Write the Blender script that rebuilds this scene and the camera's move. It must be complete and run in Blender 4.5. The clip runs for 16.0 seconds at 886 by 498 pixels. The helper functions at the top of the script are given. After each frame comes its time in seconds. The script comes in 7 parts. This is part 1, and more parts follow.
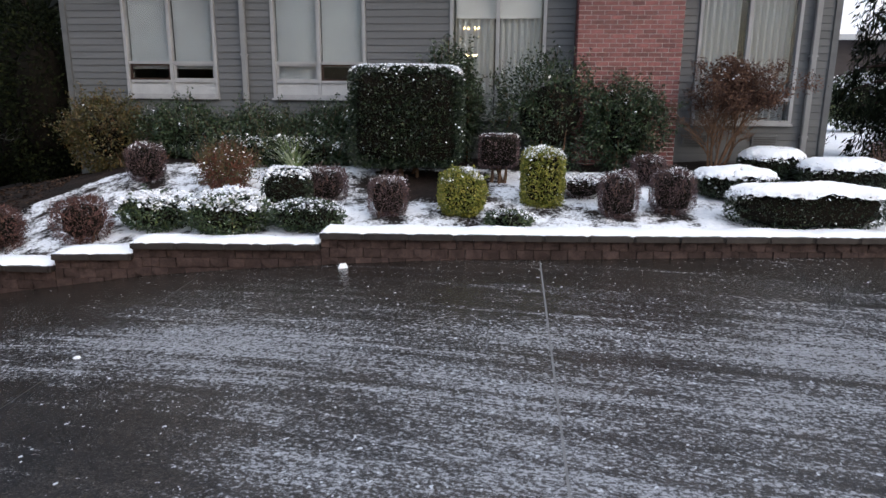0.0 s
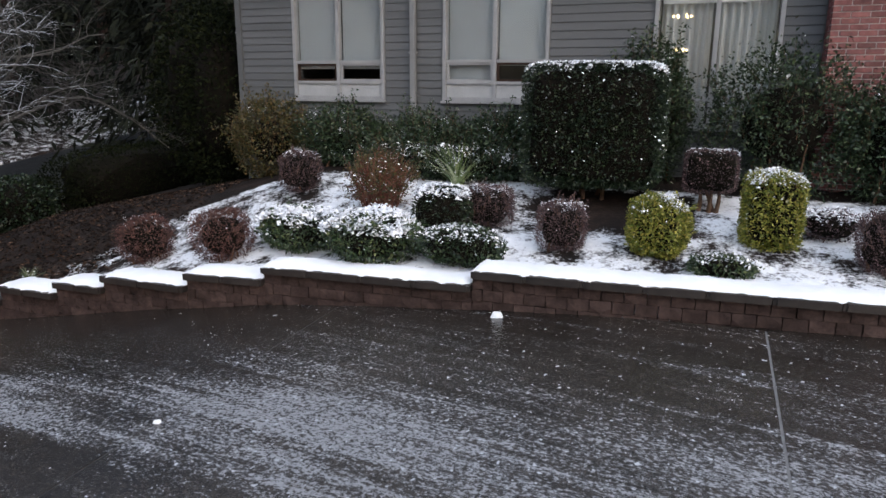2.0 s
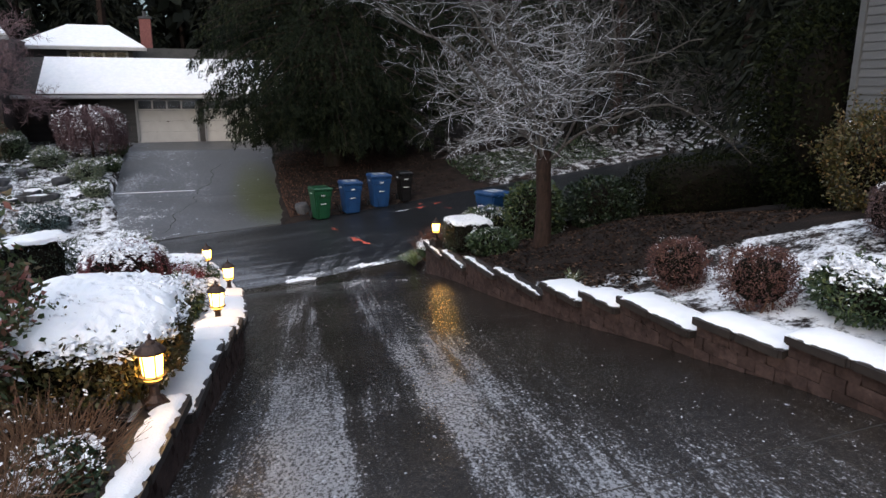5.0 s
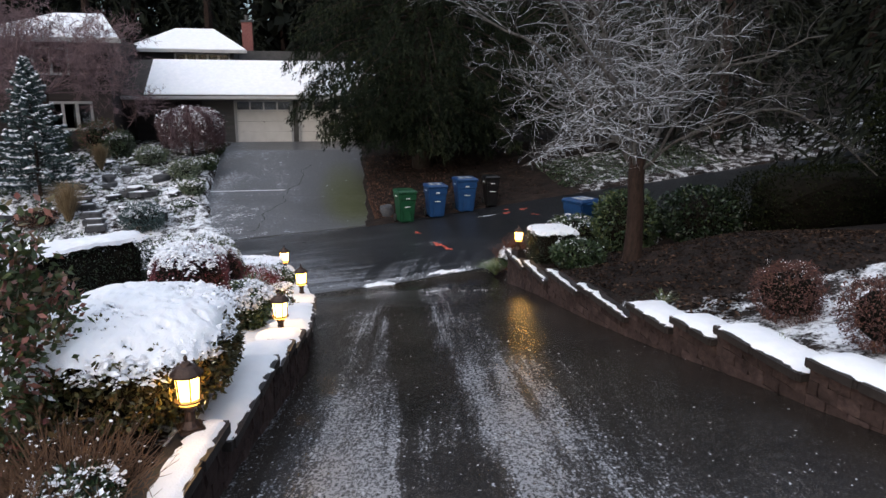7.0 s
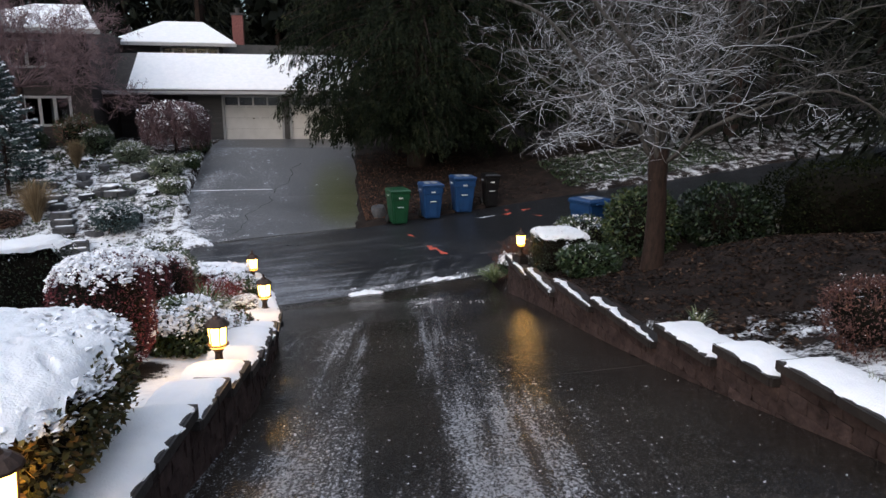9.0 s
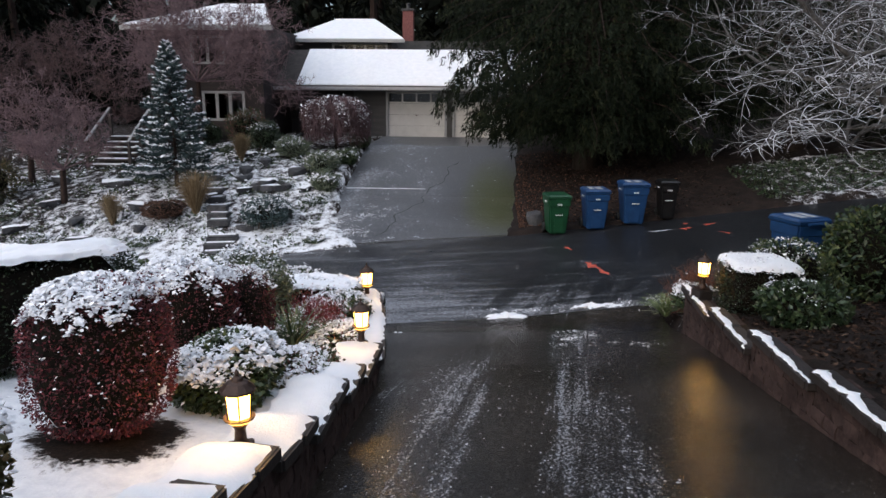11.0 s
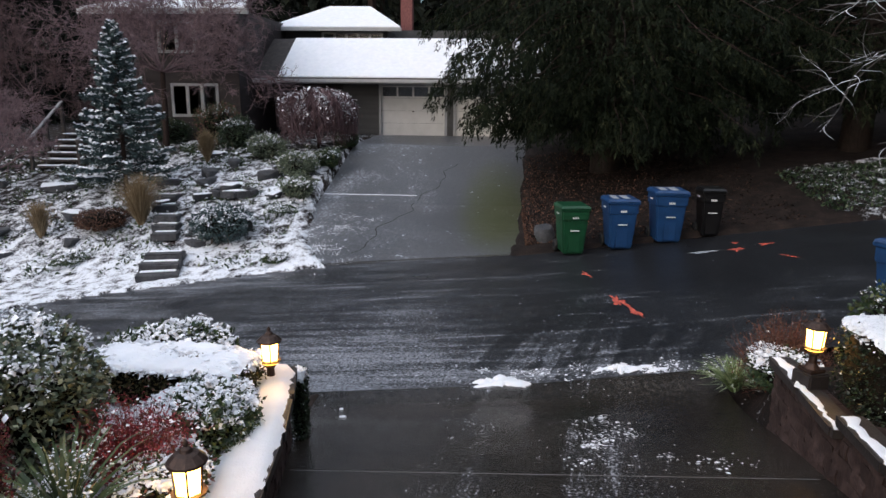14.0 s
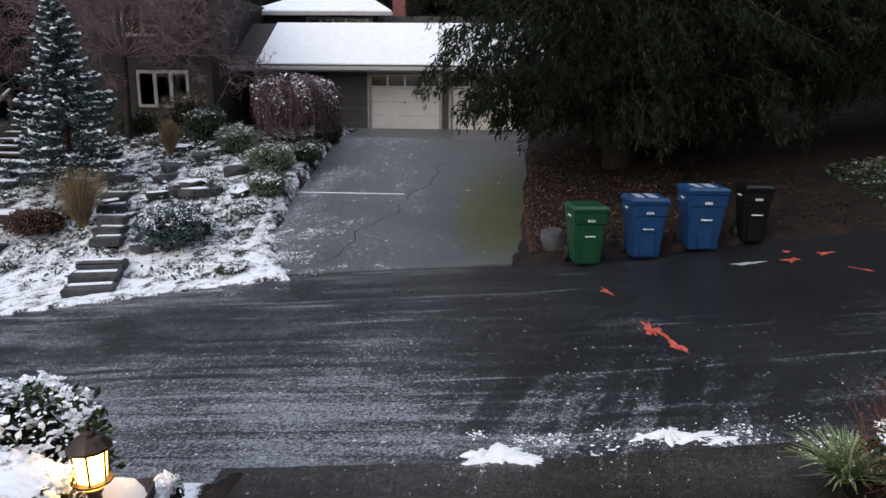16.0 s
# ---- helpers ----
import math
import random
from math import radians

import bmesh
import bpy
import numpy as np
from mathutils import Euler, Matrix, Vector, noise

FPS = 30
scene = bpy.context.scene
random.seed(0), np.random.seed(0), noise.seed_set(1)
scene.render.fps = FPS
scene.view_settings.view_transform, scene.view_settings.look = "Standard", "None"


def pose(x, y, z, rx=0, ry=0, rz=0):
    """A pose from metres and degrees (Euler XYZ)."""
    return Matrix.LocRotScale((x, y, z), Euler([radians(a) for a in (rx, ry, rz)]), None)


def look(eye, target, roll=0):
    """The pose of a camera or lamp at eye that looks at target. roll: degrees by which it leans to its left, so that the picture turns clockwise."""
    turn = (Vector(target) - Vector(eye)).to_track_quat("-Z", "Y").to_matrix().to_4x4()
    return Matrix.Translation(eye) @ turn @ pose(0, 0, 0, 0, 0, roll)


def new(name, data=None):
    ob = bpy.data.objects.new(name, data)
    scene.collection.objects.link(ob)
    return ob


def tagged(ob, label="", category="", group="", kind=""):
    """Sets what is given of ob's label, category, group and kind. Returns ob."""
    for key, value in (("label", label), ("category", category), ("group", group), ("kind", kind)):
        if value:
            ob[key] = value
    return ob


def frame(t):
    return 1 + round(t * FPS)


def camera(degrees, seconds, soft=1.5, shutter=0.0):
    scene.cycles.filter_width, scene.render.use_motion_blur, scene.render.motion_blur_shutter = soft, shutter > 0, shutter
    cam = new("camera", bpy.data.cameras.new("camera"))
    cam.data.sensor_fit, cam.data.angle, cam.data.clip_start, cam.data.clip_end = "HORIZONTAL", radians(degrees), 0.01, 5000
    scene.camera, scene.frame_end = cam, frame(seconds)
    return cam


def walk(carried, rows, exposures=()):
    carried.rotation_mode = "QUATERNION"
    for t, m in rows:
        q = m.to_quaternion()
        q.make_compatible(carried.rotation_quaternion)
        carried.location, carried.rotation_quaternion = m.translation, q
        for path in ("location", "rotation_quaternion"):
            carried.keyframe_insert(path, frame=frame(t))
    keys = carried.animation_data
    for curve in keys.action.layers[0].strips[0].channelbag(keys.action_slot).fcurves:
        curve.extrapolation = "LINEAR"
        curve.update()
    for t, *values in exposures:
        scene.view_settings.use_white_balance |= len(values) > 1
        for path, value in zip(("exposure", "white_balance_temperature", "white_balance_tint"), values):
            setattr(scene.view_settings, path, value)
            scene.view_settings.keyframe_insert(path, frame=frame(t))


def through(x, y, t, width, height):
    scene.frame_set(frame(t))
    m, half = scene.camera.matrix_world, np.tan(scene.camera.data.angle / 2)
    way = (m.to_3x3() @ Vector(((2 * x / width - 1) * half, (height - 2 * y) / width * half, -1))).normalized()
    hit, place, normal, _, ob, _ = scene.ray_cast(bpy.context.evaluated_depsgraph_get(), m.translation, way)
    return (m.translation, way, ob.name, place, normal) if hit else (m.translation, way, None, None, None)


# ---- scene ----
cam = camera(65.7, 16.0)
METRES, EYE, TILT, LEAN, TURN = 13.5, 2.218, 0.0, 0.0, 5.7
ROWS = [
    (0.0, 0.0, 0.0, 0.0, 0.09, -13.34, -0.4),
    (0.5, 0.0007, 0.0295, 0.0006, 2.34, -13.36, -0.4),
    (1.0, 0.0014, 0.0611, 0.0011, 5.15, -13.4, -0.38),
    (1.5, 0.0003, 0.0956, 0.0017, 10.17, -13.46, -0.37),
    (2.0, -0.0009, 0.1316, 0.0024, 15.77, -13.5, -0.31),
    (2.5, -0.0029, 0.169, 0.0023, 21.34, -13.47, -0.26),
    (3.0, -0.0074, 0.2065, 0.0038, 30.34, -13.5, -0.26),
    (3.5, -0.0108, 0.2273, 0.0041, 43.77, -13.55, -0.21),
    (4.0, -0.012, 0.2352, 0.0041, 57.36, -13.49, -0.18),
    (4.2, -0.0122, 0.2372, 0.0042, 60.3, -13.46, -0.18),
    (6.3, -0.0326, 0.2608, 0.0049, 68.9, -13.25, -0.33),
    (6.5, -0.0363, 0.2637, 0.0049, 70.64, -13.25, -0.33),
    (7.0, -0.0509, 0.2726, 0.0046, 72.84, -13.24, -0.37),
    (7.5, -0.0705, 0.2818, 0.0044, 72.85, -13.21, -0.4),
    (8.0, -0.0948, 0.2911, 0.0007, 72.87, -13.17, -0.42),
    (10.5, -0.2612, 0.3599, -0.034, 73.65, -13.08, -0.42),
    (11.0, -0.3, 0.3727, -0.0332, 87.2, -13.14, -0.47),
    (11.5, -0.3384, 0.3853, -0.0328, 89.21, -13.15, -0.5),
    (12.0, -0.3784, 0.3949, -0.0329, 88.11, -13.09, -0.48),
    (12.5, -0.419, 0.4013, -0.0333, 88.14, -13.07, -0.48),
    (13.0, -0.4605, 0.4085, -0.0372, 88.16, -13.05, -0.51),
    (13.5, -0.5034, 0.4159, -0.0464, 88.18, -13.02, -0.5),
    (14.0, -0.5478, 0.4218, -0.0578, 88.2, -13.02, -0.51),
    (14.5, -0.5921, 0.4272, -0.0743, 88.21, -13.02, -0.51),
    (15.0, -0.6355, 0.4331, -0.0847, 88.19, -13.03, -0.54),
    (15.5, -0.6789, 0.4382, -0.0859, 88.19, -13.05, -0.53),
    (16.0, -0.7227, 0.4427, -0.086, 88.2, -13.05, -0.55),
]
walk(cam, [(t, pose(0, 0, EYE, TILT, LEAN, TURN) @ pose(METRES * x, METRES * y, METRES * z, 90 + pitch, roll, yaw)) for t, x, y, z, yaw, pitch, roll in ROWS],
     ((0.0, 0.80, 6400.0, 12.0), (3.0, 0.66, 6400.0, 12.0), (7.0, 0.58, 6400.0, 12.0), (12.0, 0.46, 6400.0, 12.0), (14.0, 0.54, 6400.0, 12.0), (16.0, 0.55, 6400.0, 12.0)))

# ---- world, sun and exposure: a grey winter dusk, sky all over ----
world = bpy.data.worlds.new("dusk")
scene.world = world
world.use_nodes = True
wn = world.node_tree
sky = wn.nodes.new("ShaderNodeTexSky")
sky.sky_type, sky.sun_disc = "NISHITA", False
sky.sun_elevation, sky.sun_rotation = radians(30), radians(128)
sky.air_density, sky.dust_density, sky.ozone_density = 1.0, 3.0, 1.6
wn.nodes["Background"].inputs["Strength"].default_value = 0.085
wn.links.new(sky.outputs[0], wn.nodes["Background"].inputs[0])
sun = new("sun", bpy.data.lights.new("sun", "SUN"))
sun.data.energy, sun.data.angle, sun.data.color = 1.5, radians(110), (0.90, 0.95, 1.0)
sun.matrix_world = look((-4, -6, 60), (-8, 4, 0))

# ---- materials ----
def mat(name):
    m = bpy.data.materials.new(name)
    m.use_nodes = True
    return m, m.node_tree.nodes, m.node_tree.links, m.node_tree.nodes["Principled BSDF"]


def where(n, l, scale=(1, 1, 1), turn=0.0):
    """world place, scaled and turned"""
    g, mp, tn = n.new("ShaderNodeNewGeometry"), n.new("ShaderNodeMapping"), n.new("ShaderNodeMapping")
    mp.inputs["Scale"].default_value, tn.inputs["Rotation"].default_value = scale, (0, 0, radians(turn))
    l.new(g.outputs["Position"], tn.inputs["Vector"])
    l.new(tn.outputs[0], mp.inputs["Vector"])
    return mp.outputs[0]


def noisy(n, l, vec, scale, detail=4.0, rough=0.55):
    t = n.new("ShaderNodeTexNoise")
    t.inputs["Scale"].default_value, t.inputs["Detail"].default_value, t.inputs["Roughness"].default_value = scale, detail, rough
    if vec is not None:
        l.new(vec, t.inputs["Vector"])
    return t.outputs["Fac"]


def ramp(n, l, fac, *stops):
    r = n.new("ShaderNodeValToRGB")
    while len(r.color_ramp.elements) < len(stops):
        r.color_ramp.elements.new(0.5)
    for e, (p, c) in zip(r.color_ramp.elements, stops):
        e.position, e.color = p, (*((c,) * 3 if isinstance(c, (int, float)) else c), 1)
    l.new(fac, r.inputs[0])
    return r.outputs[0]


def calc(n, l, op, a, b):
    m = n.new("ShaderNodeMath")
    m.operation, m.use_clamp = op, False
    for i, v in enumerate((a, b)):
        if isinstance(v, (int, float)):
            m.inputs[i].default_value = v
        else:
            l.new(v, m.inputs[i])
    return m.outputs[0]


def mix(n, l, fac, a, b, kind="MIX"):
    m = n.new("ShaderNodeMix")
    m.data_type, m.blend_type = "RGBA", kind
    for i, v in ((0, fac), (6, a), (7, b)):
        if isinstance(v, (int, float)) and i == 0:
            m.inputs[0].default_value = v
        elif isinstance(v, tuple):
            m.inputs[i].default_value = (*v, 1)
        else:
            l.new(v, m.inputs[i])
    return m.outputs[2]


def bump(n, l, height, bsdf, strength=0.3, distance=0.02):
    b = n.new("ShaderNodeBump")
    b.inputs["Strength"].default_value, b.inputs["Distance"].default_value = strength, distance
    l.new(height, b.inputs["Height"])
    l.new(b.outputs[0], bsdf.inputs["Normal"])


def surface(name, dark, light, scale=8.0, rough=0.6, rough_var=0.15, bumps=0.3, grain=60.0, metal=0.0, stretch=(1, 1, 1), per=0.0, spec=0.5):
    """two scales of colour and relief; per: how far pieces differ from one another"""
    m, n, l, p = mat(name)
    at = where(n, l, stretch)
    big, fine = noisy(n, l, at, scale), noisy(n, l, at, grain, 3)
    both = calc(n, l, "ADD", calc(n, l, "MULTIPLY", big, 0.65), calc(n, l, "MULTIPLY", fine, 0.35))
    c = ramp(n, l, both, (0.32, dark), (0.68, light))
    if per:
        o = n.new("ShaderNodeObjectInfo")
        k = calc(n, l, "ADD", calc(n, l, "MULTIPLY", o.outputs["Random"], per), 1 - per / 2)
        c = mix(n, l, 1.0, c, ramp(n, l, calc(n, l, "MULTIPLY", k, 0.5), (0, 0.0), (1, 2.0)), "MULTIPLY")
    l.new(c, p.inputs["Base Color"])
    l.new(calc(n, l, "ADD", calc(n, l, "MULTIPLY", fine, rough_var * 2), rough - rough_var), p.inputs["Roughness"])
    p.inputs["Metallic"].default_value = metal
    p.inputs["Specular IOR Level"].default_value = spec
    if bumps:
        bump(n, l, both, p, bumps)
    return m


def leafy_mat(name, stops, rough=0.5, snow=0.0, sheen=0.4, sprays=False):
    """leaf colours vary from leaf to leaf, or mostly from spray to spray"""
    m, n, l, p = mat(name)
    g = n.new("ShaderNodeNewGeometry")
    each = g.outputs["Random Per Island"]
    if sprays:
        tone = n.new("ShaderNodeAttribute")
        tone.attribute_name = "tone"
        each = calc(n, l, "ADD", calc(n, l, "MULTIPLY", each, 0.35), calc(n, l, "MULTIPLY", tone.outputs["Fac"], 0.65))
    c = ramp(n, l, each, *stops)
    fine = noisy(n, l, where(n, l), 25.0, 2)
    c = mix(n, l, 1.0, c, ramp(n, l, fine, (0.3, 0.65), (0.7, 1.25)), "MULTIPLY")
    if snow:
        s = n.new("ShaderNodeSeparateXYZ")
        l.new(g.outputs["Normal"], s.inputs[0])
        k = calc(n, l, "ADD", s.outputs[2], calc(n, l, "MULTIPLY", noisy(n, l, where(n, l), 5.0, 3), 1.2))
        c = mix(n, l, ramp(n, l, k, (1.62 - snow, 0.0), (1.74 - snow, 1.0)), c, (0.78, 0.81, 0.86))
    l.new(c, p.inputs["Base Color"])
    p.inputs["Roughness"].default_value, p.inputs["Specular IOR Level"].default_value = rough, sheen
    return m


def frosted_ground(name, dark, light, along, turn, rough, cover, speck=42.0, fine_lines=6.0, across=None, lanes_at=None, bare=(), warp=0.0, spec=0.5, fan=None, moss=None, groove=0.06):
    """wet paving with thin slush drawn out along the wheel tracks, and a scatter of frozen crumbs.
    cover: how much frost lies at points (x, y, amount) of the plan, blended from place to place"""
    m, n, l, p = mat(name)
    flat = where(n, l)
    sep = n.new("ShaderNodeSeparateXYZ")
    l.new(flat, sep.inputs[0])
    broad, grain = noisy(n, l, flat, 0.6, 5, 0.6), noisy(n, l, flat, 62.0, 4, 0.75)
    blotch = noisy(n, l, flat, 13.0, 5, 0.75)
    base = ramp(n, l, calc(n, l, "ADD", calc(n, l, "MULTIPLY", broad, 0.26), calc(n, l, "ADD", calc(n, l, "MULTIPLY", grain, 0.52), calc(n, l, "MULTIPLY", blotch, 0.22))), (0.40, dark), (0.52, tuple((a + 2 * b) / 5 for a, b in zip(dark, light))), (0.64, light))
    if moss:
        # a green stain of moss, thin at its rim
        cx, cy, rx, ry = moss
        dx, dy = calc(n, l, "DIVIDE", calc(n, l, "SUBTRACT", sep.outputs[0], cx), rx), calc(n, l, "DIVIDE", calc(n, l, "SUBTRACT", sep.outputs[1], cy), ry)
        rim = calc(n, l, "ADD", calc(n, l, "ADD", calc(n, l, "MULTIPLY", dx, dx), calc(n, l, "MULTIPLY", dy, dy)), calc(n, l, "MULTIPLY", calc(n, l, "SUBTRACT", blotch, 0.5), 1.6))
        base = mix(n, l, ramp(n, l, rim, (0.15, 0.85), (1.0, 0.0)), base, ramp(n, l, grain, (0.35, (0.028, 0.034, 0.008)), (0.65, (0.10, 0.112, 0.028))))

    def bent(v):
        """streaks that swerve a little"""
        if not warp:
            return v
        t, c, s, a = n.new("ShaderNodeTexNoise"), n.new("ShaderNodeVectorMath"), n.new("ShaderNodeVectorMath"), n.new("ShaderNodeVectorMath")
        c.operation, s.operation, a.operation = "SUBTRACT", "SCALE", "ADD"
        t.inputs["Scale"].default_value, t.inputs["Detail"].default_value = 0.35, 2.0
        l.new(flat, t.inputs["Vector"])
        l.new(t.outputs["Color"], c.inputs[0])
        c.inputs[1].default_value = (0.5, 0.5, 0.5)
        l.new(c.outputs[0], s.inputs[0])
        s.inputs["Scale"].default_value = warp
        l.new(v, a.inputs[0])
        l.new(s.outputs[0], a.inputs[1])
        return a.outputs[0]

    lanes = noisy(n, l, bent(where(n, l, along, turn)), 1.0, 4, 0.6)
    lines = noisy(n, l, bent(where(n, l, (along[0] * 1.3, along[1] * fine_lines, 1) if along[1] > along[0] else (along[0] * fine_lines, along[1] * 1.3, 1), turn + 3)), 1.0, 3, 0.6)
    patches = noisy(n, l, flat, 0.45, 4, 0.6)
    crumbs = noisy(n, l, flat, speck, 4, 0.75)
    mid = noisy(n, l, flat, 9.0, 4, 0.7)
    axis, x0, a0, x1, a1 = cover
    amt = n.new("ShaderNodeMapRange")
    amt.inputs["From Min"].default_value, amt.inputs["From Max"].default_value = x0, x1
    amt.inputs["To Min"].default_value, amt.inputs["To Max"].default_value = a0, a1
    l.new(sep.outputs[axis], amt.inputs["Value"])
    lie = amt.outputs[0]
    if across:
        axis, x0, a0, x1, a1 = across
        more = n.new("ShaderNodeMapRange")
        more.inputs["From Min"].default_value, more.inputs["From Max"].default_value = x0, x1
        more.inputs["To Min"].default_value, more.inputs["To Max"].default_value = a0, a1
        l.new(sep.outputs[axis], more.inputs["Value"])
        lie = calc(n, l, "ADD", lie, more.outputs[0])
    if lanes_at:
        # wheel lanes: y shifted by x, each stop a place across the drive and how much frost it keeps
        v = calc(n, l, "ADD", sep.outputs[1], calc(n, l, "MULTIPLY", sep.outputs[0], 0.1))
        v = calc(n, l, "ADD", v, calc(n, l, "MULTIPLY", noisy(n, l, flat, 1.6, 4, 0.6), 0.25))
        at = calc(n, l, "DIVIDE", calc(n, l, "SUBTRACT", v, 2.0), 6.0)
        fade = n.new("ShaderNodeMapRange")
        fade.inputs["From Min"].default_value, fade.inputs["From Max"].default_value = -3.0, -4.6
        l.new(sep.outputs[0], fade.inputs["Value"])
        keep = ramp(n, l, at, *[((p - 2.0) / 6.0, c) for p, c in lanes_at])
        lie = calc(n, l, "ADD", lie, calc(n, l, "MULTIPLY", calc(n, l, "SUBTRACT", keep, 0.5), calc(n, l, "MULTIPLY", fade.outputs[0], 0.27)))
    mass = calc(n, l, "ADD", calc(n, l, "ADD", calc(n, l, "MULTIPLY", lanes, 0.30), calc(n, l, "MULTIPLY", lines, 0.26)), calc(n, l, "ADD", calc(n, l, "MULTIPLY", patches, 0.28), calc(n, l, "MULTIPLY", mid, 0.16)))
    grooves = noisy(n, l, bent(where(n, l, (along[0] * 0.7, along[1] * 7, 1) if along[1] > along[0] else (along[0] * 7, along[1] * 0.7, 1), turn - 2)), 1.0, 3, 0.6)
    mass = calc(n, l, "ADD", mass, calc(n, l, "SUBTRACT", ramp(n, l, grooves, (0.58, 0.0), (0.68, groove)), ramp(n, l, grooves, (0.33, groove), (0.43, 0.0))))
    for cx, cy, rx, ry, less in bare:
        dx, dy = calc(n, l, "DIVIDE", calc(n, l, "SUBTRACT", sep.outputs[0], cx), rx), calc(n, l, "DIVIDE", calc(n, l, "SUBTRACT", sep.outputs[1], cy), ry)
        far = calc(n, l, "ADD", calc(n, l, "ADD", calc(n, l, "MULTIPLY", dx, dx), calc(n, l, "MULTIPLY", dy, dy)), calc(n, l, "MULTIPLY", patches, 0.8))
        lie = calc(n, l, "SUBTRACT", lie, ramp(n, l, far, (0.5, less), (1.0, 0.0)))
    if fan:
        # wheel marks swept across the street from the drive's mouth
        cx, cy, rx, ry, angle = fan
        dx, dy = calc(n, l, "DIVIDE", calc(n, l, "SUBTRACT", sep.outputs[0], cx), rx), calc(n, l, "DIVIDE", calc(n, l, "SUBTRACT", sep.outputs[1], cy), ry)
        inside = ramp(n, l, calc(n, l, "ADD", calc(n, l, "MULTIPLY", dx, dx), calc(n, l, "MULTIPLY", dy, dy)), (0.45, 1.0), (1.0, 0.0))
        swept = ramp(n, l, noisy(n, l, bent(where(n, l, (0.45, 3.2, 1), angle)), 1.0, 3, 0.6), (0.44, 0.0), (0.56, 1.0))
        lie = calc(n, l, "SUBTRACT", lie, calc(n, l, "MULTIPLY", calc(n, l, "SUBTRACT", swept, 0.4), calc(n, l, "MULTIPLY", inside, 0.1)))
    mass = calc(n, l, "ADD", mass, lie)
    film = ramp(n, l, mass, (0.40, 0.0), (0.60, 1.0))
    flecks = noisy(n, l, where(n, l, (0.5, 1, 1) if along[1] > along[0] else (1, 0.5, 1), turn), speck * 1.2, 3, 0.7)
    both = calc(n, l, "ADD", calc(n, l, "MULTIPLY", crumbs, 0.5), calc(n, l, "MULTIPLY", flecks, 0.5))
    k = ramp(n, l, calc(n, l, "ADD", both, calc(n, l, "MULTIPLY", film, 0.19)), (0.60, 0.0), (0.74, 0.85))
    haze = calc(n, l, "MULTIPLY", film, 0.03)
    loose = noisy(n, l, flat, speck * 0.55, 2, 0.5)
    bits = ramp(n, l, calc(n, l, "ADD", loose, calc(n, l, "MULTIPLY", mass, 0.3)), (0.826, 0.0), (0.876, 0.9))
    k2 = calc(n, l, "MAXIMUM", calc(n, l, "MAXIMUM", calc(n, l, "MULTIPLY", k, 0.60), haze), bits)
    l.new(mix(n, l, k2, base, (0.54, 0.565, 0.62)), p.inputs["Base Color"])
    l.new(calc(n, l, "ADD", calc(n, l, "MULTIPLY", k2, 0.35), calc(n, l, "ADD", calc(n, l, "MULTIPLY", broad, 0.3), rough - 0.15)), p.inputs["Roughness"])
    p.inputs["Specular IOR Level"].default_value = spec
    bump(n, l, calc(n, l, "ADD", calc(n, l, "MULTIPLY", grain, 1.0), calc(n, l, "MULTIPLY", k2, 0.8)), p, 0.42, 0.007)
    return m


def soil_mat():
    """dark bark mulch with thin snow lying where the ground is open"""
    m, n, l, p = mat("mulch_and_snow")
    at = where(n, l)
    soil = ramp(n, l, calc(n, l, "ADD", calc(n, l, "MULTIPLY", noisy(n, l, at, 45.0, 4, 0.7), 0.6), calc(n, l, "MULTIPLY", noisy(n, l, at, 3.0, 3), 0.4)),
                (0.38, (0.004, 0.0032, 0.003)), (0.52, (0.016, 0.0105, 0.0085)), (0.68, (0.05, 0.032, 0.024)))
    a = n.new("ShaderNodeAttribute")
    a.attribute_name = "snow"
    rag = calc(n, l, "ADD", calc(n, l, "MULTIPLY", noisy(n, l, at, 3.4, 6, 0.66), 0.62), calc(n, l, "MULTIPLY", noisy(n, l, at, 24.0, 4, 0.7), 0.38))
    k = ramp(n, l, calc(n, l, "ADD", calc(n, l, "MULTIPLY", a.outputs["Fac"], 0.5), rag), (0.70, 0.0), (0.80, 1.0))
    snow = ramp(n, l, noisy(n, l, at, 11.0, 5, 0.7), (0.3, (0.72, 0.745, 0.80)), (0.7, (0.90, 0.915, 0.945)))
    l.new(mix(n, l, k, soil, snow), p.inputs["Base Color"])
    p.inputs["Roughness"].default_value, p.inputs["Specular IOR Level"].default_value = 0.85, 0.2
    bump(n, l, calc(n, l, "ADD", calc(n, l, "MULTIPLY", rag, 0.7), calc(n, l, "MULTIPLY", k, 0.6)), p, 0.5, 0.05)
    return m


def snow_mat():
    m, n, l, p = mat("snow")
    at = where(n, l)
    a, b = noisy(n, l, at, 5.0, 4), noisy(n, l, at, 70.0, 3)
    l.new(ramp(n, l, a, (0.3, (0.82, 0.84, 0.88)), (0.7, (0.91, 0.92, 0.95))), p.inputs["Base Color"])
    p.inputs["Roughness"].default_value, p.inputs["Specular IOR Level"].default_value = 0.8, 0.25
    p.inputs["Subsurface Weight"].default_value = 0.15
    p.inputs["Subsurface Radius"].default_value = (0.02, 0.025, 0.03)
    bump(n, l, calc(n, l, "ADD", a, calc(n, l, "MULTIPLY", b, 0.5)), p, 0.5, 0.03)
    return m


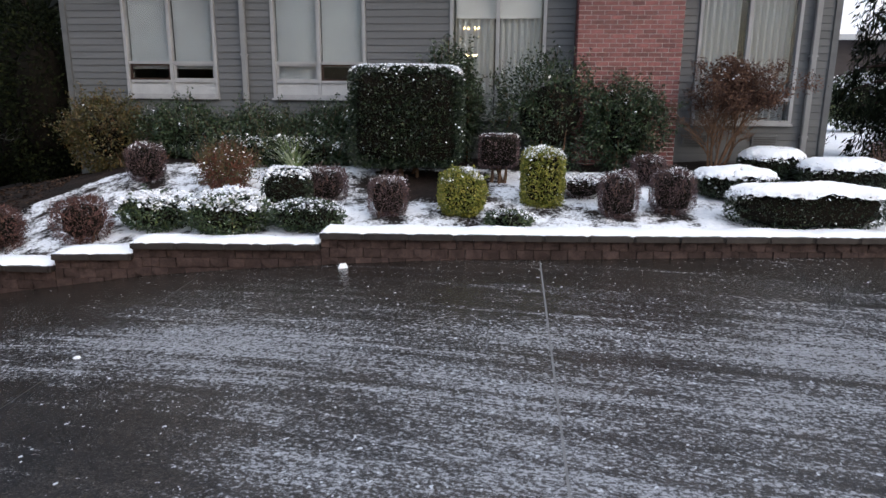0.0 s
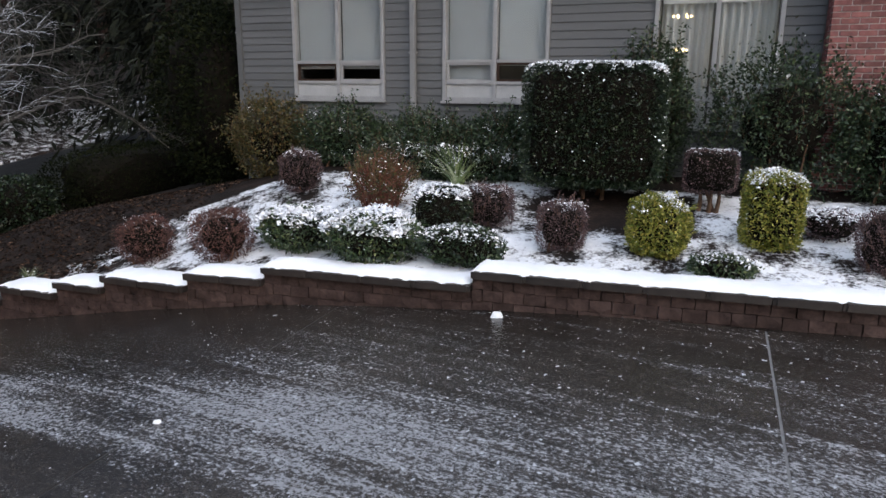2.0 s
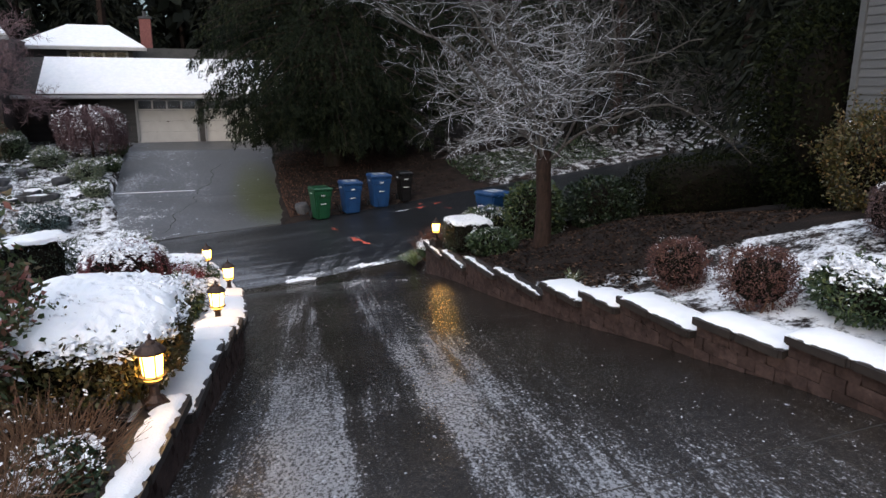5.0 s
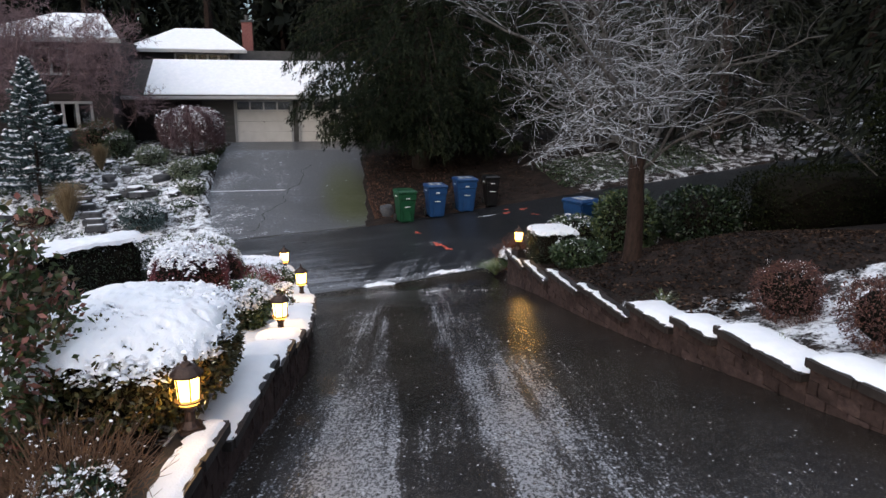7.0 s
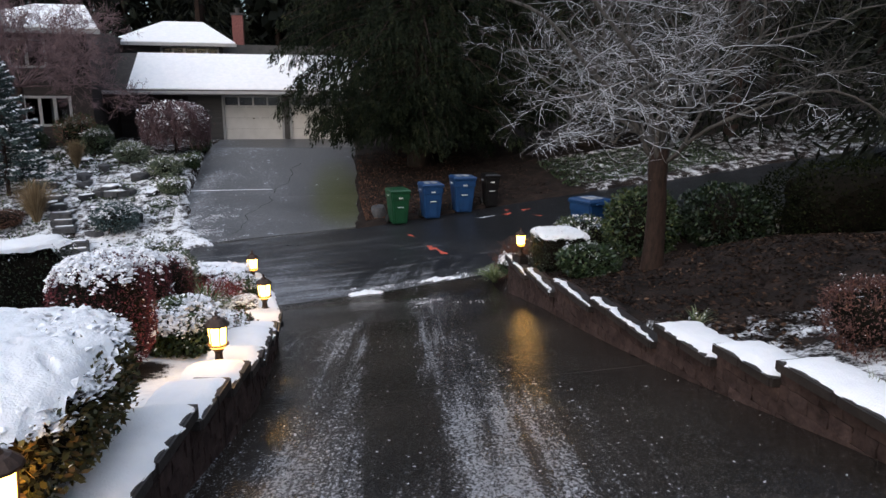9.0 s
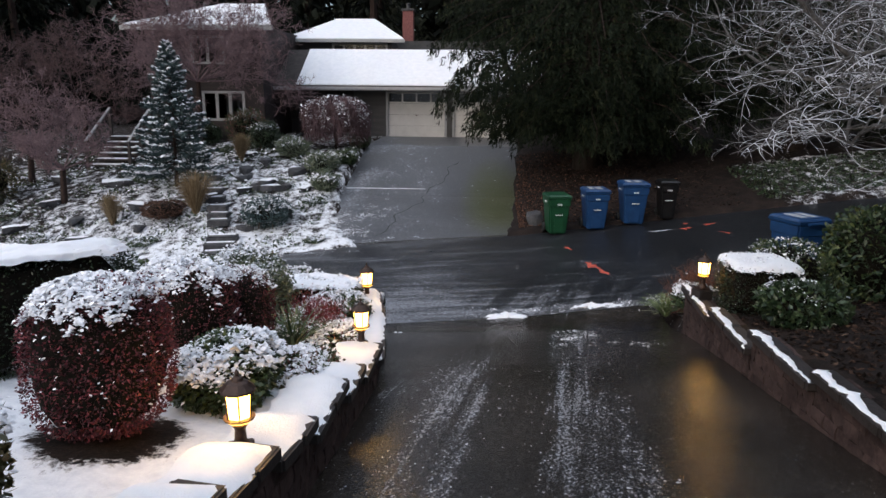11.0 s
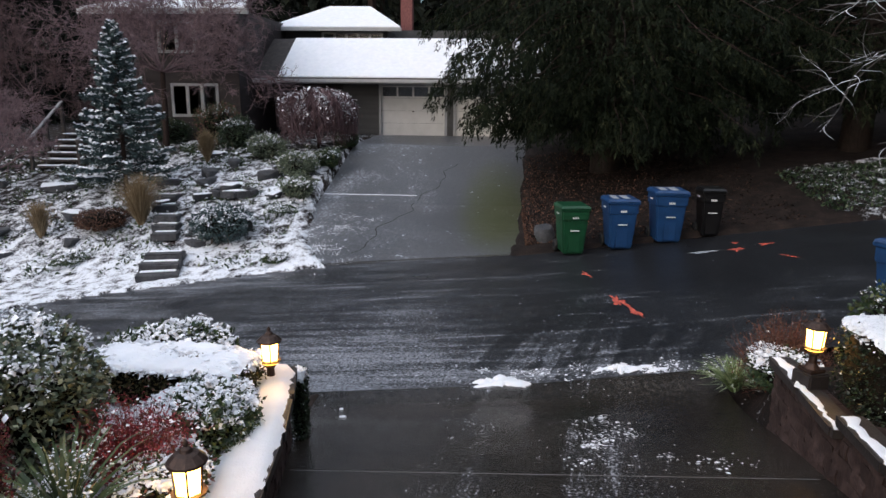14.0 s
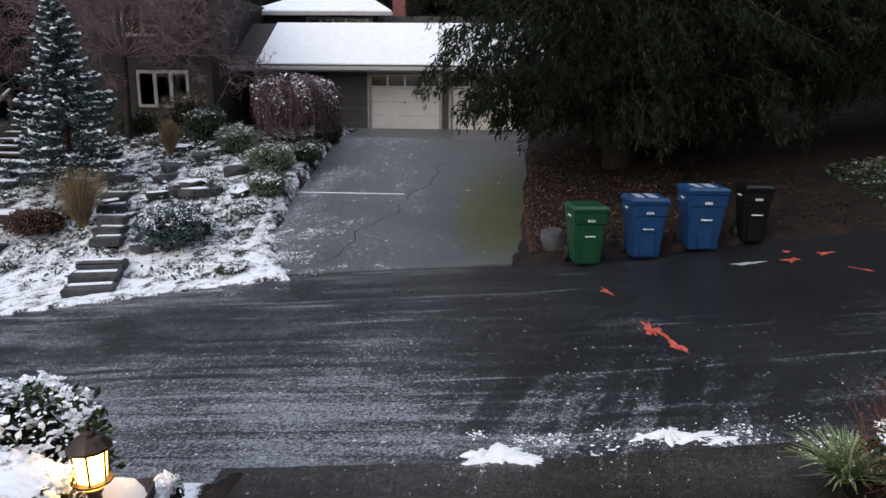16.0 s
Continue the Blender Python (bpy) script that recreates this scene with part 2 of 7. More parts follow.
def bark_mat(name, dark, light, snow=0.6, rime=(0.76, 0.79, 0.84)):
    """bark with snow lying along the tops of the limbs"""
    m, n, l, p = mat(name)
    at = where(n, l, (1, 1, 0.3))
    c = ramp(n, l, noisy(n, l, at, 22.0, 4, 0.65), (0.3, dark), (0.7, light))
    g, s = n.new("ShaderNodeNewGeometry"), n.new("ShaderNodeSeparateXYZ")
    l.new(g.outputs["Normal"], s.inputs[0])
    k = calc(n, l, "ADD", s.outputs[2], calc(n, l, "MULTIPLY", noisy(n, l, where(n, l), 2.2, 3), 1.3))
    k = ramp(n, l, k, (1.75 - snow, 0.0), (1.95 - snow, 1.0))
    l.new(mix(n, l, k, c, rime), p.inputs["Base Color"])
    p.inputs["Roughness"].default_value, p.inputs["Specular IOR Level"].default_value = 0.8, 0.25
    bump(n, l, noisy(n, l, at, 30.0, 3), p, 0.5, 0.02)
    return m


def glass_mat(name, tint, rough=0.03, through=1.0):
    m, n, l, p = mat(name)
    p.inputs["Base Color"].default_value = (*tint, 1)
    p.inputs["Roughness"].default_value, p.inputs["Transmission Weight"].default_value, p.inputs["IOR"].default_value = rough, through, 1.45
    return m


def sheer_mat(name, colour, through, open_weave):
    """thin cloth: part of the light passes, and a little is seen through the weave"""
    m, n, l, p = mat(name)
    p.inputs["Base Color"].default_value, p.inputs["Roughness"].default_value = (*colour, 1), 0.9
    t, c, a, b = n.new("ShaderNodeBsdfTranslucent"), n.new("ShaderNodeBsdfTransparent"), n.new("ShaderNodeMixShader"), n.new("ShaderNodeMixShader")
    t.inputs["Color"].default_value = (*colour, 1)
    a.inputs[0].default_value, b.inputs[0].default_value = through, open_weave
    l.new(p.outputs[0], a.inputs[1])
    l.new(t.outputs[0], a.inputs[2])
    l.new(a.outputs[0], b.inputs[1])
    l.new(c.outputs[0], b.inputs[2])
    l.new(b.outputs[0], [q for q in n if q.type == "OUTPUT_MATERIAL"][0].inputs["Surface"])
    return m


def glow_mat(name, colour, strength):
    m, n, l, p = mat(name)
    p.inputs["Base Color"].default_value = (0.9, 0.75, 0.5, 1)
    at = noisy(n, l, where(n, l), 14.0, 2)
    l.new(ramp(n, l, at, (0.3, tuple(c * 0.75 for c in colour)), (0.7, colour)), p.inputs["Emission Color"])
    p.inputs["Emission Strength"].default_value = strength
    return m


M = {
    "concrete": frosted_ground("wet_concrete", (0.006, 0.005, 0.004), (0.074, 0.062, 0.052), (0.2, 1.4, 1), 10.0, 0.175, (0, -12.0, -0.11, -4.0, 0.04), 40.0, 5.0, (1, 5.7, 0.0, 7.2, -0.13), ((2.9, 0.40), (3.12, 0.40), (3.25, 0.78), (3.72, 0.78), (3.84, 0.28), (4.36, 0.30), (4.50, 0.88), (5.1, 0.85), (5.42, 0.42), (5.75, 0.44), (6.0, 0.30)), ((-3.0, 3.6, 1.9, 1.7, 0.13), (-13.2, 4.0, 2.4, 1.3, 0.12), (-14.6, 6.0, 1.3, 2.6, 0.12), (-10.5, 6.6, 4.0, 0.8, 0.1), (-9.8, 6.9, 2.8, 1.3, 0.12), (-4.6, 4.8, 1.4, 1.2, 0.08))),
    "asphalt": frosted_ground("wet_asphalt", (0.011, 0.0115, 0.013), (0.033, 0.035, 0.039), (1.0, 0.2, 1), 4.0, 0.34, (1, 9.0, -0.12, 1.0, 0.02), 36.0, 5.0, (0, -19.8, -0.05, -16.6, 0.05), None, ((-16.8, 6.9, 1.3, 3.6, -0.12), (-20.0, 9.0, 2.6, 3.2, 0.08)), 2.2, 0.28, (-16.4, 6.3, 1.2, 2.0, 24.0), groove=0.10),
    "asphalt_far": frosted_ground("old_asphalt", (0.046, 0.048, 0.053), (0.165, 0.171, 0.183), (0.5, 0.7, 1), 0.0, 0.42, (1, 5.0, -0.12, 0.0, 0.0), 12.0, 1.5, moss=(-26.2, 5.2, 4.6, 1.15), groove=0.0),
    "soil": soil_mat(),
    "snow": snow_mat(),
    "block": surface("retaining_block", (0.020, 0.013, 0.012), (0.08, 0.053, 0.048), 9.0, 0.8, 0.12, 0.8, 35.0, per=0.5, spec=0.2),
    "cap": surface("wall_cap", (0.010, 0.008, 0.0075), (0.034, 0.027, 0.025), 8.0, 0.6, 0.15, 0.5, 45.0, per=0.3),
    "joint": surface("wet_joint", (0.012, 0.011, 0.01), (0.04, 0.036, 0.033), 10.0, 0.8),
    "joint_pale": surface("pale_joint", (0.09, 0.09, 0.093), (0.2, 0.2, 0.205), 14.0, 0.8),
    "siding": surface("grey_siding", (0.09, 0.094, 0.098), (0.128, 0.132, 0.137), 2.0, 0.6, 0.1, 0.15, 80.0, stretch=(0.25, 1, 3), per=0.14),
    "trim": surface("pale_trim", (0.27, 0.275, 0.285), (0.37, 0.375, 0.385), 5.0, 0.5, 0.1, 0.1),
    "panel": surface("white_panel", (0.34, 0.35, 0.36), (0.45, 0.46, 0.47), 4.0, 0.5, 0.1, 0.1),
    "spout": surface("grey_downspout", (0.20, 0.205, 0.21), (0.27, 0.275, 0.28), 3.0, 0.45, 0.1, 0.1),
    "brick": surface("red_brick", (0.11, 0.035, 0.034), (0.29, 0.115, 0.105), 14.0, 0.8, 0.1, 0.5, 90.0, per=0.75),
    "mortar": surface("mortar", (0.46, 0.40, 0.38), (0.62, 0.55, 0.53), 20.0, 0.9, 0.05, 0.4),
    # unlit insides of rooms, flue and vents: their dimness is put into this colour
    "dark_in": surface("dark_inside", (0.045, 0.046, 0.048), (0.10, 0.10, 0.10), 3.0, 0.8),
    "blind": surface("window_blind", (0.30, 0.318, 0.33), (0.42, 0.44, 0.452), 1.5, 0.8, 0.1, 0.1, 40.0),
    "curtain": sheer_mat("sheer_curtain", (0.62, 0.64, 0.65), 0.3, 0.16),
    "glass": glass_mat("window_glass", (0.86, 0.9, 0.92)),
    "brown_siding": surface("brown_siding", (0.024, 0.018, 0.018), (0.048, 0.037, 0.036), 2.0, 0.7, 0.1, 0.2, 60.0, stretch=(1, 0.25, 3), per=0.25),
    "grey_siding_far": surface("dark_grey_siding", (0.045, 0.044, 0.045), (0.075, 0.073, 0.073), 2.0, 0.7, 0.1, 0.2, 60.0, stretch=(1, 0.25, 3), per=0.25),
    "white_door": surface("white_garage_door", (0.56, 0.55, 0.53), (0.68, 0.67, 0.65), 2.5, 0.5, 0.1, 0.1),
    "gutter": surface("pale_gutter", (0.34, 0.35, 0.36), (0.46, 0.47, 0.48), 4.0, 0.4),
    "roofing": surface("dark_shingle", (0.022, 0.018, 0.017), (0.06, 0.05, 0.046), 6.0, 0.85, 0.1, 0.6),
    "bronze": surface("dark_bronze", (0.035, 0.022, 0.017), (0.085, 0.052, 0.04), 20.0, 0.45, 0.12, 0.3, metal=0.6),
    "lamp_glass": glow_mat("lit_amber_glass", (1.0, 0.52, 0.09), 12.0),
    "amber_bowl": glow_mat("lit_amber_bowl", (1.0, 0.48, 0.05), 3.0),
    "chandelier": glow_mat("lit_chandelier", (1.0, 0.66, 0.26), 30.0),
    "green_bin": surface("green_plastic", (0.005, 0.042, 0.017), (0.008, 0.074, 0.03), 5.0, 0.4, 0.1, 0.1),
    "blue_bin": surface("blue_plastic", (0.007, 0.034, 0.105), (0.011, 0.058, 0.17), 5.0, 0.4, 0.1, 0.1),
    "black_bin": surface("black_plastic", (0.002, 0.002, 0.002), (0.005, 0.005, 0.006), 5.0, 0.4, 0.1, 0.1),
    "rubber": surface("black_rubber", (0.008, 0.008, 0.008), (0.02, 0.02, 0.02), 20.0, 0.8),
    "white_mark": surface("white_print", (0.55, 0.56, 0.57), (0.75, 0.76, 0.77), 10.0, 0.6),
    "orange_paint": surface("orange_marking_paint", (0.3, 0.045, 0.03), (0.72, 0.13, 0.08), 12.0, 0.7, 0.1, 0.2),
    "grey_paint": surface("faded_white_paint", (0.25, 0.27, 0.29), (0.42, 0.44, 0.47), 12.0, 0.7),
    "rock": surface("garden_rock", (0.016, 0.017, 0.02), (0.085, 0.085, 0.09), 5.0, 0.8, 0.1, 0.9, 30.0, per=0.5),
    "step_stone": surface("stone_slab", (0.036, 0.034, 0.033), (0.1, 0.094, 0.09), 5.0, 0.75, 0.1, 0.6, per=0.4),
    "wood_step": surface("weathered_timber", (0.03, 0.024, 0.022), (0.08, 0.066, 0.06), 6.0, 0.8, stretch=(4, 1, 4)),
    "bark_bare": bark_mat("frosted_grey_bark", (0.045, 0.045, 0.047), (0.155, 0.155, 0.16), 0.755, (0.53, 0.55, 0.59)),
    # house side of the bare tree: dimness put into this darker bark
    "bark_bare_dark": bark_mat("dim_side_grey_twigs", (0.02, 0.019, 0.018), (0.075, 0.072, 0.068), 0.45, (0.3, 0.31, 0.33)),
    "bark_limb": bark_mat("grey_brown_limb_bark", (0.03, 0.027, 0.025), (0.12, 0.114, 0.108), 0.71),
    # cedar trunks: the shadow under their boughs is put into this darker bark
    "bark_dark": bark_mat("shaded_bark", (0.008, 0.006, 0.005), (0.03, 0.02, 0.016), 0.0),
    "bark_red": bark_mat("reddish_stems", (0.08, 0.03, 0.022), (0.24, 0.10, 0.07), 0.1),
    "bark_trunk": bark_mat("wet_red_bark", (0.015, 0.0095, 0.008), (0.05, 0.03, 0.024), 0.0),
    "bark_purple": bark_mat("purple_twigs", (0.085, 0.052, 0.058), (0.27, 0.19, 0.20), 0.40, (0.55, 0.54, 0.57)),
    "bark_plum": bark_mat("dark_plum_twigs", (0.05, 0.03, 0.03), (0.14, 0.092, 0.094), 0.25, (0.4, 0.4, 0.43)),
    "bark_brown": bark_mat("brown_stems", (0.07, 0.04, 0.026), (0.2, 0.12, 0.075), 0.1),
    # solid core of shrubs: shadow among the leaves put into a near-black colour
    "core": surface("painted_inner_shade", (0.004, 0.004, 0.003), (0.014, 0.011, 0.008), 12.0, 0.95, spec=0.1),
    "hedge": leafy_mat("dark_hedge_leaves", ((0.0, (0.006, 0.013, 0.006)), (0.6, (0.014, 0.029, 0.013)), (1.0, (0.036, 0.055, 0.022))), 0.4),
    "laurel": leafy_mat("laurel_leaves", ((0.0, (0.010, 0.022, 0.010)), (0.6, (0.026, 0.048, 0.022)), (1.0, (0.07, 0.10, 0.045))), 0.35),
    "rhodo": leafy_mat("rhododendron_leaves", ((0.0, (0.015, 0.032, 0.014)), (0.7, (0.045, 0.075, 0.032)), (1.0, (0.12, 0.14, 0.05))), 0.4),
    "olive": leafy_mat("olive_brown_leaves", ((0.0, (0.025, 0.028, 0.009)), (0.6, (0.07, 0.065, 0.018)), (1.0, (0.13, 0.075, 0.025))), 0.5),
    "yellow": leafy_mat("golden_leaves", ((0.0, (0.06, 0.085, 0.012)), (0.5, (0.19, 0.21, 0.03)), (1.0, (0.40, 0.34, 0.08))), 0.45),
    "barberry": leafy_mat("purple_barberry_leaves", ((0.0, (0.026, 0.014, 0.016)), (0.6, (0.08, 0.046, 0.05)), (1.0, (0.22, 0.145, 0.145))), 0.6),
    "rust_barberry": leafy_mat("rusty_barberry_leaves", ((0.0, (0.035, 0.014, 0.012)), (0.6, (0.085, 0.034, 0.03)), (1.0, (0.17, 0.08, 0.06))), 0.6),
    "crimson": leafy_mat("crimson_leaves", ((0.0, (0.035, 0.008, 0.011)), (0.6, (0.095, 0.016, 0.023)), (1.0, (0.23, 0.042, 0.052))), 0.55),
    "scarlet": leafy_mat("scarlet_leaves", ((0.0, (0.10, 0.012, 0.02)), (0.6, (0.27, 0.03, 0.045)), (1.0, (0.48, 0.10, 0.12))), 0.5),
    "maple": leafy_mat("weeping_maple_twigs", ((0.0, (0.022, 0.009, 0.011)), (0.6, (0.065, 0.031, 0.037)), (1.0, (0.15, 0.09, 0.10))), 0.7),
    "nandina": leafy_mat("red_green_leaves", ((0.0, (0.022, 0.04, 0.012)), (0.5, (0.06, 0.085, 0.028)), (0.72, (0.10, 0.07, 0.03)), (0.86, (0.2, 0.06, 0.05)), (1.0, (0.38, 0.2, 0.17))), 0.5),
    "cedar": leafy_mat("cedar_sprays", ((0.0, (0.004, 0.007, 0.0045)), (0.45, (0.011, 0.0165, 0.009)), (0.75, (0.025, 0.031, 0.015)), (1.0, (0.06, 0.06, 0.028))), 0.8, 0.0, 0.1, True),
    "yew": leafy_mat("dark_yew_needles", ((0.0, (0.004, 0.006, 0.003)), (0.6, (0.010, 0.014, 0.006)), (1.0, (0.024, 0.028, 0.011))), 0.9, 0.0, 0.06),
    "pieris": leafy_mat("grey_green_leaves", ((0.0, (0.04, 0.058, 0.036)), (0.6, (0.11, 0.14, 0.09)), (1.0, (0.25, 0.27, 0.18))), 0.5),
    "spruce": leafy_mat("blue_spruce_needles", ((0.0, (0.014, 0.030, 0.030)), (0.6, (0.04, 0.072, 0.072)), (1.0, (0.10, 0.145, 0.15))), 0.6),
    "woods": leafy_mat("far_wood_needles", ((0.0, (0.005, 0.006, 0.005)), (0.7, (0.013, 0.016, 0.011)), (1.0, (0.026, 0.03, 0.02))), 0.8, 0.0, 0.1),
    "grass": leafy_mat("tan_grass_blades", ((0.0, (0.10, 0.065, 0.03)), (0.6, (0.24, 0.165, 0.085)), (1.0, (0.40, 0.31, 0.19))), 0.7),
    "blade": leafy_mat("green_blades", ((0.0, (0.035, 0.06, 0.02)), (0.6, (0.10, 0.14, 0.06)), (1.0, (0.28, 0.30, 0.17))), 0.45),
    "sedge": leafy_mat("bright_sedge_blades", ((0.0, (0.10, 0.15, 0.05)), (0.6, (0.24, 0.32, 0.13)), (1.0, (0.46, 0.5, 0.3))), 0.45),
    "chips": leafy_mat("bark_chips", ((0.0, (0.006, 0.0045, 0.004)), (0.6, (0.022, 0.014, 0.011)), (0.9, (0.06, 0.036, 0.026)), (1.0, (0.13, 0.085, 0.06))), 0.85, 0.0, 0.15),
    "litter": leafy_mat("fallen_leaves", ((0.0, (0.035, 0.017, 0.012)), (0.6, (0.085, 0.04, 0.026)), (1.0, (0.2, 0.105, 0.065))), 0.8),
    "flake": leafy_mat("snow_on_leaves", ((0.0, (0.80, 0.82, 0.87)), (1.0, (0.92, 0.93, 0.96))), 0.8, 0.0, 0.2),
}

# ---- the lie of the land: heights in metres ----
DRIVE_X = (-15.6, -14.8, -13.1, -11.6, -9.6, -7.7, -5.8, -4.4, -3.3, -1.9, -1.0, 1.9, 9.0)
DRIVE_Z = (-2.0, -1.77, -1.4, -1.12, -0.85, -0.55, -0.21, -0.03, 0.06, 0.145, 0.19, 0.24, 0.3)
WALL_R = ((-13.9, 7.5), (-12.5, 7.4), (-11.1, 7.33), (-8.3, 7.32), (-6.6, 7.36), (-5.4, 7.38), (-4.5, 7.5), (-2.2, 7.7), (0.64, 7.92), (2.6, 8.12), (4.3, 8.29), (9.0, 8.75))
WALL_L = ((-13.3, 3.30), (-13.15, 3.35), (-12.9, 3.40), (-12.2, 3.54), (-10.9, 3.69), (-8.3, 3.6), (-5.27, 3.07), (-3.0, 2.6), (-1.5, 2.2))
# tops of the stepped capstones: from x, to x, height
CAPS_R = ((-13.9, -12.5, -0.86), (-12.5, -11.14, -0.74), (-11.14, -9.83, -0.53), (-9.83, -8.3, -0.40), (-8.3, -7.35, -0.20), (-7.35, -6.6, -0.05), (-6.6, -5.42, 0.10), (-5.42, -4.49, 0.25), (-4.49, -2.24, 0.39), (-2.24, 9.0, 0.53))
CAPS_L = ((-13.3, -10.9, -0.87), (-10.9, -10.05, -0.68), (-10.05, -9.4, -0.55), (-9.4, -8.5, -0.40), (-8.5, -7.95, -0.26), (-7.95, -7.4, -0.16), (-7.4, -6.72, -0.06), (-6.72, -5.25, 0.06), (-5.25, -1.5, 0.22))


def table(pairs, x):
    return np.interp(x, [p[0] for p in pairs], [p[1] for p in pairs])


def smooth(v):
    v = np.clip(v, 0, 1)
    return v * v * (3 - 2 * v)


def drive_z(x, y):
    z = np.interp(x, DRIVE_X, DRIVE_Z) + 0.03 * (np.clip(y, 2, 9) - 7.5)
    return z + (street_z(x, y) + 0.012 - z) * smooth((-13.9 - x) / 1.5)


def street_z(x, y):
    return -1.93 + np.where(y > 5.5, 0.13, 0.08) * (np.clip(y, -60, 40) - 5.5)


def far_drive_z(x, y):
    base = np.interp(x, (-35.9, -32.1, -30.0, -26.6, -24.0, -21.6), (-0.36, -0.45, -0.9, -1.62, -1.9, -2.08))
    side = street_z(x, y) + 2.08
    return base + side * smooth((x + 25) / 3.2)


def bed_r_z(x, y):
    cap = table([((a + b) / 2, z - 0.05) for a, b, z in CAPS_R[:-1]] + [(0.0, 0.49), (9, 0.5)], x) - 0.75 * smooth((-13.75 - x) / 1.1)
    top = np.interp(x, (-20, -16, -14, -11.3, -8, -5.8, 6, 12), (-1.8, -1.7, -1.05, -0.1, 0.55, 1.0, 1.06, 1.1))
    return cap + (top - cap) * smooth((y - table(WALL_R, x)) / 3.8) + 0.03 * np.clip(y - 12, 0, 40) * np.clip((-6 - x) / 4, 0, 1)


def bed_l_z(x, y):
    cap = table([((a + b) / 2, z - 0.04) for a, b, z in CAPS_L], x)
    return cap + 0.05 * np.clip(table(WALL_L, x) - y - 1, -1, 3)


def far_left_z(x, y):
    base = np.interp(x, (-45, -33, -30, -26.3, -24, -21.6), (-0.3, -0.35, -0.6, -1.33, -1.85, -2.1))
    low = -0.05 * np.clip(-y - 4, 0, 30)
    side = street_z(x, y) + 2.08
    return base + np.where(x < -30, 0.5, 1.0) * low * (1 - smooth((x + 25) / 3.4)) + (side + 0.06) * smooth((x + 25) / 3.4)


def far_right_z(x, y):
    return street_z(x, y) + 0.05 + np.clip(0.14 * (-21.8 - x), 0, 1.4)


def street_far(y):
    """x of the street's far edge"""
    return np.interp(y, (-60, -12, -2.9, 0.4, 1.4, 5.4, 17, 60), (8, -16.5, -20.4, -21.6, -21.8, -22.0, -21.8, -21.0))


def street_near(y):
    return np.interp(y, (-60, -12, 1.0, 3.2, 7.5, 9, 17, 60), (14, -11.2, -15.0, -15.5, -15.4, -16.0, -16.2, -15.6))


def far_drive_sides(x):
    left = np.interp(x, (-36, -32.1, -26.6, -23.5, -21.8), (0.3, 0.2, 0.1, 0.7, 1.5))
    right = np.interp(x, (-36, -23.5, -22.0), (6.4, 5.7, 5.4))
    return left, right


def ground_z(x, y):
    """the one sheet of ground; under paving it lies lower than the paving"""
    x, y = np.asarray(x, float), np.asarray(y, float)
    wr, wl = table(WALL_R, x) + 0.21, table(WALL_L, x) - 0.21
    home = np.where(y > wr, bed_r_z(x, y), np.where((y < wl) & (x < -1.6), bed_l_z(x, y), drive_z(x, y) - 0.12))
    home = np.where((x < -13.05) & (y < wr) & (y > 3.2), np.minimum(home, drive_z(x, y) - 0.12), home)
    near, far = street_near(y), street_far(y)
    home = np.where((y < wl) & (x < -13.3), np.minimum(home, street_z(x, y) + 0.1 + 0.25 * np.clip(x + 15, 0, 2)), home)
    ramp = smooth((near + 0.9 - x) / 0.9)
    home = home + (np.minimum(home, street_z(x, y) + 0.02) - home) * np.where((y > wr) | (y < wl), ramp, 0)
    left, right = far_drive_sides(x)
    over = np.where(y < left, far_left_z(x, y), np.where(y > right, far_right_z(x, y), far_drive_z(x, y) - 0.12))
    z = np.where(x > near, home, np.where(x > far, street_z(x, y) - 0.12, over))
    return z

# ---- mesh helpers ----
rng = np.random.default_rng(7)


def mesh_np(name, verts, faces, material, smooth_shade=False):
    """a mesh from arrays of points and of equal-sided faces"""
    verts, faces = np.asarray(verts, np.float32), np.asarray(faces, np.int32)
    me = bpy.data.meshes.new(name)
    me.vertices.add(len(verts))
    me.vertices.foreach_set("co", verts.ravel())
    k = faces.shape[1]
    me.loops.add(faces.size)
    me.loops.foreach_set("vertex_index", faces.ravel())
    me.polygons.add(len(faces))
    me.polygons.foreach_set("loop_start", np.arange(0, faces.size, k, dtype=np.int32))
    me.update(calc_edges=True)
    me.polygons.foreach_set("use_smooth", np.full(len(faces), smooth_shade))
    if material:
        me.materials.append(material)
    me.validate()
    return me


def part(name, data, material=None, parent=None, label=""):
    """one mesh object from a bmesh or a mesh, under a thing or a part"""
    if isinstance(data, bmesh.types.BMesh):
        bm, data = data, bpy.data.meshes.new(name)
        bm.to_mesh(data)
        bm.free()
    if material and not data.materials:
        data.materials.append(material)
    ob = new(name, data)
    if parent is not None:
        ob.parent = parent
    return tagged(ob, label) if label else ob


def thing(name, x, y, z, label, category, group="", turn=0.0, kind=""):
    ob = new(name)
    ob.empty_display_size = 0.1
    ob.matrix_basis = pose(x, y, z, 0, 0, turn)
    return tagged(ob, label, category, group, kind)


def box(bm, x0, x1, y0, y1, z0, z1, bevel=0.0):
    """a box, its edges rounded"""
    r = bmesh.ops.create_cube(bm, size=1.0, matrix=Matrix.Translation(((x0 + x1) / 2, (y0 + y1) / 2, (z0 + z1) / 2)) @ Matrix.Diagonal((abs(x1 - x0), abs(y1 - y0), abs(z1 - z0), 1)))
    if bevel:
        edges = list({e for v in r["verts"] for e in v.link_edges})
        bmesh.ops.bevel(bm, geom=edges, offset=bevel, segments=2, affect="EDGES", clamp_overlap=True)
    return bm


def boxed(*a, bevel=0.0):
    return box(bmesh.new(), *a, bevel=bevel)


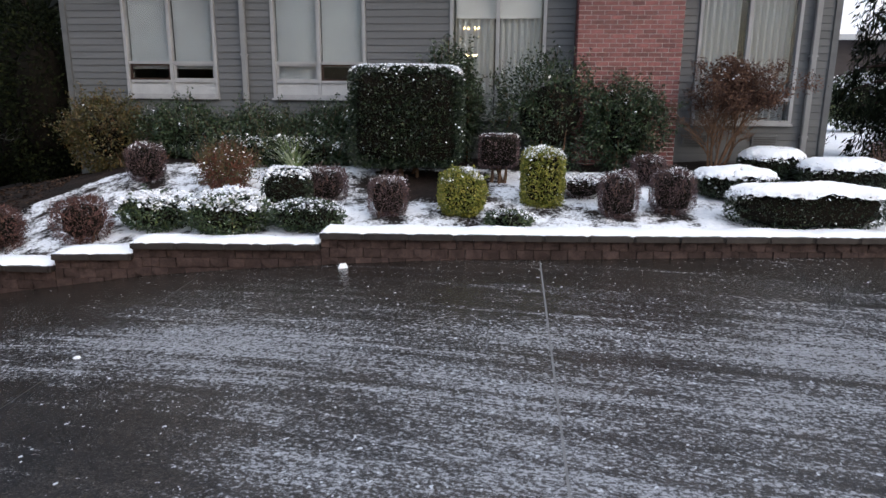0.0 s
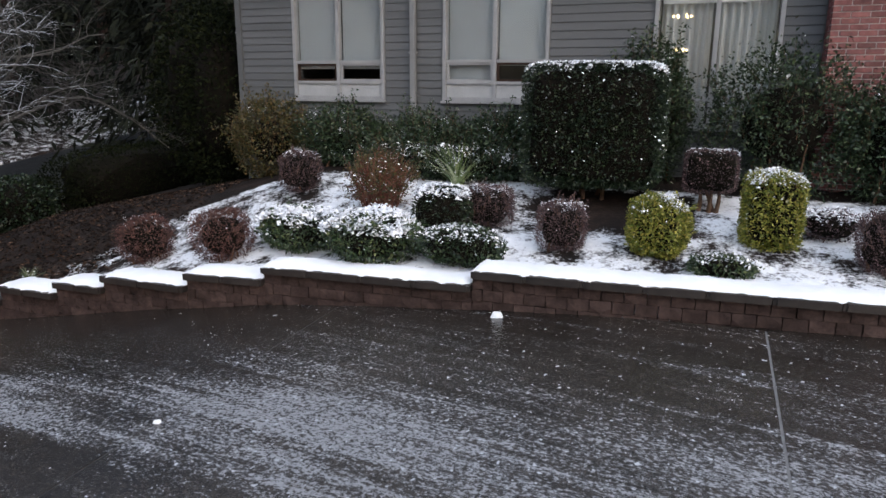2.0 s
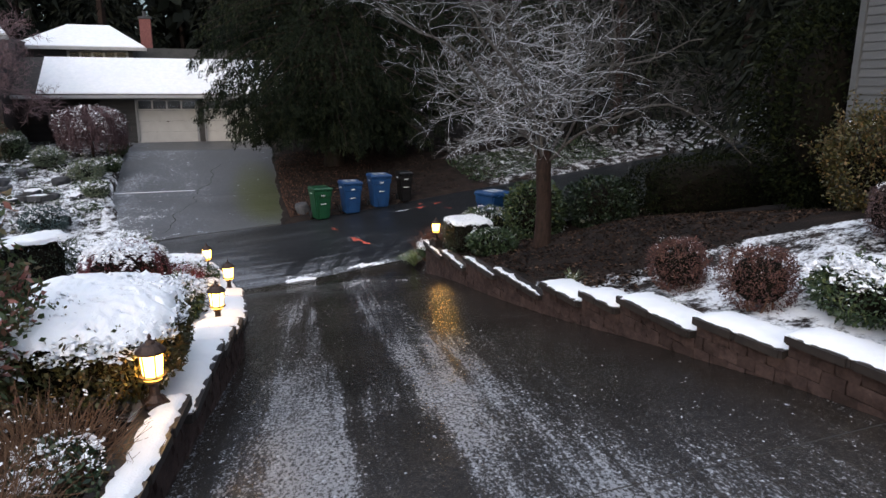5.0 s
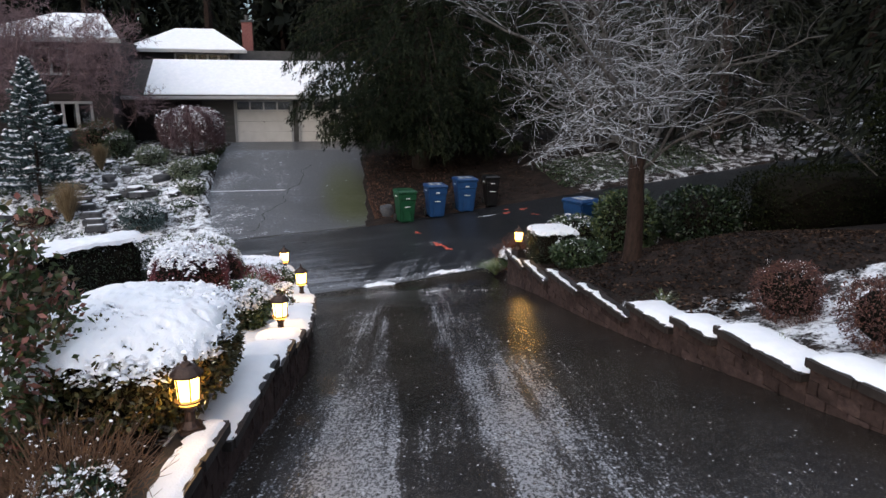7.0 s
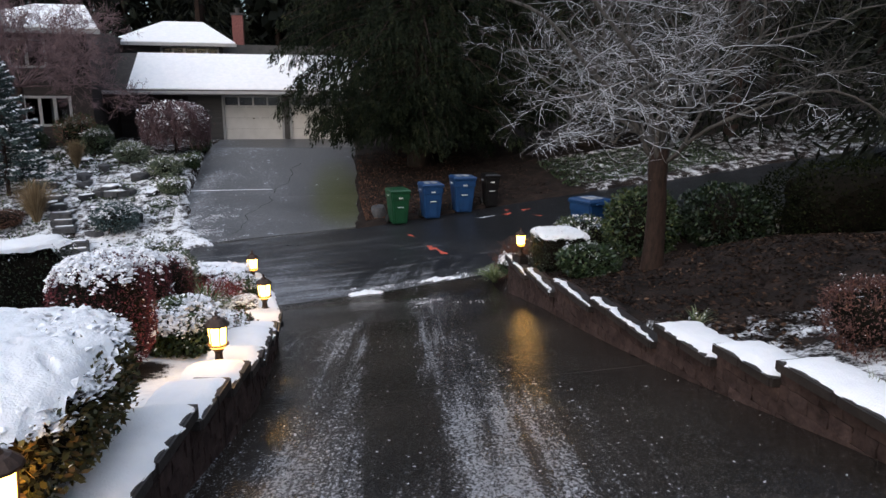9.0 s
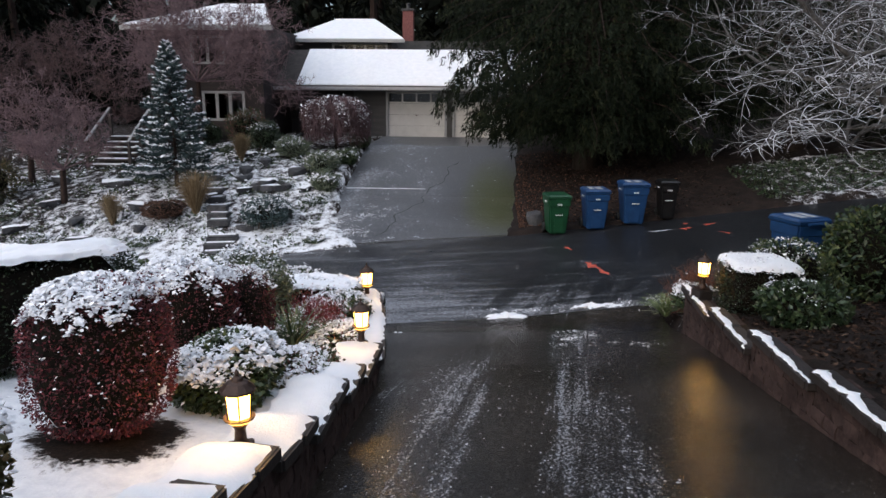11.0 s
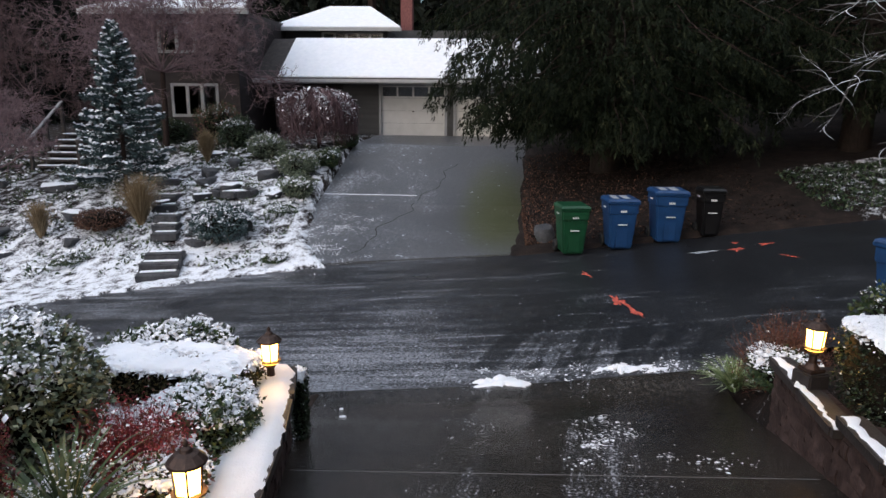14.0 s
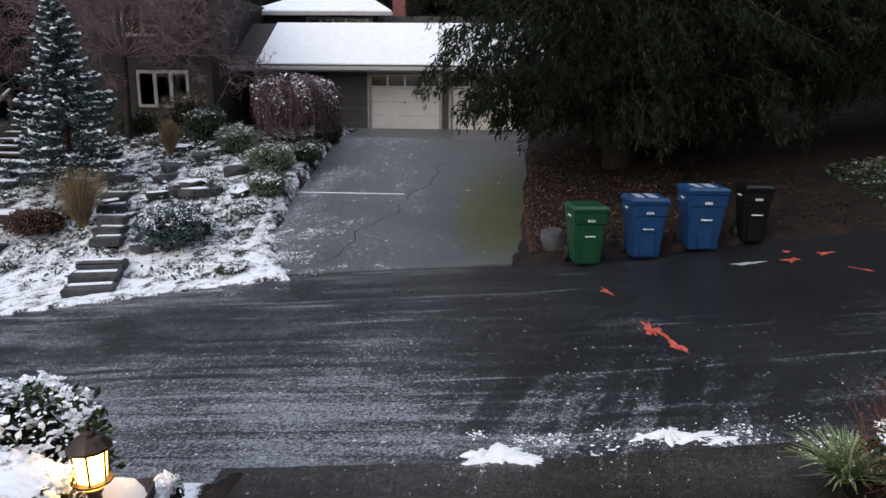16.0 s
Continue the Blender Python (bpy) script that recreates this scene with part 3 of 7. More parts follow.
def lathe(rings, sides=16, closed=True, turn=0.0):
    """a turned form: rings of (radius, height)"""
    bm = bmesh.new()
    loops = [[bm.verts.new((r * math.cos(turn + 2 * math.pi * k / sides), r * math.sin(turn + 2 * math.pi * k / sides), z)) for k in range(sides)] for r, z in rings]
    for a, b in zip(loops, loops[1:]):
        for k in range(sides):
            bm.faces.new((a[k], a[(k + 1) % sides], b[(k + 1) % sides], b[k]))
    if closed:
        bm.faces.new(loops[0][::-1])
        bm.faces.new(loops[-1])
    return bm


def prism(outline, x0, x1):
    """an outline of (y, z) drawn out along x"""
    bm = bmesh.new()
    a, b = [bm.verts.new((x0, y, z)) for y, z in outline], [bm.verts.new((x1, y, z)) for y, z in outline]
    n = len(outline)
    for k in range(n):
        bm.faces.new((a[k], a[(k + 1) % n], b[(k + 1) % n], b[k]))
    bm.faces.new(a[::-1])
    bm.faces.new(b)
    bmesh.ops.recalc_face_normals(bm, faces=bm.faces)
    return bm


def leaf_quads(at, out, length, width, spread=0.8, droop=0.0):
    """a small pointed leaf at each place, pointing more or less outwards"""
    n = len(at)
    d = out + rng.normal(0, spread, (n, 3))
    d[:, 2] -= droop
    d /= np.linalg.norm(d, axis=1, keepdims=True) + 1e-9
    s = np.cross(d, rng.normal(0, 1, (n, 3)))
    s /= np.linalg.norm(s, axis=1, keepdims=True) + 1e-9
    ln = (length * rng.uniform(0.6, 1.3, n))[:, None]
    wd = (width * rng.uniform(0.6, 1.3, n))[:, None]
    v = np.stack([at - d * ln * 0.5, at + s * wd * 0.5 - d * ln * 0.05, at + d * ln * 0.5, at - s * wd * 0.5 - d * ln * 0.05], 1).reshape(-1, 3)
    return v, np.arange(4 * n).reshape(-1, 4)


def flake_quads(at, size, tilt=0.35):
    """flattened lumps of snow, each a low four-sided pyramid"""
    n = len(at)
    a = rng.uniform(0, 2 * math.pi, n)
    s = size * np.clip(np.exp(rng.normal(-0.1, 0.5, n)), 0.35, 2.6)
    up = np.stack([rng.normal(0, tilt, n), rng.normal(0, tilt, n), np.ones(n)], 1)
    up /= np.linalg.norm(up, axis=1, keepdims=True)
    ex = np.stack([np.cos(a), np.sin(a), -(up[:, 0] * np.cos(a) + up[:, 1] * np.sin(a)) / up[:, 2]], 1)
    ey = np.cross(up, ex)
    ring = [at + (ex * math.cos(k * math.pi / 2) * 1.15 + ey * math.sin(k * math.pi / 2) * 0.85) * s[:, None] for k in range(4)]
    v = np.stack([*ring, at + up * (s * 0.55)[:, None]], 1).reshape(-1, 3)
    i = np.arange(n)[:, None] * 5
    f = np.concatenate([i + np.array([[k, (k + 1) % 4, 4]]) for k in range(4)], 0)
    return v, f


def tubes(lines, sides=4):
    """tapered limbs: each line is (points n x 3, radii n)"""
    vs, fs, base = [], [], 0
    turn = np.arange(sides) * 2 * math.pi / sides
    for pts, rad in lines:
        pts, rad = np.asarray(pts, float), np.asarray(rad, float)
        d = np.gradient(pts, axis=0)
        d /= np.linalg.norm(d, axis=1, keepdims=True) + 1e-9
        ref = np.array((0, 0, 1.0)) if abs(d[:, 2]).mean() < 0.9 else np.array((1.0, 0, 0))
        u = np.cross(d, ref)
        u /= np.linalg.norm(u, axis=1, keepdims=True) + 1e-9
        w = np.cross(d, u)
        ring = pts[:, None] + rad[:, None, None] * (np.cos(turn)[None, :, None] * u[:, None] + np.sin(turn)[None, :, None] * w[:, None])
        n = len(pts)
        vs.append(ring.reshape(-1, 3))
        i = np.arange(n - 1)[:, None] * sides
        k = np.arange(sides)[None]
        k2 = (k + 1) % sides
        fs.append(np.stack([i + k, i + k2, i + sides + k2, i + sides + k], -1).reshape(-1, 4) + base)
        base += n * sides
    return np.concatenate(vs), np.concatenate(fs)


def limb(start, direction, length, radius, steps=6, wander=0.25, lift=0.0, tip=0.3):
    p, d = np.array(start, float), np.array(direction, float)
    d /= np.linalg.norm(d)
    pts, rad = [p.copy()], [radius]
    for k in range(steps):
        d = d + rng.normal(0, wander, 3)
        d[2] += lift
        d /= np.linalg.norm(d)
        p = p + d * length / steps
        pts.append(p.copy())
        rad.append(radius * (1 - (1 - tip) * (k + 1) / steps))
    return np.array(pts), np.array(rad)


def grow(start, direction, length, radius, levels, kids, angle, shrink, wander, lift, out, level=0, floor=0.9, finest=0.004):
    """limbs upon limbs; out collects them by level"""
    pts, rad = limb(start, direction, length, radius, (8, 7, 6, 4)[level], wander * (1.0, 1.1, 1.2, 1.1)[level], lift[level], 0.35)
    if pts[1:, 2].min() < floor:
        low = floor + rng.uniform(0, 0.5)
        late = np.clip(np.arange(len(pts)) / 2, 0, 1)
        pts[:, 2] += late * np.where(pts[:, 2] < low, 1.45 * (low - pts[:, 2]), 0)
    out[level].append((pts, rad))
    if level + 1 >= levels:
        return
    for _ in range(kids[level]):
        t = rng.uniform(0.3, 1.0)
        i = min(int(t * (len(pts) - 1)), len(pts) - 2)
        p = pts[i] + (pts[i + 1] - pts[i]) * (t * (len(pts) - 1) - i)
        d = pts[i + 1] - pts[i]
        d /= np.linalg.norm(d)
        side = np.cross(d, rng.normal(0, 1, 3))
        side /= np.linalg.norm(side) + 1e-9
        a = radians(angle[level] * rng.uniform(0.6, 1.3))
        grow(p, d * math.cos(a) + side * math.sin(a), length * shrink[level] * rng.uniform(0.65, 1.15) * (1.15 - 0.4 * t), max(rad[i] * 0.46, finest), levels, kids, angle, shrink, wander, lift, out, level + 1, floor, finest)


def shell(n, a, b, c, power, rag, seed, bottom=-1.0):
    """places and outward ways all over a clipped, rounded block of half sizes a, b, c"""
    r = np.random.default_rng(seed)
    d = r.normal(0, 1, (n * 3, 3))
    d = d[d[:, 2] / np.linalg.norm(d, axis=1) > bottom][:n]
    d /= np.linalg.norm(d, axis=1, keepdims=True)
    k = (np.abs(d) ** power).sum(1) ** (-1 / power)
    q = d * k[:, None]
    ph = r.uniform(0, 6.28, 6)
    wob = np.sin(3.1 * d[:, 0] + ph[0]) * np.sin(2.7 * d[:, 1] + ph[1]) + 0.6 * np.sin(6.3 * d[:, 2] + ph[2] + 5 * d[:, 0]) * np.sin(5.1 * d[:, 1] + ph[3])
    q = q * (1 + rag * 0.6 * wob + r.normal(0, rag * 0.35, len(d)))[:, None]
    nrm = np.sign(d) * np.abs(q) ** (power - 1) / np.array((a, b, c))
    nrm /= np.linalg.norm(nrm, axis=1, keepdims=True) + 1e-9
    return q * np.array((a, b, c)), nrm


def core_mesh(a, b, c, power, seed, k=0.86):
    bm = bmesh.new()
    bmesh.ops.create_icosphere(bm, subdivisions=3, radius=1.0)
    r = random.Random(seed)
    for v in bm.verts:
        d = np.array(v.co)
        s = (np.abs(d) ** power).sum() ** (-1 / power) * k * r.uniform(0.94, 1.03)
        v.co = (d[0] * s * a, d[1] * s * b, d[2] * s * c)
    return bm


def shrub(name, x, y, z, w, d, h, leaf, label, category="shrub", n=3500, size=0.035, power=4.0, rag=0.06, snow=0.3, lump=0.022, legs=0.0, turn=0.0, group="", seed=1, crust=0.0, wide=0.5, whips=0, inner=True, sprig=0.4):
    """a clipped or loose shrub: stems, a near-black core painted as inner shadow, leaves, snow lodged on its top"""
    t = thing(name, x, y, z, label, category, group, turn)
    a, b, c = w / 2, d / 2, (h - legs) / 2
    up = np.array((0, 0, legs + c))
    q, o = shell(n, a, b, c, power, rag, seed)
    r = np.random.default_rng(seed + 50)
    inset = 1 - np.abs(r.normal(0, 0.06, len(q)))[:, None]
    v, f = leaf_quads(q * inset + up, o, size, size * wide)
    tagged(part("foliage", mesh_np("foliage", v, f, M[leaf]), None, t), kind="stuff")
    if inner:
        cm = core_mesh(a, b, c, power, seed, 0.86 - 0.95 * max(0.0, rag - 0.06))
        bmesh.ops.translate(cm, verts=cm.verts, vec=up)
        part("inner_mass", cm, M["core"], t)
    if legs > 0 or whips:
        lines = [limb((r.uniform(-a, a) * 0.5, r.uniform(-b, b) * 0.4, -0.06), (r.normal(0, 0.15), r.normal(0, 0.15), 1), legs + c * 0.8 + 0.06, 0.02 + 0.012 * legs * 4, 5, 0.08) for _ in range(4)]
        sprigs = []
        for _ in range(whips):
            s = q[r.integers(len(q))] * 0.8 + up
            if s[2] > legs + c * 0.7:
                lines.append(limb(s, (s[0] / a * 0.5 + r.normal(0, 0.35), s[1] / b * 0.5 + r.normal(0, 0.35), 1), r.uniform(0.45, 1.1) * sprig, 0.0045, 4, 0.15))
                sprigs.append(lines[-1][0][1:])
        if sprigs:
            at = np.repeat(np.concatenate(sprigs), 7, 0)
            v, f = leaf_quads(at + r.normal(0, size * 0.55, at.shape), np.tile((0, 0, 0.5), (len(at), 1)), size, size * wide, 0.8)
            tagged(part("sprig_foliage", mesh_np("sprig_foliage", v, f, M[leaf]), None, t), kind="stuff")
        v, f = tubes(lines, 4)
        tagged(part("stem_mass", mesh_np("stem_mass", v, f, M["bark_brown"]), None, t), kind="stuff")
    if snow > 0:
        q2, o2 = shell(int(n * 3.2), a * 1.01, b * 1.01, c * 1.01, power, rag, seed + 7)
        clot = max(0.03, lump * 2.3)
        flat = np.clip((o2[:, 2] - 0.12) * 1.6, 0, 1) * np.clip(0.35 + 0.65 * (q2[:, 2] / c + 0.1), 0, 1)
        many = int(min(900, snow * 4 * a * b / (clot * clot * 1.9)) + 3)
        mids = q2[r.choice(len(q2), many, p=(flat + 1e-4) / (flat + 1e-4).sum())]
        near = np.full(len(q2), 9.0)
        for i0 in range(0, many, 60):
            near = np.minimum(near, np.linalg.norm(q2[:, None] - mids[None, i0:i0 + 60], axis=2).min(1))
        want = np.exp(-(near / clot) ** 2 * 1.3) * np.clip(flat * 1.6, 0, 1) * min(1.0, 0.55 + 0.5 * snow)
        side = 0.006 * snow * (o2[:, 2] > -0.6) + 0.05 * snow * np.clip((q2[:, 2] / c - 0.62) * 2.6, 0, 1)
        k = r.uniform(0, 1, len(q2)) < np.maximum(want, side)
        if k.any():
            v, f = flake_quads(q2[k] * 0.985 + up + np.array((0, 0, 0.006)), lump * (0.24 + 0.18 * snow), 0.45)
            tagged(part("snow_cover", mesh_np("snow_cover", v, f, M["flake"], True), None, t, "fresh snow lodged on the leaves"), kind="stuff")
    if crust > 0:
        k = 84

        def soft():
            """gentle unevenness"""
            g = r.normal(0, 1, (k, k))
            for _ in range(3):
                g = (g + np.roll(g, 1, 0) + np.roll(g, -1, 0) + np.roll(g, 1, 1) + np.roll(g, -1, 1)) / 5
            return g * 3.2
        u, w2 = np.meshgrid(np.linspace(-1, 1, k), np.linspace(-1, 1, k))
        rad = (np.abs(u) ** power + np.abs(w2) ** power) ** (1 / power)
        keep = rad < 0.95
        hh = np.clip(1 - np.clip(rad, 0, 0.9) ** power, 0, 1) ** (1 / power)
        zz = legs + c + c * hh + crust * (0.7 + 0.5 * np.sin(5 * u + seed) * np.sin(4 * w2 - seed)) + crust * 0.14 * soft()
        rim = np.clip((rad - 0.83 + 0.05 * np.sin(9 * u + seed) * np.sin(8 * w2 + seed) + 0.025 * soft()) / 0.12, 0, 1)
        thin = np.clip(-0.75 - (0.55 * np.sin(13 * u + 2 * seed) * np.sin(11 * w2 + seed) + 0.5 * np.sin(29 * u - 23 * w2) + 0.2 * soft()), 0, 0.5) * (3.0 if power < 3.2 and w > 1.5 else 2 if power < 6 else 0.3)
        zz = zz - crust * ((0.9 if power > 6 else 1.7) * rim ** 1.5 + (0.6 if power > 6 else 1.8) * thin)
        v = np.stack([u * a * 1.01, w2 * b * 1.01, zz], -1).reshape(-1, 3)
        i = np.arange(k * k).reshape(k, k)
        f = np.stack([i[:-1, :-1], i[:-1, 1:], i[1:, 1:], i[1:, :-1]], -1).reshape(-1, 4)
        f = f[keep.ravel()[f].all(1)]
        part("snow_cap", mesh_np("snow_cap", v, f, M["snow"], True), None, t, "thick white snow cap")
    return t

# ---- ground: one sheet to the horizon ----
def steps_of(lo, hi, fine_lo, fine_hi, step):
    mid = np.arange(fine_lo, fine_hi + step / 2, step)
    left = fine_lo - np.cumsum(np.geomspace(0.4, (fine_lo - lo) / 4, 22))
    right = fine_hi + np.cumsum(np.geomspace(0.4, (hi - fine_hi) / 4, 22))
    return np.concatenate([np.sort(left), mid, right])


def snow_cover(x, y):
    """how much of the ground snow hides, 0 to 1"""
    s = np.full(x.shape, 0.35)
    wr, wl, near, far = table(WALL_R, x), table(WALL_L, x), street_near(y), street_far(y)
    inside = (y > wr) & (x > near)
    edge = np.interp(x, (-9.4, -8.3, -7.3, -6.4, -5.2, 6), (7.4, 8.3, 9.6, 10.3, 10.75, 10.75))
    amount = np.interp(x, (-10, -8.8, -7.6, -5.8, -4.8, 8), (0.08, 0.32, 0.42, 0.53, 0.63, 0.66))
    bed = np.where(y < edge, amount, np.clip(0.6 - 3 * (y - edge), 0, 0.6) * (x > -8))
    under_hedge = np.exp(-(((x + 1.25) / 0.95) ** 4 + ((y - 10.0) / 0.62) ** 4))
    s = np.where(inside, bed * (1 - 0.95 * under_hedge), s)
    bare_r = (y > wr) & (x > near) & (x < -8.8)
    s = np.where(bare_r & (x < -12.6) & (y < 8.1), 0.25, s)
    s = np.where((y < wl) & (x > near), 0.8 - 0.5 * smooth((x + 6.3) / 1.2) * smooth((3.0 - y) / 0.5), s)
    s = np.where((x < -13.2) & (y > 2.7) & (y < 3.7), 0.1, s)
    s = np.where((x > -5.3) & (x < -2.5) & (y < wl), 0.16, s)
    left, right = far_drive_sides(x)
    over = x < far
    s = np.where(over & (y < left), 0.50 - 0.12 * smooth((-27 - x) / 6) + 0.08 * smooth((x + 24) / 2) - 0.1 * smooth((-6 - y) / 3), s)
    for cx, cy, cr in ((-8.2, 2.42, 0.45), (-9.9, 2.2, 0.42)):
        s = s * (1 - 0.9 * np.exp(-(((x - cx) ** 2 + (y - cy) ** 2) / cr ** 2) ** 3))
    for cx, cy, cr in ((-5.49, 9.95, 0.34), (-2.62, 9.3, 0.34), (-1.62, 8.8, 0.3), (1.38, 8.95, 0.32), (2.1, 9.15, 0.32), (-0.62, 8.8, 0.38), (0.44, 9.25, 0.42)):
        s = s * (1 - 0.45 * np.exp(-(((x - cx) ** 2 + (y - cy) ** 2) / cr ** 2)))
    s = np.where(over & (y > right), np.where((y > 11) & (x > -26), 0.4 * smooth((y - 11) / 2), 0.0), s)
    s = np.where((x > 5.3) & (y > 11), 0.8, s)
    return np.clip(s, 0, 1)


gx, gy = steps_of(-420, 420, -37.0, 8.0, 0.15), steps_of(-420, 420, -14.0, 14.0, 0.15)
GX, GY = np.meshgrid(gx, gy)
GZ = ground_z(GX, GY) + np.where(np.hypot(GX + 8, GY - 3) > 60, 0.02 * (np.hypot(GX + 8, GY - 3) - 60), 0)
lumps = np.sin(GX * 5.1 + 2 * np.sin(GY * 3.3)) * np.sin(GY * 4.7 + np.sin(GX * 2.9)) * 0.018 + rng.normal(0, 0.006, GX.shape)
open_soil = np.abs(GZ - drive_z(GX, GY) + 0.12) > 0.03
v = np.stack([GX, GY, GZ + np.where(open_soil, lumps, 0)], -1).reshape(-1, 3)
i = np.arange(GX.size).reshape(GX.shape)
f = np.stack([i[:-1, :-1], i[:-1, 1:], i[1:, 1:], i[1:, :-1]], -1).reshape(-1, 4)
me = mesh_np("ground", v, f, M["soil"], True)
me.attributes.new("snow", "FLOAT", "POINT").data.foreach_set("value", snow_cover(GX, GY).astype(np.float32).ravel())
ground = tagged(new("ground", me), "dark bark mulch with patchy thin snow on garden beds", "ground", kind="structure")


def sheet(xs, zfun, lo, hi, across, name, material, lift=0.0):
    """a paved strip: rows at xs, from lo(x) to hi(x)"""
    k = np.linspace(0, 1, across)
    X = np.repeat(np.asarray(xs, float)[:, None], across, 1)
    a, b = lo(np.asarray(xs, float)), hi(np.asarray(xs, float))
    Y = a[:, None] + (b - a)[:, None] * k[None]
    Z = zfun(X, Y) + lift
    top = np.stack([X, Y, Z], -1).reshape(-1, 3)
    n, m = X.shape
    i = np.arange(n * m).reshape(n, m)
    f = [np.stack([i[:-1, :-1], i[1:, :-1], i[1:, 1:], i[:-1, 1:]], -1).reshape(-1, 4)]
    rim = np.concatenate([i[0, :], i[1:, -1], i[-1, -2::-1], i[-2:0:-1, 0]])
    low = len(top) + np.arange(len(rim))
    v = np.concatenate([top, top[rim] - np.array((0, 0, 0.11))])
    j = np.roll(np.arange(len(rim)), -1)
    f.append(np.stack([rim, rim[j], low[j], low], -1)[:, ::-1])
    return mesh_np(name, v, np.concatenate(f), material, False)


def strip(name, pts, width, zfun, lift, material, label, category, parent=None):
    """a thin flat band that follows the ground"""
    pts = np.asarray(pts, float)
    d = np.gradient(pts, axis=0)
    d /= np.linalg.norm(d, axis=1, keepdims=True)
    s = np.stack([-d[:, 1], d[:, 0]], 1)
    w = np.asarray(width, float) * np.ones(len(pts)) / 2
    L, R = pts + s * w[:, None], pts - s * w[:, None]
    n = len(pts)
    v = np.concatenate([np.column_stack([L, zfun(L[:, 0], L[:, 1]) + lift]), np.column_stack([R, zfun(R[:, 0], R[:, 1]) + lift])])
    f = np.stack([np.arange(n - 1), np.arange(n, 2 * n - 1), np.arange(n + 1, 2 * n), np.arange(1, n)], -1)
    ob = part(name, mesh_np(name, v, f, material), None, parent)
    return tagged(ob, label, category) if label else ob


# driveway: concrete slabs with open joints
driveway = tagged(new("driveway"), "wet concrete driveway slabs streaked with slush and frost", "driveway", kind="structure")
JOINTS = (-15.5, -12.62, -8.35, -3.62, 0.36, 4.6, 9.0)
for x0, x1 in zip(JOINTS, JOINTS[1:]):
    for lane in (0, 1):
        xs = np.arange(x0 + 0.009, x1 - 0.009, (x1 - x0 - 0.018) / 14)
        xs = np.append(xs[:14], x1 - 0.009)
        if lane == 0:
            lo = (lambda q: np.where(q < -13.25, 2.75, np.where(q > -1.5, -6.0, table(WALL_L, q) - 0.05)))
            hi = (lambda q: np.full(q.shape, 4.499) + 0.03 * (q + 8))
        else:
            lo = (lambda q: np.full(q.shape, 4.501) + 0.03 * (q + 8))
            hi = (lambda q: np.where(q < -14.1, 7.55, table(WALL_R, q) + 0.05))
        part("slab", sheet(xs, drive_z, lo, hi, 12, "slab", M["concrete"]), None, driveway)

for x in JOINTS[1:-1]:
    lo, hi = (-6.0 if x > -1.5 else float(table(WALL_L, x))), float(table(WALL_R, x))
    yy = np.linspace(lo, hi, 30)
    strip("joint_filler", np.column_stack([np.full(30, x), yy]), 0.03 if x == -3.62 else 0.022, drive_z, -0.003, M["joint_pale" if x in (0.36, -12.62) else "joint"], "", "", driveway)

# street and the drive opposite
ys = np.concatenate([np.linspace(-60, -14, 14), np.arange(-13, 20, 0.5), np.linspace(21, 60, 14)])
k = np.linspace(0, 1, 18)
Y = np.repeat(ys[:, None], 18, 1)
a, b = street_far(ys) - 0.25, street_near(ys) + 0.15
X = a[:, None] + (b - a)[:, None] * k[None]
Z = street_z(X, Y) - 0.0
i = np.arange(X.size).reshape(X.shape)
street = new("road", mesh_np("road", np.stack([X, Y, Z], -1).reshape(-1, 3), np.stack([i[:-1, :-1], i[:-1, 1:], i[1:, 1:], i[1:, :-1]], -1).reshape(-1, 4), M["asphalt"], True))
tagged(street, "wet dark asphalt street with streaks of melting slush", "road", kind="structure")
xs = np.concatenate([np.arange(-36.1, -22.0, 0.4), (-22.05,)])
far_drive = new("far_driveway", sheet(xs, far_drive_z, lambda q: far_drive_sides(q)[0], lambda q: far_drive_sides(q)[1], 12, "far_driveway", M["asphalt_far"], 0.004))
tagged(far_drive, "old grey asphalt driveway rising to a garage", "driveway", kind="structure")


strip("expansion_joint", [(-27.2, y) for y in np.linspace(0.15, 2.9, 12)], 0.05, far_drive_z, 0.009, M["snow"], "thin white line of snow lying in a driveway joint", "joint")
# crack that wanders across the far driveway
q = np.linspace(0, 1, 40)
strip("crack", [(-22.6 - 7.5 * t, 1.9 + 2.0 * t + 0.12 * math.sin(19 * t) + 0.06 * math.sin(47 * t)) for t in q], 0.02, far_drive_z, 0.007, M["joint"], "thin crack wandering up the asphalt", "crack")


# ---- stepped retaining walls of split-face blocks under dark caps ----
def split_block(seed):
    bm = boxed(-0.5, 0.5, -0.5, 0.5, -0.5, 0.5)
    bmesh.ops.subdivide_edges(bm, edges=bm.edges, cuts=1)
    r = random.Random(seed)
    for vtx in bm.verts:
        if vtx.co.y < -0.4:
            vtx.co += Vector((r.uniform(-0.012, 0.012), r.uniform(-0.015, 0.05) + (0.05 if abs(vtx.co.x) > 0.4 or abs(vtx.co.z) > 0.4 else -0.03), r.uniform(-0.015, 0.015)))
    me = bpy.data.meshes.new("block")
    bm.to_mesh(me)
    bm.free()
    me.materials.append(M["block"])
    return me


BLOCKS = [split_block(k) for k in range(6)]
cap_bm = boxed(-0.5, 0.5, -0.5, 0.5, -0.5, 0.5, bevel=0.06)
CAP = bpy.data.meshes.new("capstone")
cap_bm.to_mesh(CAP)
cap_bm.free()
CAP.materials.append(M["cap"])


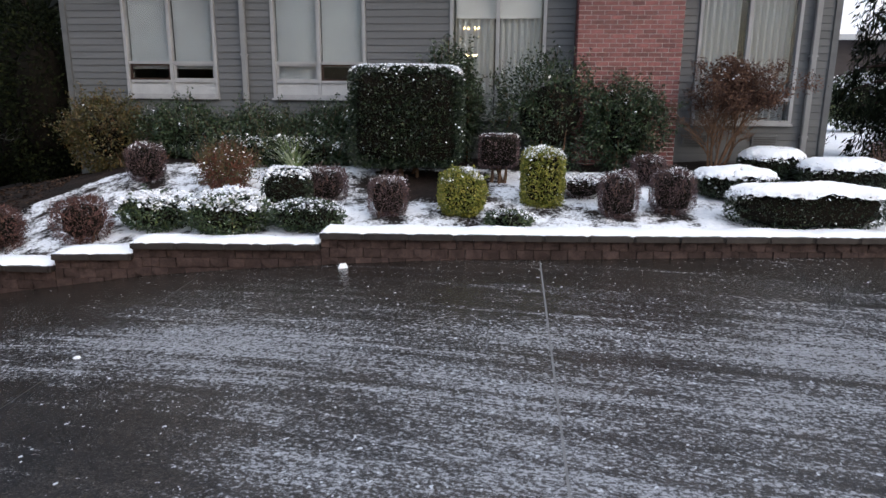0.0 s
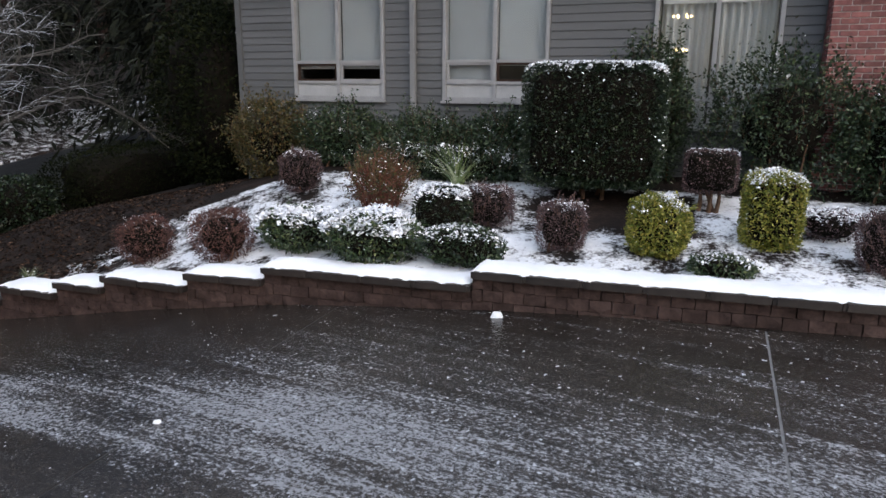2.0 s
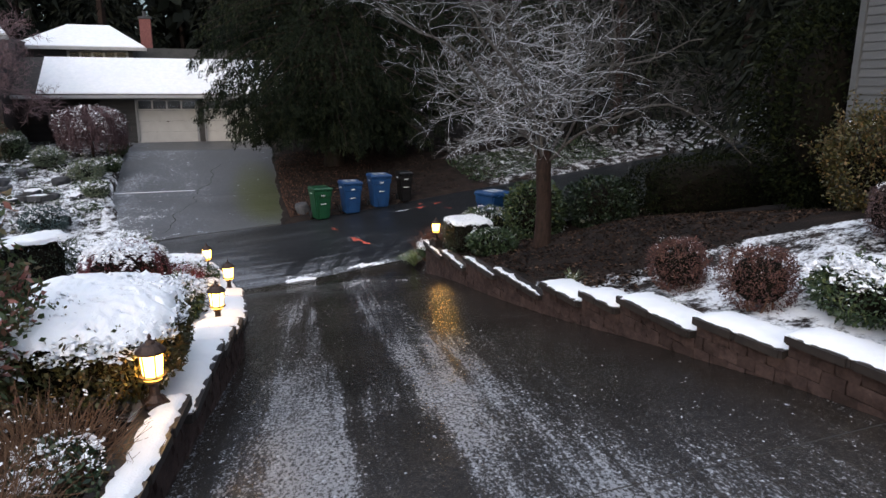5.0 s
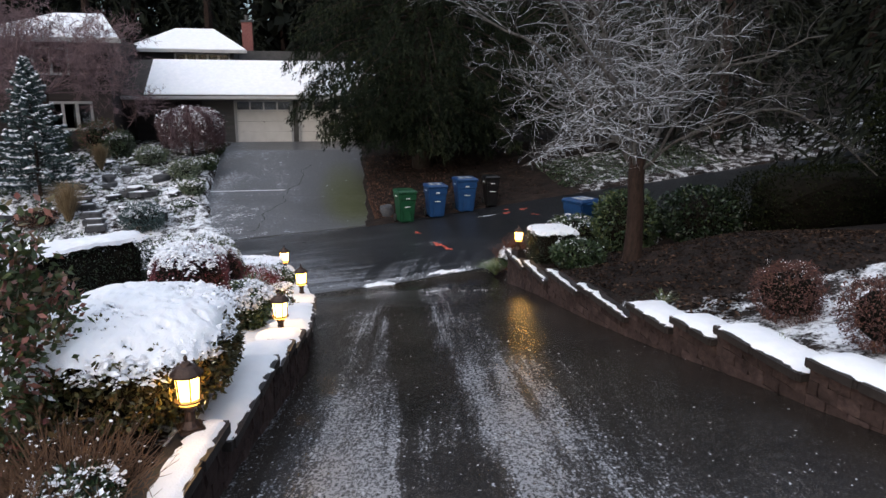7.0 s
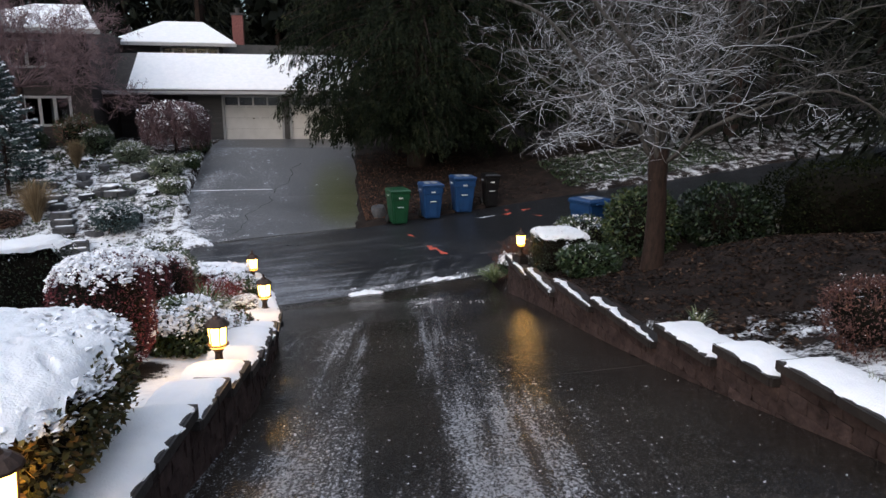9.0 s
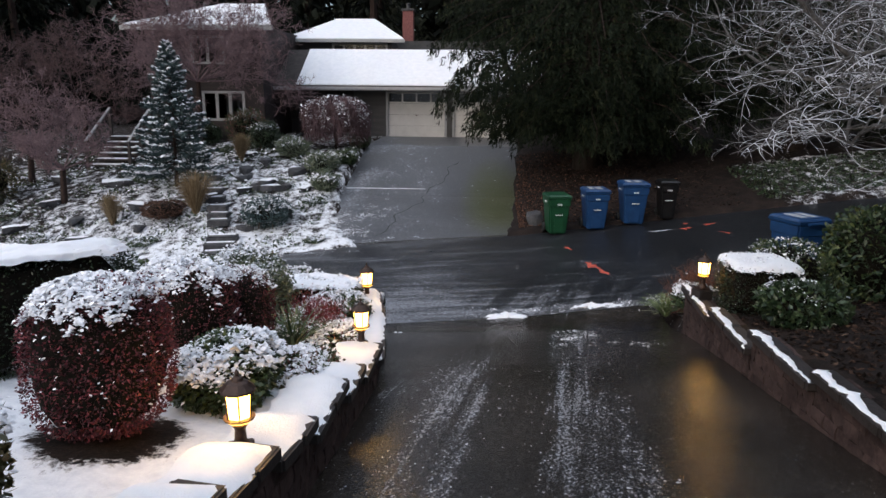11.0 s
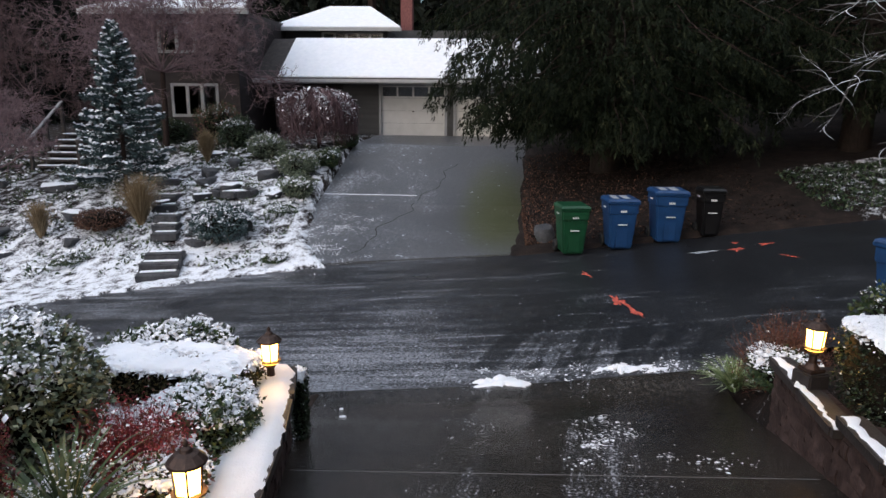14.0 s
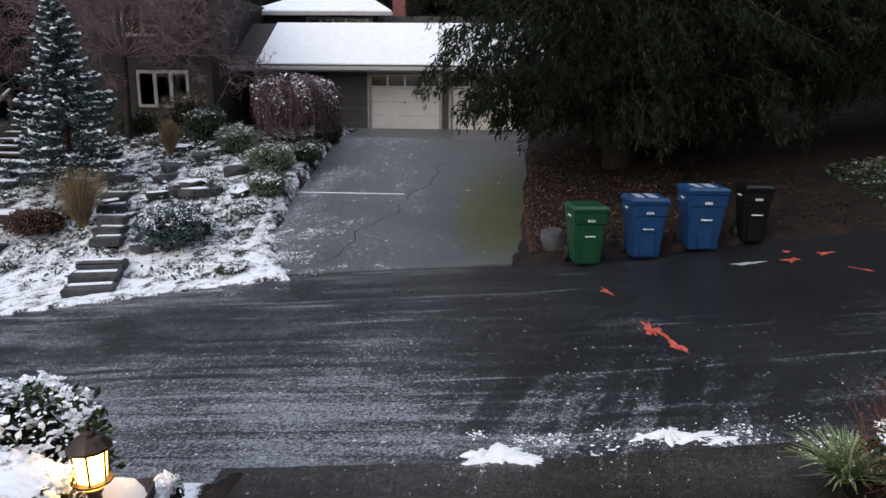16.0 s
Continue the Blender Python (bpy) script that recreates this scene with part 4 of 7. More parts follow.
def retaining_wall(name, line, caps, side, label, low_at, high_at):
    """side +1: the bed lies towards +y"""
    wall = tagged(new(name), label, "retaining wall", kind="structure")
    r = random.Random(name)
    n_blocks = 0
    for x0, x1, top in caps:
        x0c, x1c = max(x0, low_at), min(x1, high_at)
        if x1c <= x0c:
            continue
        # dark backing behind the joints
        n = max(2, int((x1c - x0c) / 0.5))
        for a in range(n):
            u0, u1 = x0c + (x1c - x0c) * a / n, x0c + (x1c - x0c) * (a + 1) / n
            mid = (u0 + u1) / 2
            ym = float(table(line, mid)) + side * 0.02
            slope = math.degrees(math.atan2(float(table(line, u1) - table(line, u0)), u1 - u0))
            ln = (u1 - u0) / math.cos(radians(slope))
            ob = part("capstone", CAP, None, wall)
            deep = 0.2 if side > 0 and mid < -8.2 else 0.29
            ob.matrix_basis = pose(mid, ym + side * (deep / 2 - 0.045), top - 0.035, r.uniform(-0.6, 0.6), r.uniform(-0.4, 0.4), slope) @ Matrix.Diagonal((ln - 0.006, deep, 0.075, 1))
        row = 0
        z = top - 0.072
        while z > float(drive_z(x0c, 5.0)) - 0.12 and row < 9:
            step = 0.20
            m = max(1, round((x1c - x0c) / step))
            off = (row % 2) * 0.5
            for a in range(m + (1 if off else 0)):
                u0 = x0c + (x1c - x0c) * max(0, a - off) / m
                u1 = x0c + (x1c - x0c) * min(m, a + 1 - off) / m
                if u1 - u0 < 0.03:
                    continue
                mid = (u0 + u1) / 2
                if z < float(drive_z(mid, 5.0)) - 0.22:
                    continue
                slope = math.degrees(math.atan2(float(table(line, u1 + 0.05) - table(line, u0 - 0.05)), u1 - u0 + 0.1))
                ob = part("block", BLOCKS[r.randrange(6)], None, wall)
                ob.matrix_basis = pose(mid, float(table(line, mid)) + side * (0.17 + r.uniform(-0.006, 0.006)), z - 0.058, 0, 0, slope + (180 if side < 0 else 0)) @ Matrix.Diagonal((u1 - u0 - 0.007, 0.28, 0.112, 1))
                n_blocks += 1
            z -= 0.117
            row += 1
    return wall


retaining_wall("retaining_wall", WALL_R, CAPS_R, 1, "stepped retaining wall of brown split-face blocks below the house bed", -13.9, 5.6)
retaining_wall("retaining_wall", WALL_L, CAPS_L, -1, "curved stepped retaining wall of brown split-face blocks with lanterns", -13.3, -3.2)


def snow_ribbon(name, x0, x1, line, side, top, y0, y1, label, thick=0.03, gaps=0.0, seed=0):
    """a layer of snow lying on a cap"""
    r = np.random.default_rng(seed)
    n, m = max(6, int((x1 - x0) / 0.05)), 8
    xs = np.linspace(x0, x1, n)
    k = np.linspace(0, 1, m)
    X = np.repeat(xs[:, None], m, 1)
    rag = r.normal(0, 0.012, n)
    taper = np.clip(1.0 - 0.85 * (xs - x0) / (x1 - x0), 0.05, 1) ** 0.7 * (0.85 + 0.25 * np.sin(11 * xs + seed)) if gaps else np.ones(n)
    Y = table(line, xs)[:, None] + side * (y0 + (y1 - y0) * taper[:, None] * k[None] + rag[:, None])
    hump = np.sin(np.pi * np.clip(k, 0.02, 0.98)) ** 0.35
    Z = top + 0.004 + thick * hump[None] * (0.8 + 0.3 * np.sin(xs * 6 + seed)[:, None]) + r.normal(0, 0.003, X.shape)
    Z[:, 0] = top - 0.004
    Z[0, :] = Z[-1, :] = top - 0.004
    i = np.arange(X.size).reshape(X.shape)
    f = np.stack([i[:-1, :-1], i[1:, :-1], i[1:, 1:], i[:-1, 1:]], -1).reshape(-1, 4)
    if side < 0:
        f = f[:, ::-1]
    return tagged(new(name, mesh_np(name, np.stack([X, Y, Z], -1).reshape(-1, 3), f, M["snow"], True)), label, "snow", kind="stuff")


for j, (x0, x1, top) in enumerate(CAPS_R):
    gaps = 0.05 if x1 < -8.2 else 0.0
    snow_ribbon("snow_on_wall", x0 + 0.01, min(x1, 5.6) + (0.0 if x1 > 8 else -0.01), WALL_R, 1, top, 0.0, 0.11 if gaps else 0.42, "soft snow lying on the retaining wall's caps", 0.045 if not gaps else 0.018, gaps, j)
for j, (x0, x1, top) in enumerate(CAPS_L):
    snow_ribbon("snow_on_wall", x0 + 0.02, min(x1, -3.3) - 0.01, WALL_L, -1, top, -0.01, 0.17 if x1 > -2 else 0.34 if x0 < -12.2 else 0.42, "soft snow lying on the curved wall's caps", 0.05 if x1 < -2 else 0.03, 0.0, 30 + j)

# ---- the near house: grey lap siding, tall windows, a brick chimney ----
HY = 11.67
home = tagged(new("house_near"), "grey lap-sided house with tall windows and brick chimney", "house", kind="structure")
HOLES = ((-6.64, -5.11), (-4.03, -2.53), (-1.02, 0.43), (2.92, 4.36))
HOLE_LOW, HOLE_HIGH = (2.06, 2.06, 1.75, 1.72), 3.86


def wall_with_holes(name, x0, x1, z0, z1, y0, y1, holes, material, parent):
    """a thick wall along x, with real openings (x0, x1, z0, z1)"""
    bm = bmesh.new()
    edge = x0
    for a, b, lo, hi in sorted(holes):
        box(bm, edge, a, y0, y1, z0, z1)
        box(bm, a, b, y0, y1, z0, lo)
        if hi < z1:
            box(bm, a, b, y0, y1, hi, z1)
        edge = b
    box(bm, edge, x1, y0, y1, z0, z1)
    return part(name, bm, material, parent)


wall_with_holes("wall_south", -7.75, 4.93, 0.5, 4.3, HY + 0.03, HY + 0.2, [(a, b, lo, HOLE_HIGH) for (a, b), lo in zip(HOLES, HOLE_LOW)], M["siding"], home)
part("wall_west", boxed(-7.75, -7.58, HY + 0.2, 20, 0.3, 4.3), M["siding"], home)
part("wall_east", boxed(4.76, 4.93, HY + 0.2, 20, 0.5, 4.3), M["siding"], home)
part("wall_north", boxed(-7.75, 4.93, 20, 20.2, 0.3, 4.3), M["siding"], home)
part("roof", boxed(-8.2, 5.4, HY - 0.55, 20.6, 4.3, 4.45), M["roofing"], home)
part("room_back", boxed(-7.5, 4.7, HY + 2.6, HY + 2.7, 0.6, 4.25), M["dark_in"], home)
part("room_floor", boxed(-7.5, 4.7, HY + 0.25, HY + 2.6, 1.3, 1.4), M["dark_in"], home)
for x, w in ((-7.8, 0.1), (4.88, 0.1)):
    part("corner_board", boxed(x, x + w, HY - 0.02, HY + 0.1, 0.9, 4.3, bevel=0.006), M["siding"], home)

# lap boards, one mesh for all, drawn to length
PLANK = bpy.data.meshes.new("plank")
pb = prism(((0.0, 0.0), (-0.022, 0.0), (-0.024, 0.06), (-0.01, 1.06), (0.0, 1.06)), 0, 1)
pb.to_mesh(PLANK)
pb.free()
PLANK.materials.append(M["siding"])
LAP = 0.113
for row in range(30):
    z = 0.95 + row * LAP
    spans, edge = [], -7.7
    for (a, b), lo in zip(HOLES, HOLE_LOW):
        if z + LAP > lo - 0.05 and z < HOLE_HIGH:
            spans.append((edge, a - 0.06))
            edge = b + 0.06
    spans.append((edge, 4.88))
    for a, b in spans:
        for a2, b2 in (((a, 0.93), (2.62, b)) if a < 0.9 and b > 2.7 else ((a, b),)):
            if b2 - a2 > 0.05:
                ob = part("plank", PLANK, None, home)
                ob.matrix_basis = Matrix.Translation((a2, HY + 0.03, z)) @ Matrix.Diagonal((b2 - a2, 1, LAP, 1))


def tall_window(index, x0, x1, lo, hi, dressed, label):
    """two lights side by side over a low sash and a panel"""
    w = tagged(new("window_%d" % index), label, "window", kind="structure")
    t = 0.055
    fr = bmesh.new()
    for a, b, c, d in ((x0 - t, x0, lo - t, hi + t), (x1, x1 + t, lo - t, hi + t), (x0, x1, lo - t, lo), (x0, x1, hi, hi + t)):
        box(fr, a, b, HY - 0.03, HY + 0.1, c, d, 0.006)
    part("window_frame", fr, M["trim"], w)
    part("window_sill", boxed(x0 - t - 0.02, x1 + t + 0.02, HY - 0.06, HY, lo - t - 0.035, lo - t, bevel=0.006), M["trim"], w)
    mid = (x0 + x1) / 2
    part("mullion", boxed(mid - 0.03, mid + 0.03, HY - 0.015, HY + 0.09, lo, hi, bevel=0.005), M["trim"], w)
    if dressed == "blind":
        z1, z2 = lo + 0.22, lo + 0.53
        for a, b in ((x0, mid - 0.03), (mid + 0.03, x1)):
            part("panel", boxed(a, b, HY + 0.02, HY + 0.05, lo, z1 - 0.03, bevel=0.004), M["panel"], w)
            for z in (z1, z2):
                part("rail", boxed(a, b, HY - 0.005, HY + 0.07, z - 0.03, z + 0.015, bevel=0.004), M["trim"], w)
            part("pane", boxed(a, b, HY + 0.045, HY + 0.053, z2, hi), M["glass"], w).visible_shadow = False
            part("pane", boxed(a, b, HY + 0.045, HY + 0.053, z1, z2 - 0.03), M["glass"], w).visible_shadow = False
            part("sash", frame_ring(a + 0.005, b - 0.005, z1 + 0.015, z2 - 0.03, 0.03), M["bronze" if a < mid - 0.1 and index == 1 or a > mid - 0.1 and index == 2 else "trim"], w)
            bl = bmesh.new()
            drop = 0.2 if index == 1 else 0.24 if a > mid - 0.1 else 0.015
            n = 24
            for j in range(n):
                za, zb = z1 + drop + (hi - z1 - drop) * j / n, z1 + drop + (hi - z1 - drop) * (j + 1) / n
                box(bl, a + 0.01, b - 0.01, HY + 0.10 + 0.003 * (j % 2), HY + 0.106 + 0.003 * (j % 2), za, zb)
            part("blind", bl, M["blind"], w, "closed pale roller blind")
    else:
        part("rail", boxed(x0, x1, HY - 0.005, HY + 0.07, lo + 0.3, lo + 0.35, bevel=0.004), M["trim"], w)
        for a, b in ((x0, mid - 0.03), (mid + 0.03, x1)):
            part("pane", boxed(a, b, HY + 0.045, HY + 0.053, lo, hi), M["glass"], w).visible_shadow = False
        for a, b, name in dressed:
            n = int((b - a) * 60)
            xs = np.linspace(a, b, n)
            ys = HY + 0.22 + 0.045 * np.sin(xs * 62) + 0.015 * np.sin(xs * 31)
            v = np.concatenate([np.column_stack([xs, ys, np.full(n, lo - 0.2)]), np.column_stack([xs, ys, np.full(n, hi + 0.1)])])
            k = np.arange(n - 1)
            part(name, mesh_np(name, v, np.stack([k, k + 1, k + n + 1, k + n], -1), M["curtain"], True), None, w, "pleated sheer curtain")
    return w


def frame_ring(x0, x1, z0, z1, t):
    bm = bmesh.new()
    for a, b, c, d in ((x0, x0 + t, z0, z1), (x1 - t, x1, z0, z1), (x0 + t, x1 - t, z0, z0 + t), (x0 + t, x1 - t, z1 - t, z1)):
        box(bm, a, b, HY + 0.01, HY + 0.045, c, d)
    return bm


tall_window(1, *HOLES[0], HOLE_LOW[0], HOLE_HIGH, "blind", "tall twin window with pale blinds and a bronze lower sash")
tall_window(2, *HOLES[1], HOLE_LOW[1], HOLE_HIGH, "blind", "tall twin window with closed pale blinds")
tall_window(3, *HOLES[2], HOLE_LOW[2], HOLE_HIGH, ((-1.0, -0.36, "curtain"), (-0.26, 0.42, "curtain")), "tall window with sheer curtains and a lit chandelier behind")
tall_window(4, *HOLES[3], HOLE_LOW[3], HOLE_HIGH, ((2.94, 3.55, "curtain"), (3.68, 4.35, "curtain")), "tall window with drawn pleated curtains")

# pale panel added behind the glass as the sky's bright reflection
part("shade", boxed(-0.98, 0.4, HY + 0.14, HY + 0.16, 3.3, HOLE_HIGH, bevel=0.004), M["white_door"], bpy.data.objects["window_3"], "pale panel painted as sky reflection in the window's top")
# chandelier behind the third window
ch = thing("chandelier", -0.79, HY + 1.13, 3.11, "lit brass chandelier seen through sheer curtains", "chandelier")
part("stem", lathe(((0.012, -0.4), (0.012, 0.9)), 8), M["bronze"], ch)
for z, r in ((0.12, 0.12), (-0.35, 0.09)):
    for k in range(6):
        bulb = bmesh.new()
        bmesh.ops.create_icosphere(bulb, subdivisions=2, radius=0.02, matrix=Matrix.Translation((r * math.cos(k * 1.047), r * math.sin(k * 1.047), z)))
        part("bulb", bulb, M["chandelier"], ch, "glowing warm bulb")
glow = new("chandelier_light", bpy.data.lights.new("chandelier_light", "POINT"))
glow.data.energy, glow.data.color, glow.data.shadow_soft_size = 12.0, (1.0, 0.72, 0.42), 0.01
glow.matrix_world = pose(-0.79, HY + 1.13, 3.4)


def downspout(x, z0, z1):
    t = thing("downspout", x, HY - 0.06, z0, "grey painted metal downspout on the siding", "downspout")
    part("pipe", boxed(-0.045, 0.045, -0.035, 0.035, 0, z1 - z0, bevel=0.012), M["spout"], t)
    for z in (0.45, 1.7):
        part("strap", boxed(-0.06, 0.06, -0.04, 0.05, z, z + 0.03, bevel=0.004), M["spout"], t)
    return t


downspout(-4.55, 1.0, 4.25)
downspout(4.62, 1.0, 4.25)
# louvred vents low in the siding
for x, z in ((2.95, 1.4), (4.04, 1.4)):
    t = thing("wall_vent", x, HY - 0.012, z, "small louvred foundation vent in grey siding", "vent", "foundation vents")
    part("frame", boxed(-0.2, 0.2, -0.012, 0.02, -0.09, 0.09, bevel=0.004), M["siding"], t)
    for k in range(4):
        part("louvre", boxed(-0.17, 0.17, -0.02, -0.008, -0.065 + 0.035 * k, -0.045 + 0.035 * k), M["dark_in"], t)
# brick chimney breast
CX0, CX1, CY, CZ0 = 0.95, 2.56, 11.3, 0.95
chimney = tagged(new("chimney_near"), "red brick chimney breast with pale mortar joints", "chimney", kind="structure")
part("mortar", boxed(CX0 + 0.01, CX1 - 0.01, CY + 0.012, HY + 0.02, CZ0 - 0.3, 4.6), M["mortar"], chimney)
bb = boxed(-0.5, 0.5, -0.5, 0.5, -0.5, 0.5, bevel=0.03)
BRICK = bpy.data.meshes.new("brick")
bb.to_mesh(BRICK)
bb.free()
BRICK.materials.append(M["brick"])
r = random.Random(3)
COURSE, LONG = 0.0692, 0.2
rest = bmesh.new()
for row in range(52):
    z = CZ0 + row * COURSE
    x = CX0 - (LONG / 2 if row % 2 else 0)
    while x < CX1 - 0.02:
        a, b = max(x, CX0), min(x + LONG, CX1)
        if b - a > 0.04:
            m4 = pose((a + b) / 2, CY + 0.05 + r.uniform(-0.002, 0.002), z + COURSE / 2, 0, 0, 0) @ Matrix.Diagonal((b - a - 0.013, 0.1, COURSE - 0.013, 1))
            if row < 37:
                ob = part("brick", BRICK, None, chimney)
                ob.matrix_basis = m4
            else:
                bmesh.ops.create_cube(rest, size=1.0, matrix=m4)
        x += LONG
    for side in (CX0, CX1):
        for k in range(2):
            y0 = CY + 0.11 + 0.2 * k - (0.1 if row % 2 else 0)
            y0, y1 = max(y0, CY + 0.105), min(y0 + 0.19, HY)
            bmesh.ops.create_cube(rest, size=1.0, matrix=Matrix.Translation((side + (0.045 if side == CX0 else -0.045), (y0 + y1) / 2, z + COURSE / 2)) @ Matrix.Diagonal((0.1, y1 - y0, COURSE - 0.011, 1)))
tagged(part("bricks_beyond", rest, M["brick"], chimney), "the chimney's side and upper bricks", kind="stuff")

# ---- the house opposite: garage wing, upper storey, brown siding ----
GX0 = -35.9
far_house = tagged(new("house_far"), "dark brown sided house with snowy roofs and white garage doors", "house", kind="structure")


def wall_along_y(name, x0, x1, y0, y1, z0, z1, holes, material, parent):
    bm = bmesh.new()
    edge = y0
    for a, b, lo, hi in sorted(holes):
        box(bm, x0, x1, edge, a, z0, z1)
        if lo > z0:
            box(bm, x0, x1, a, b, z0, lo)
        if hi < z1:
            box(bm, x0, x1, a, b, hi, z1)
        edge = b
    box(bm, x0, x1, edge, y1, z0, z1)
    return part(name, bm, material, parent)


# garage wing
wall_along_y("garage_wall", GX0 - 0.15, GX0, -1.0, 6.6, -0.6, 2.1, [(0.55, 3.1, -0.6, 1.62), (3.55, 6.1, -0.6, 1.62)], M["grey_siding_far"], far_house)
part("garage_side", boxed(-42, GX0 - 0.15, 6.4, 6.6, -0.6, 2.4), M["grey_siding_far"], far_house)
part("garage_side", boxed(-42, GX0 - 0.15, -1.0, -0.85, -0.6, 2.6), M["grey_siding_far"], far_house)
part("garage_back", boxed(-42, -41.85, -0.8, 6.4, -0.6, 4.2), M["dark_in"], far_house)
for j in range(22):
    for a, b in ((-1.0, 0.45), (3.2, 3.45), (6.2, 6.6)):
        part("plank", boxed(GX0, GX0 + 0.02, a, b, -0.45 + 0.11 * j, -0.45 + 0.11 * j + 0.104, bevel=0.004), M["grey_siding_far"], far_house)
for y0, y1 in ((0.55, 3.1), (3.55, 6.1)):
    d = bmesh.new()
    for a, b, c, e in ((y0 - 0.1, y0, -0.4, 1.72), (y1, y1 + 0.1, -0.4, 1.72), (y0, y1, 1.62, 1.72)):
        box(d, GX0 - 0.05, GX0 + 0.03, a, b, c, e)
    part("door_frame", d, M["trim"], far_house)
    door = thing("garage_door", GX0 - 0.1, (y0 + y1) / 2, -0.37, "white sectional garage door with a row of windows", "garage door")
    h, w = 1.98, y1 - y0
    for k in range(4):
        z0, z1 = h * k / 4 + 0.004, h * (k + 1) / 4 - 0.004
        if k < 3:
            panel = part("panel", boxed(-0.03, 0.03, -w / 2, w / 2, z0, z1, bevel=0.006), M["white_door"], door)
            for c in range(4):
                ya = -w / 2 + w * c / 4
                part("raised_field", boxed(0.028, 0.042, ya + 0.06, ya + w / 4 - 0.06, z0 + 0.07, z1 - 0.07, bevel=0.006), M["white_door"], panel)
        else:
            fr = bmesh.new()
            box(fr, -0.03, 0.03, -w / 2, w / 2, z0, z0 + 0.07)
            box(fr, -0.03, 0.03, -w / 2, w / 2, z1 - 0.05, z1)
            for c in range(5):
                yc = -w / 2 + w * c / 4
                box(fr, -0.03, 0.03, max(yc - 0.035, -w / 2), min(yc + 0.035, w / 2), z0 + 0.07, z1 - 0.05)
            panel = part("window_panel", fr, M["white_door"], door)
            for c in range(4):
                ya = -w / 2 + w * c / 4
                part("pane", boxed(-0.005, 0.005, ya + 0.03, ya + w / 4 - 0.03, z0 + 0.06, z1 - 0.04), M["glass"], panel)
    part("handle", boxed(0.04, 0.07, -0.05, 0.05, 0.95, 0.99, bevel=0.01), M["bronze"], door)


def slope(name, x0, z0, x1, z1, y0, y1, thick, material, parent, cut=0.0, label=""):
    """a pitched plane that rises from x0 to x1, its upper edge drawn in by cut at each end"""
    bm = bmesh.new()
    vs = [bm.verts.new(c) for c in ((x0, y0, z0), (x0, y1, z0), (x1, y1 - cut, z1), (x1, y0 + cut, z1))]
    vd = [bm.verts.new(u.co - Vector((0, 0, thick))) for u in vs]
    bm.faces.new(vs)
    bm.faces.new(vd[::-1])
    for k in range(4):
        bm.faces.new((vs[k], vs[(k + 1) % 4], vd[(k + 1) % 4], vd[k]))
    bmesh.ops.recalc_face_normals(bm, faces=bm.faces)
    return part(name, bm, material, parent, label)


slope("roof", -34.75, 1.86, -37.7, 3.50, -5.3, 7.4, 0.14, M["roofing"], far_house)
slope("roof", -40.6, 1.86, -37.7, 3.50, -5.3, 7.4, 0.14, M["roofing"], far_house)
sn = slope("roof_snow", -34.8, 1.87, -37.62, 3.48, -3.32, 7.35, 0.05, M["snow"], far_house, 0.0, "smooth white snow on the garage roof")
sn.location.z = 0.06
part("gutter", boxed(-34.82, -34.68, -5.4, 7.4, 1.70, 1.83, bevel=0.02), M["gutter"], far_house)
part("soffit", boxed(-35.9, -34.8, -5.3, 7.4, 1.66, 1.70), M["trim"], far_house)
# entry recess between the garage and the house
part("entry_wall", boxed(-37.6, -37.45, -4.6, -0.85, -0.6, 3.2), M["brown_siding"], far_house)
part("entry_door", boxed(-37.45, -37.40, -2.9, -1.95, -0.4, 1.65, bevel=0.01), M["wood_step"], far_house)
part("porch_slab", boxed(-37.6, -34.9, -4.4, -0.9, -0.62, -0.36), M["step_stone"], far_house)
# main block, brown boards
MX = -33.3
wall_along_y("front_wall", MX - 0.2, MX, -9.1, -4.3, -1.2, 4.25, [(-6.83, -5.17, 0.46, 1.54), (-7.2, -5.9, 2.75, 3.75)], M["brown_siding"], far_house)
for j in range(48):
    z = -0.6 + 0.1 * j
    spans = [(-9.1, -4.3)]
    if 0.36 < z < 1.6:
        spans = [(-9.1, -6.93), (-5.07, -4.3)]
    if 2.65 < z < 3.85:
        spans = [(-9.1, -7.3), (-5.8, -4.3)]
    for a, b in spans:
        part("plank", boxed(MX, MX + 0.02, a, b, z, z + 0.095, bevel=0.004), M["brown_siding"], far_house)
part("side_wall", boxed(-44, MX - 0.2, -4.5, -4.3, -1.2, 4.25), M["brown_siding"], far_house)
part("side_wall", boxed(-44, MX - 0.2, -9.1, -8.9, -1.2, 4.25), M["brown_siding"], far_house)
part("back_wall", boxed(-44.2, -44, -9.1, 2.2, -1.2, 4.25), M["brown_siding"], far_house)
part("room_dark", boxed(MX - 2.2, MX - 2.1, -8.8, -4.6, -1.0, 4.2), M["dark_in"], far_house)
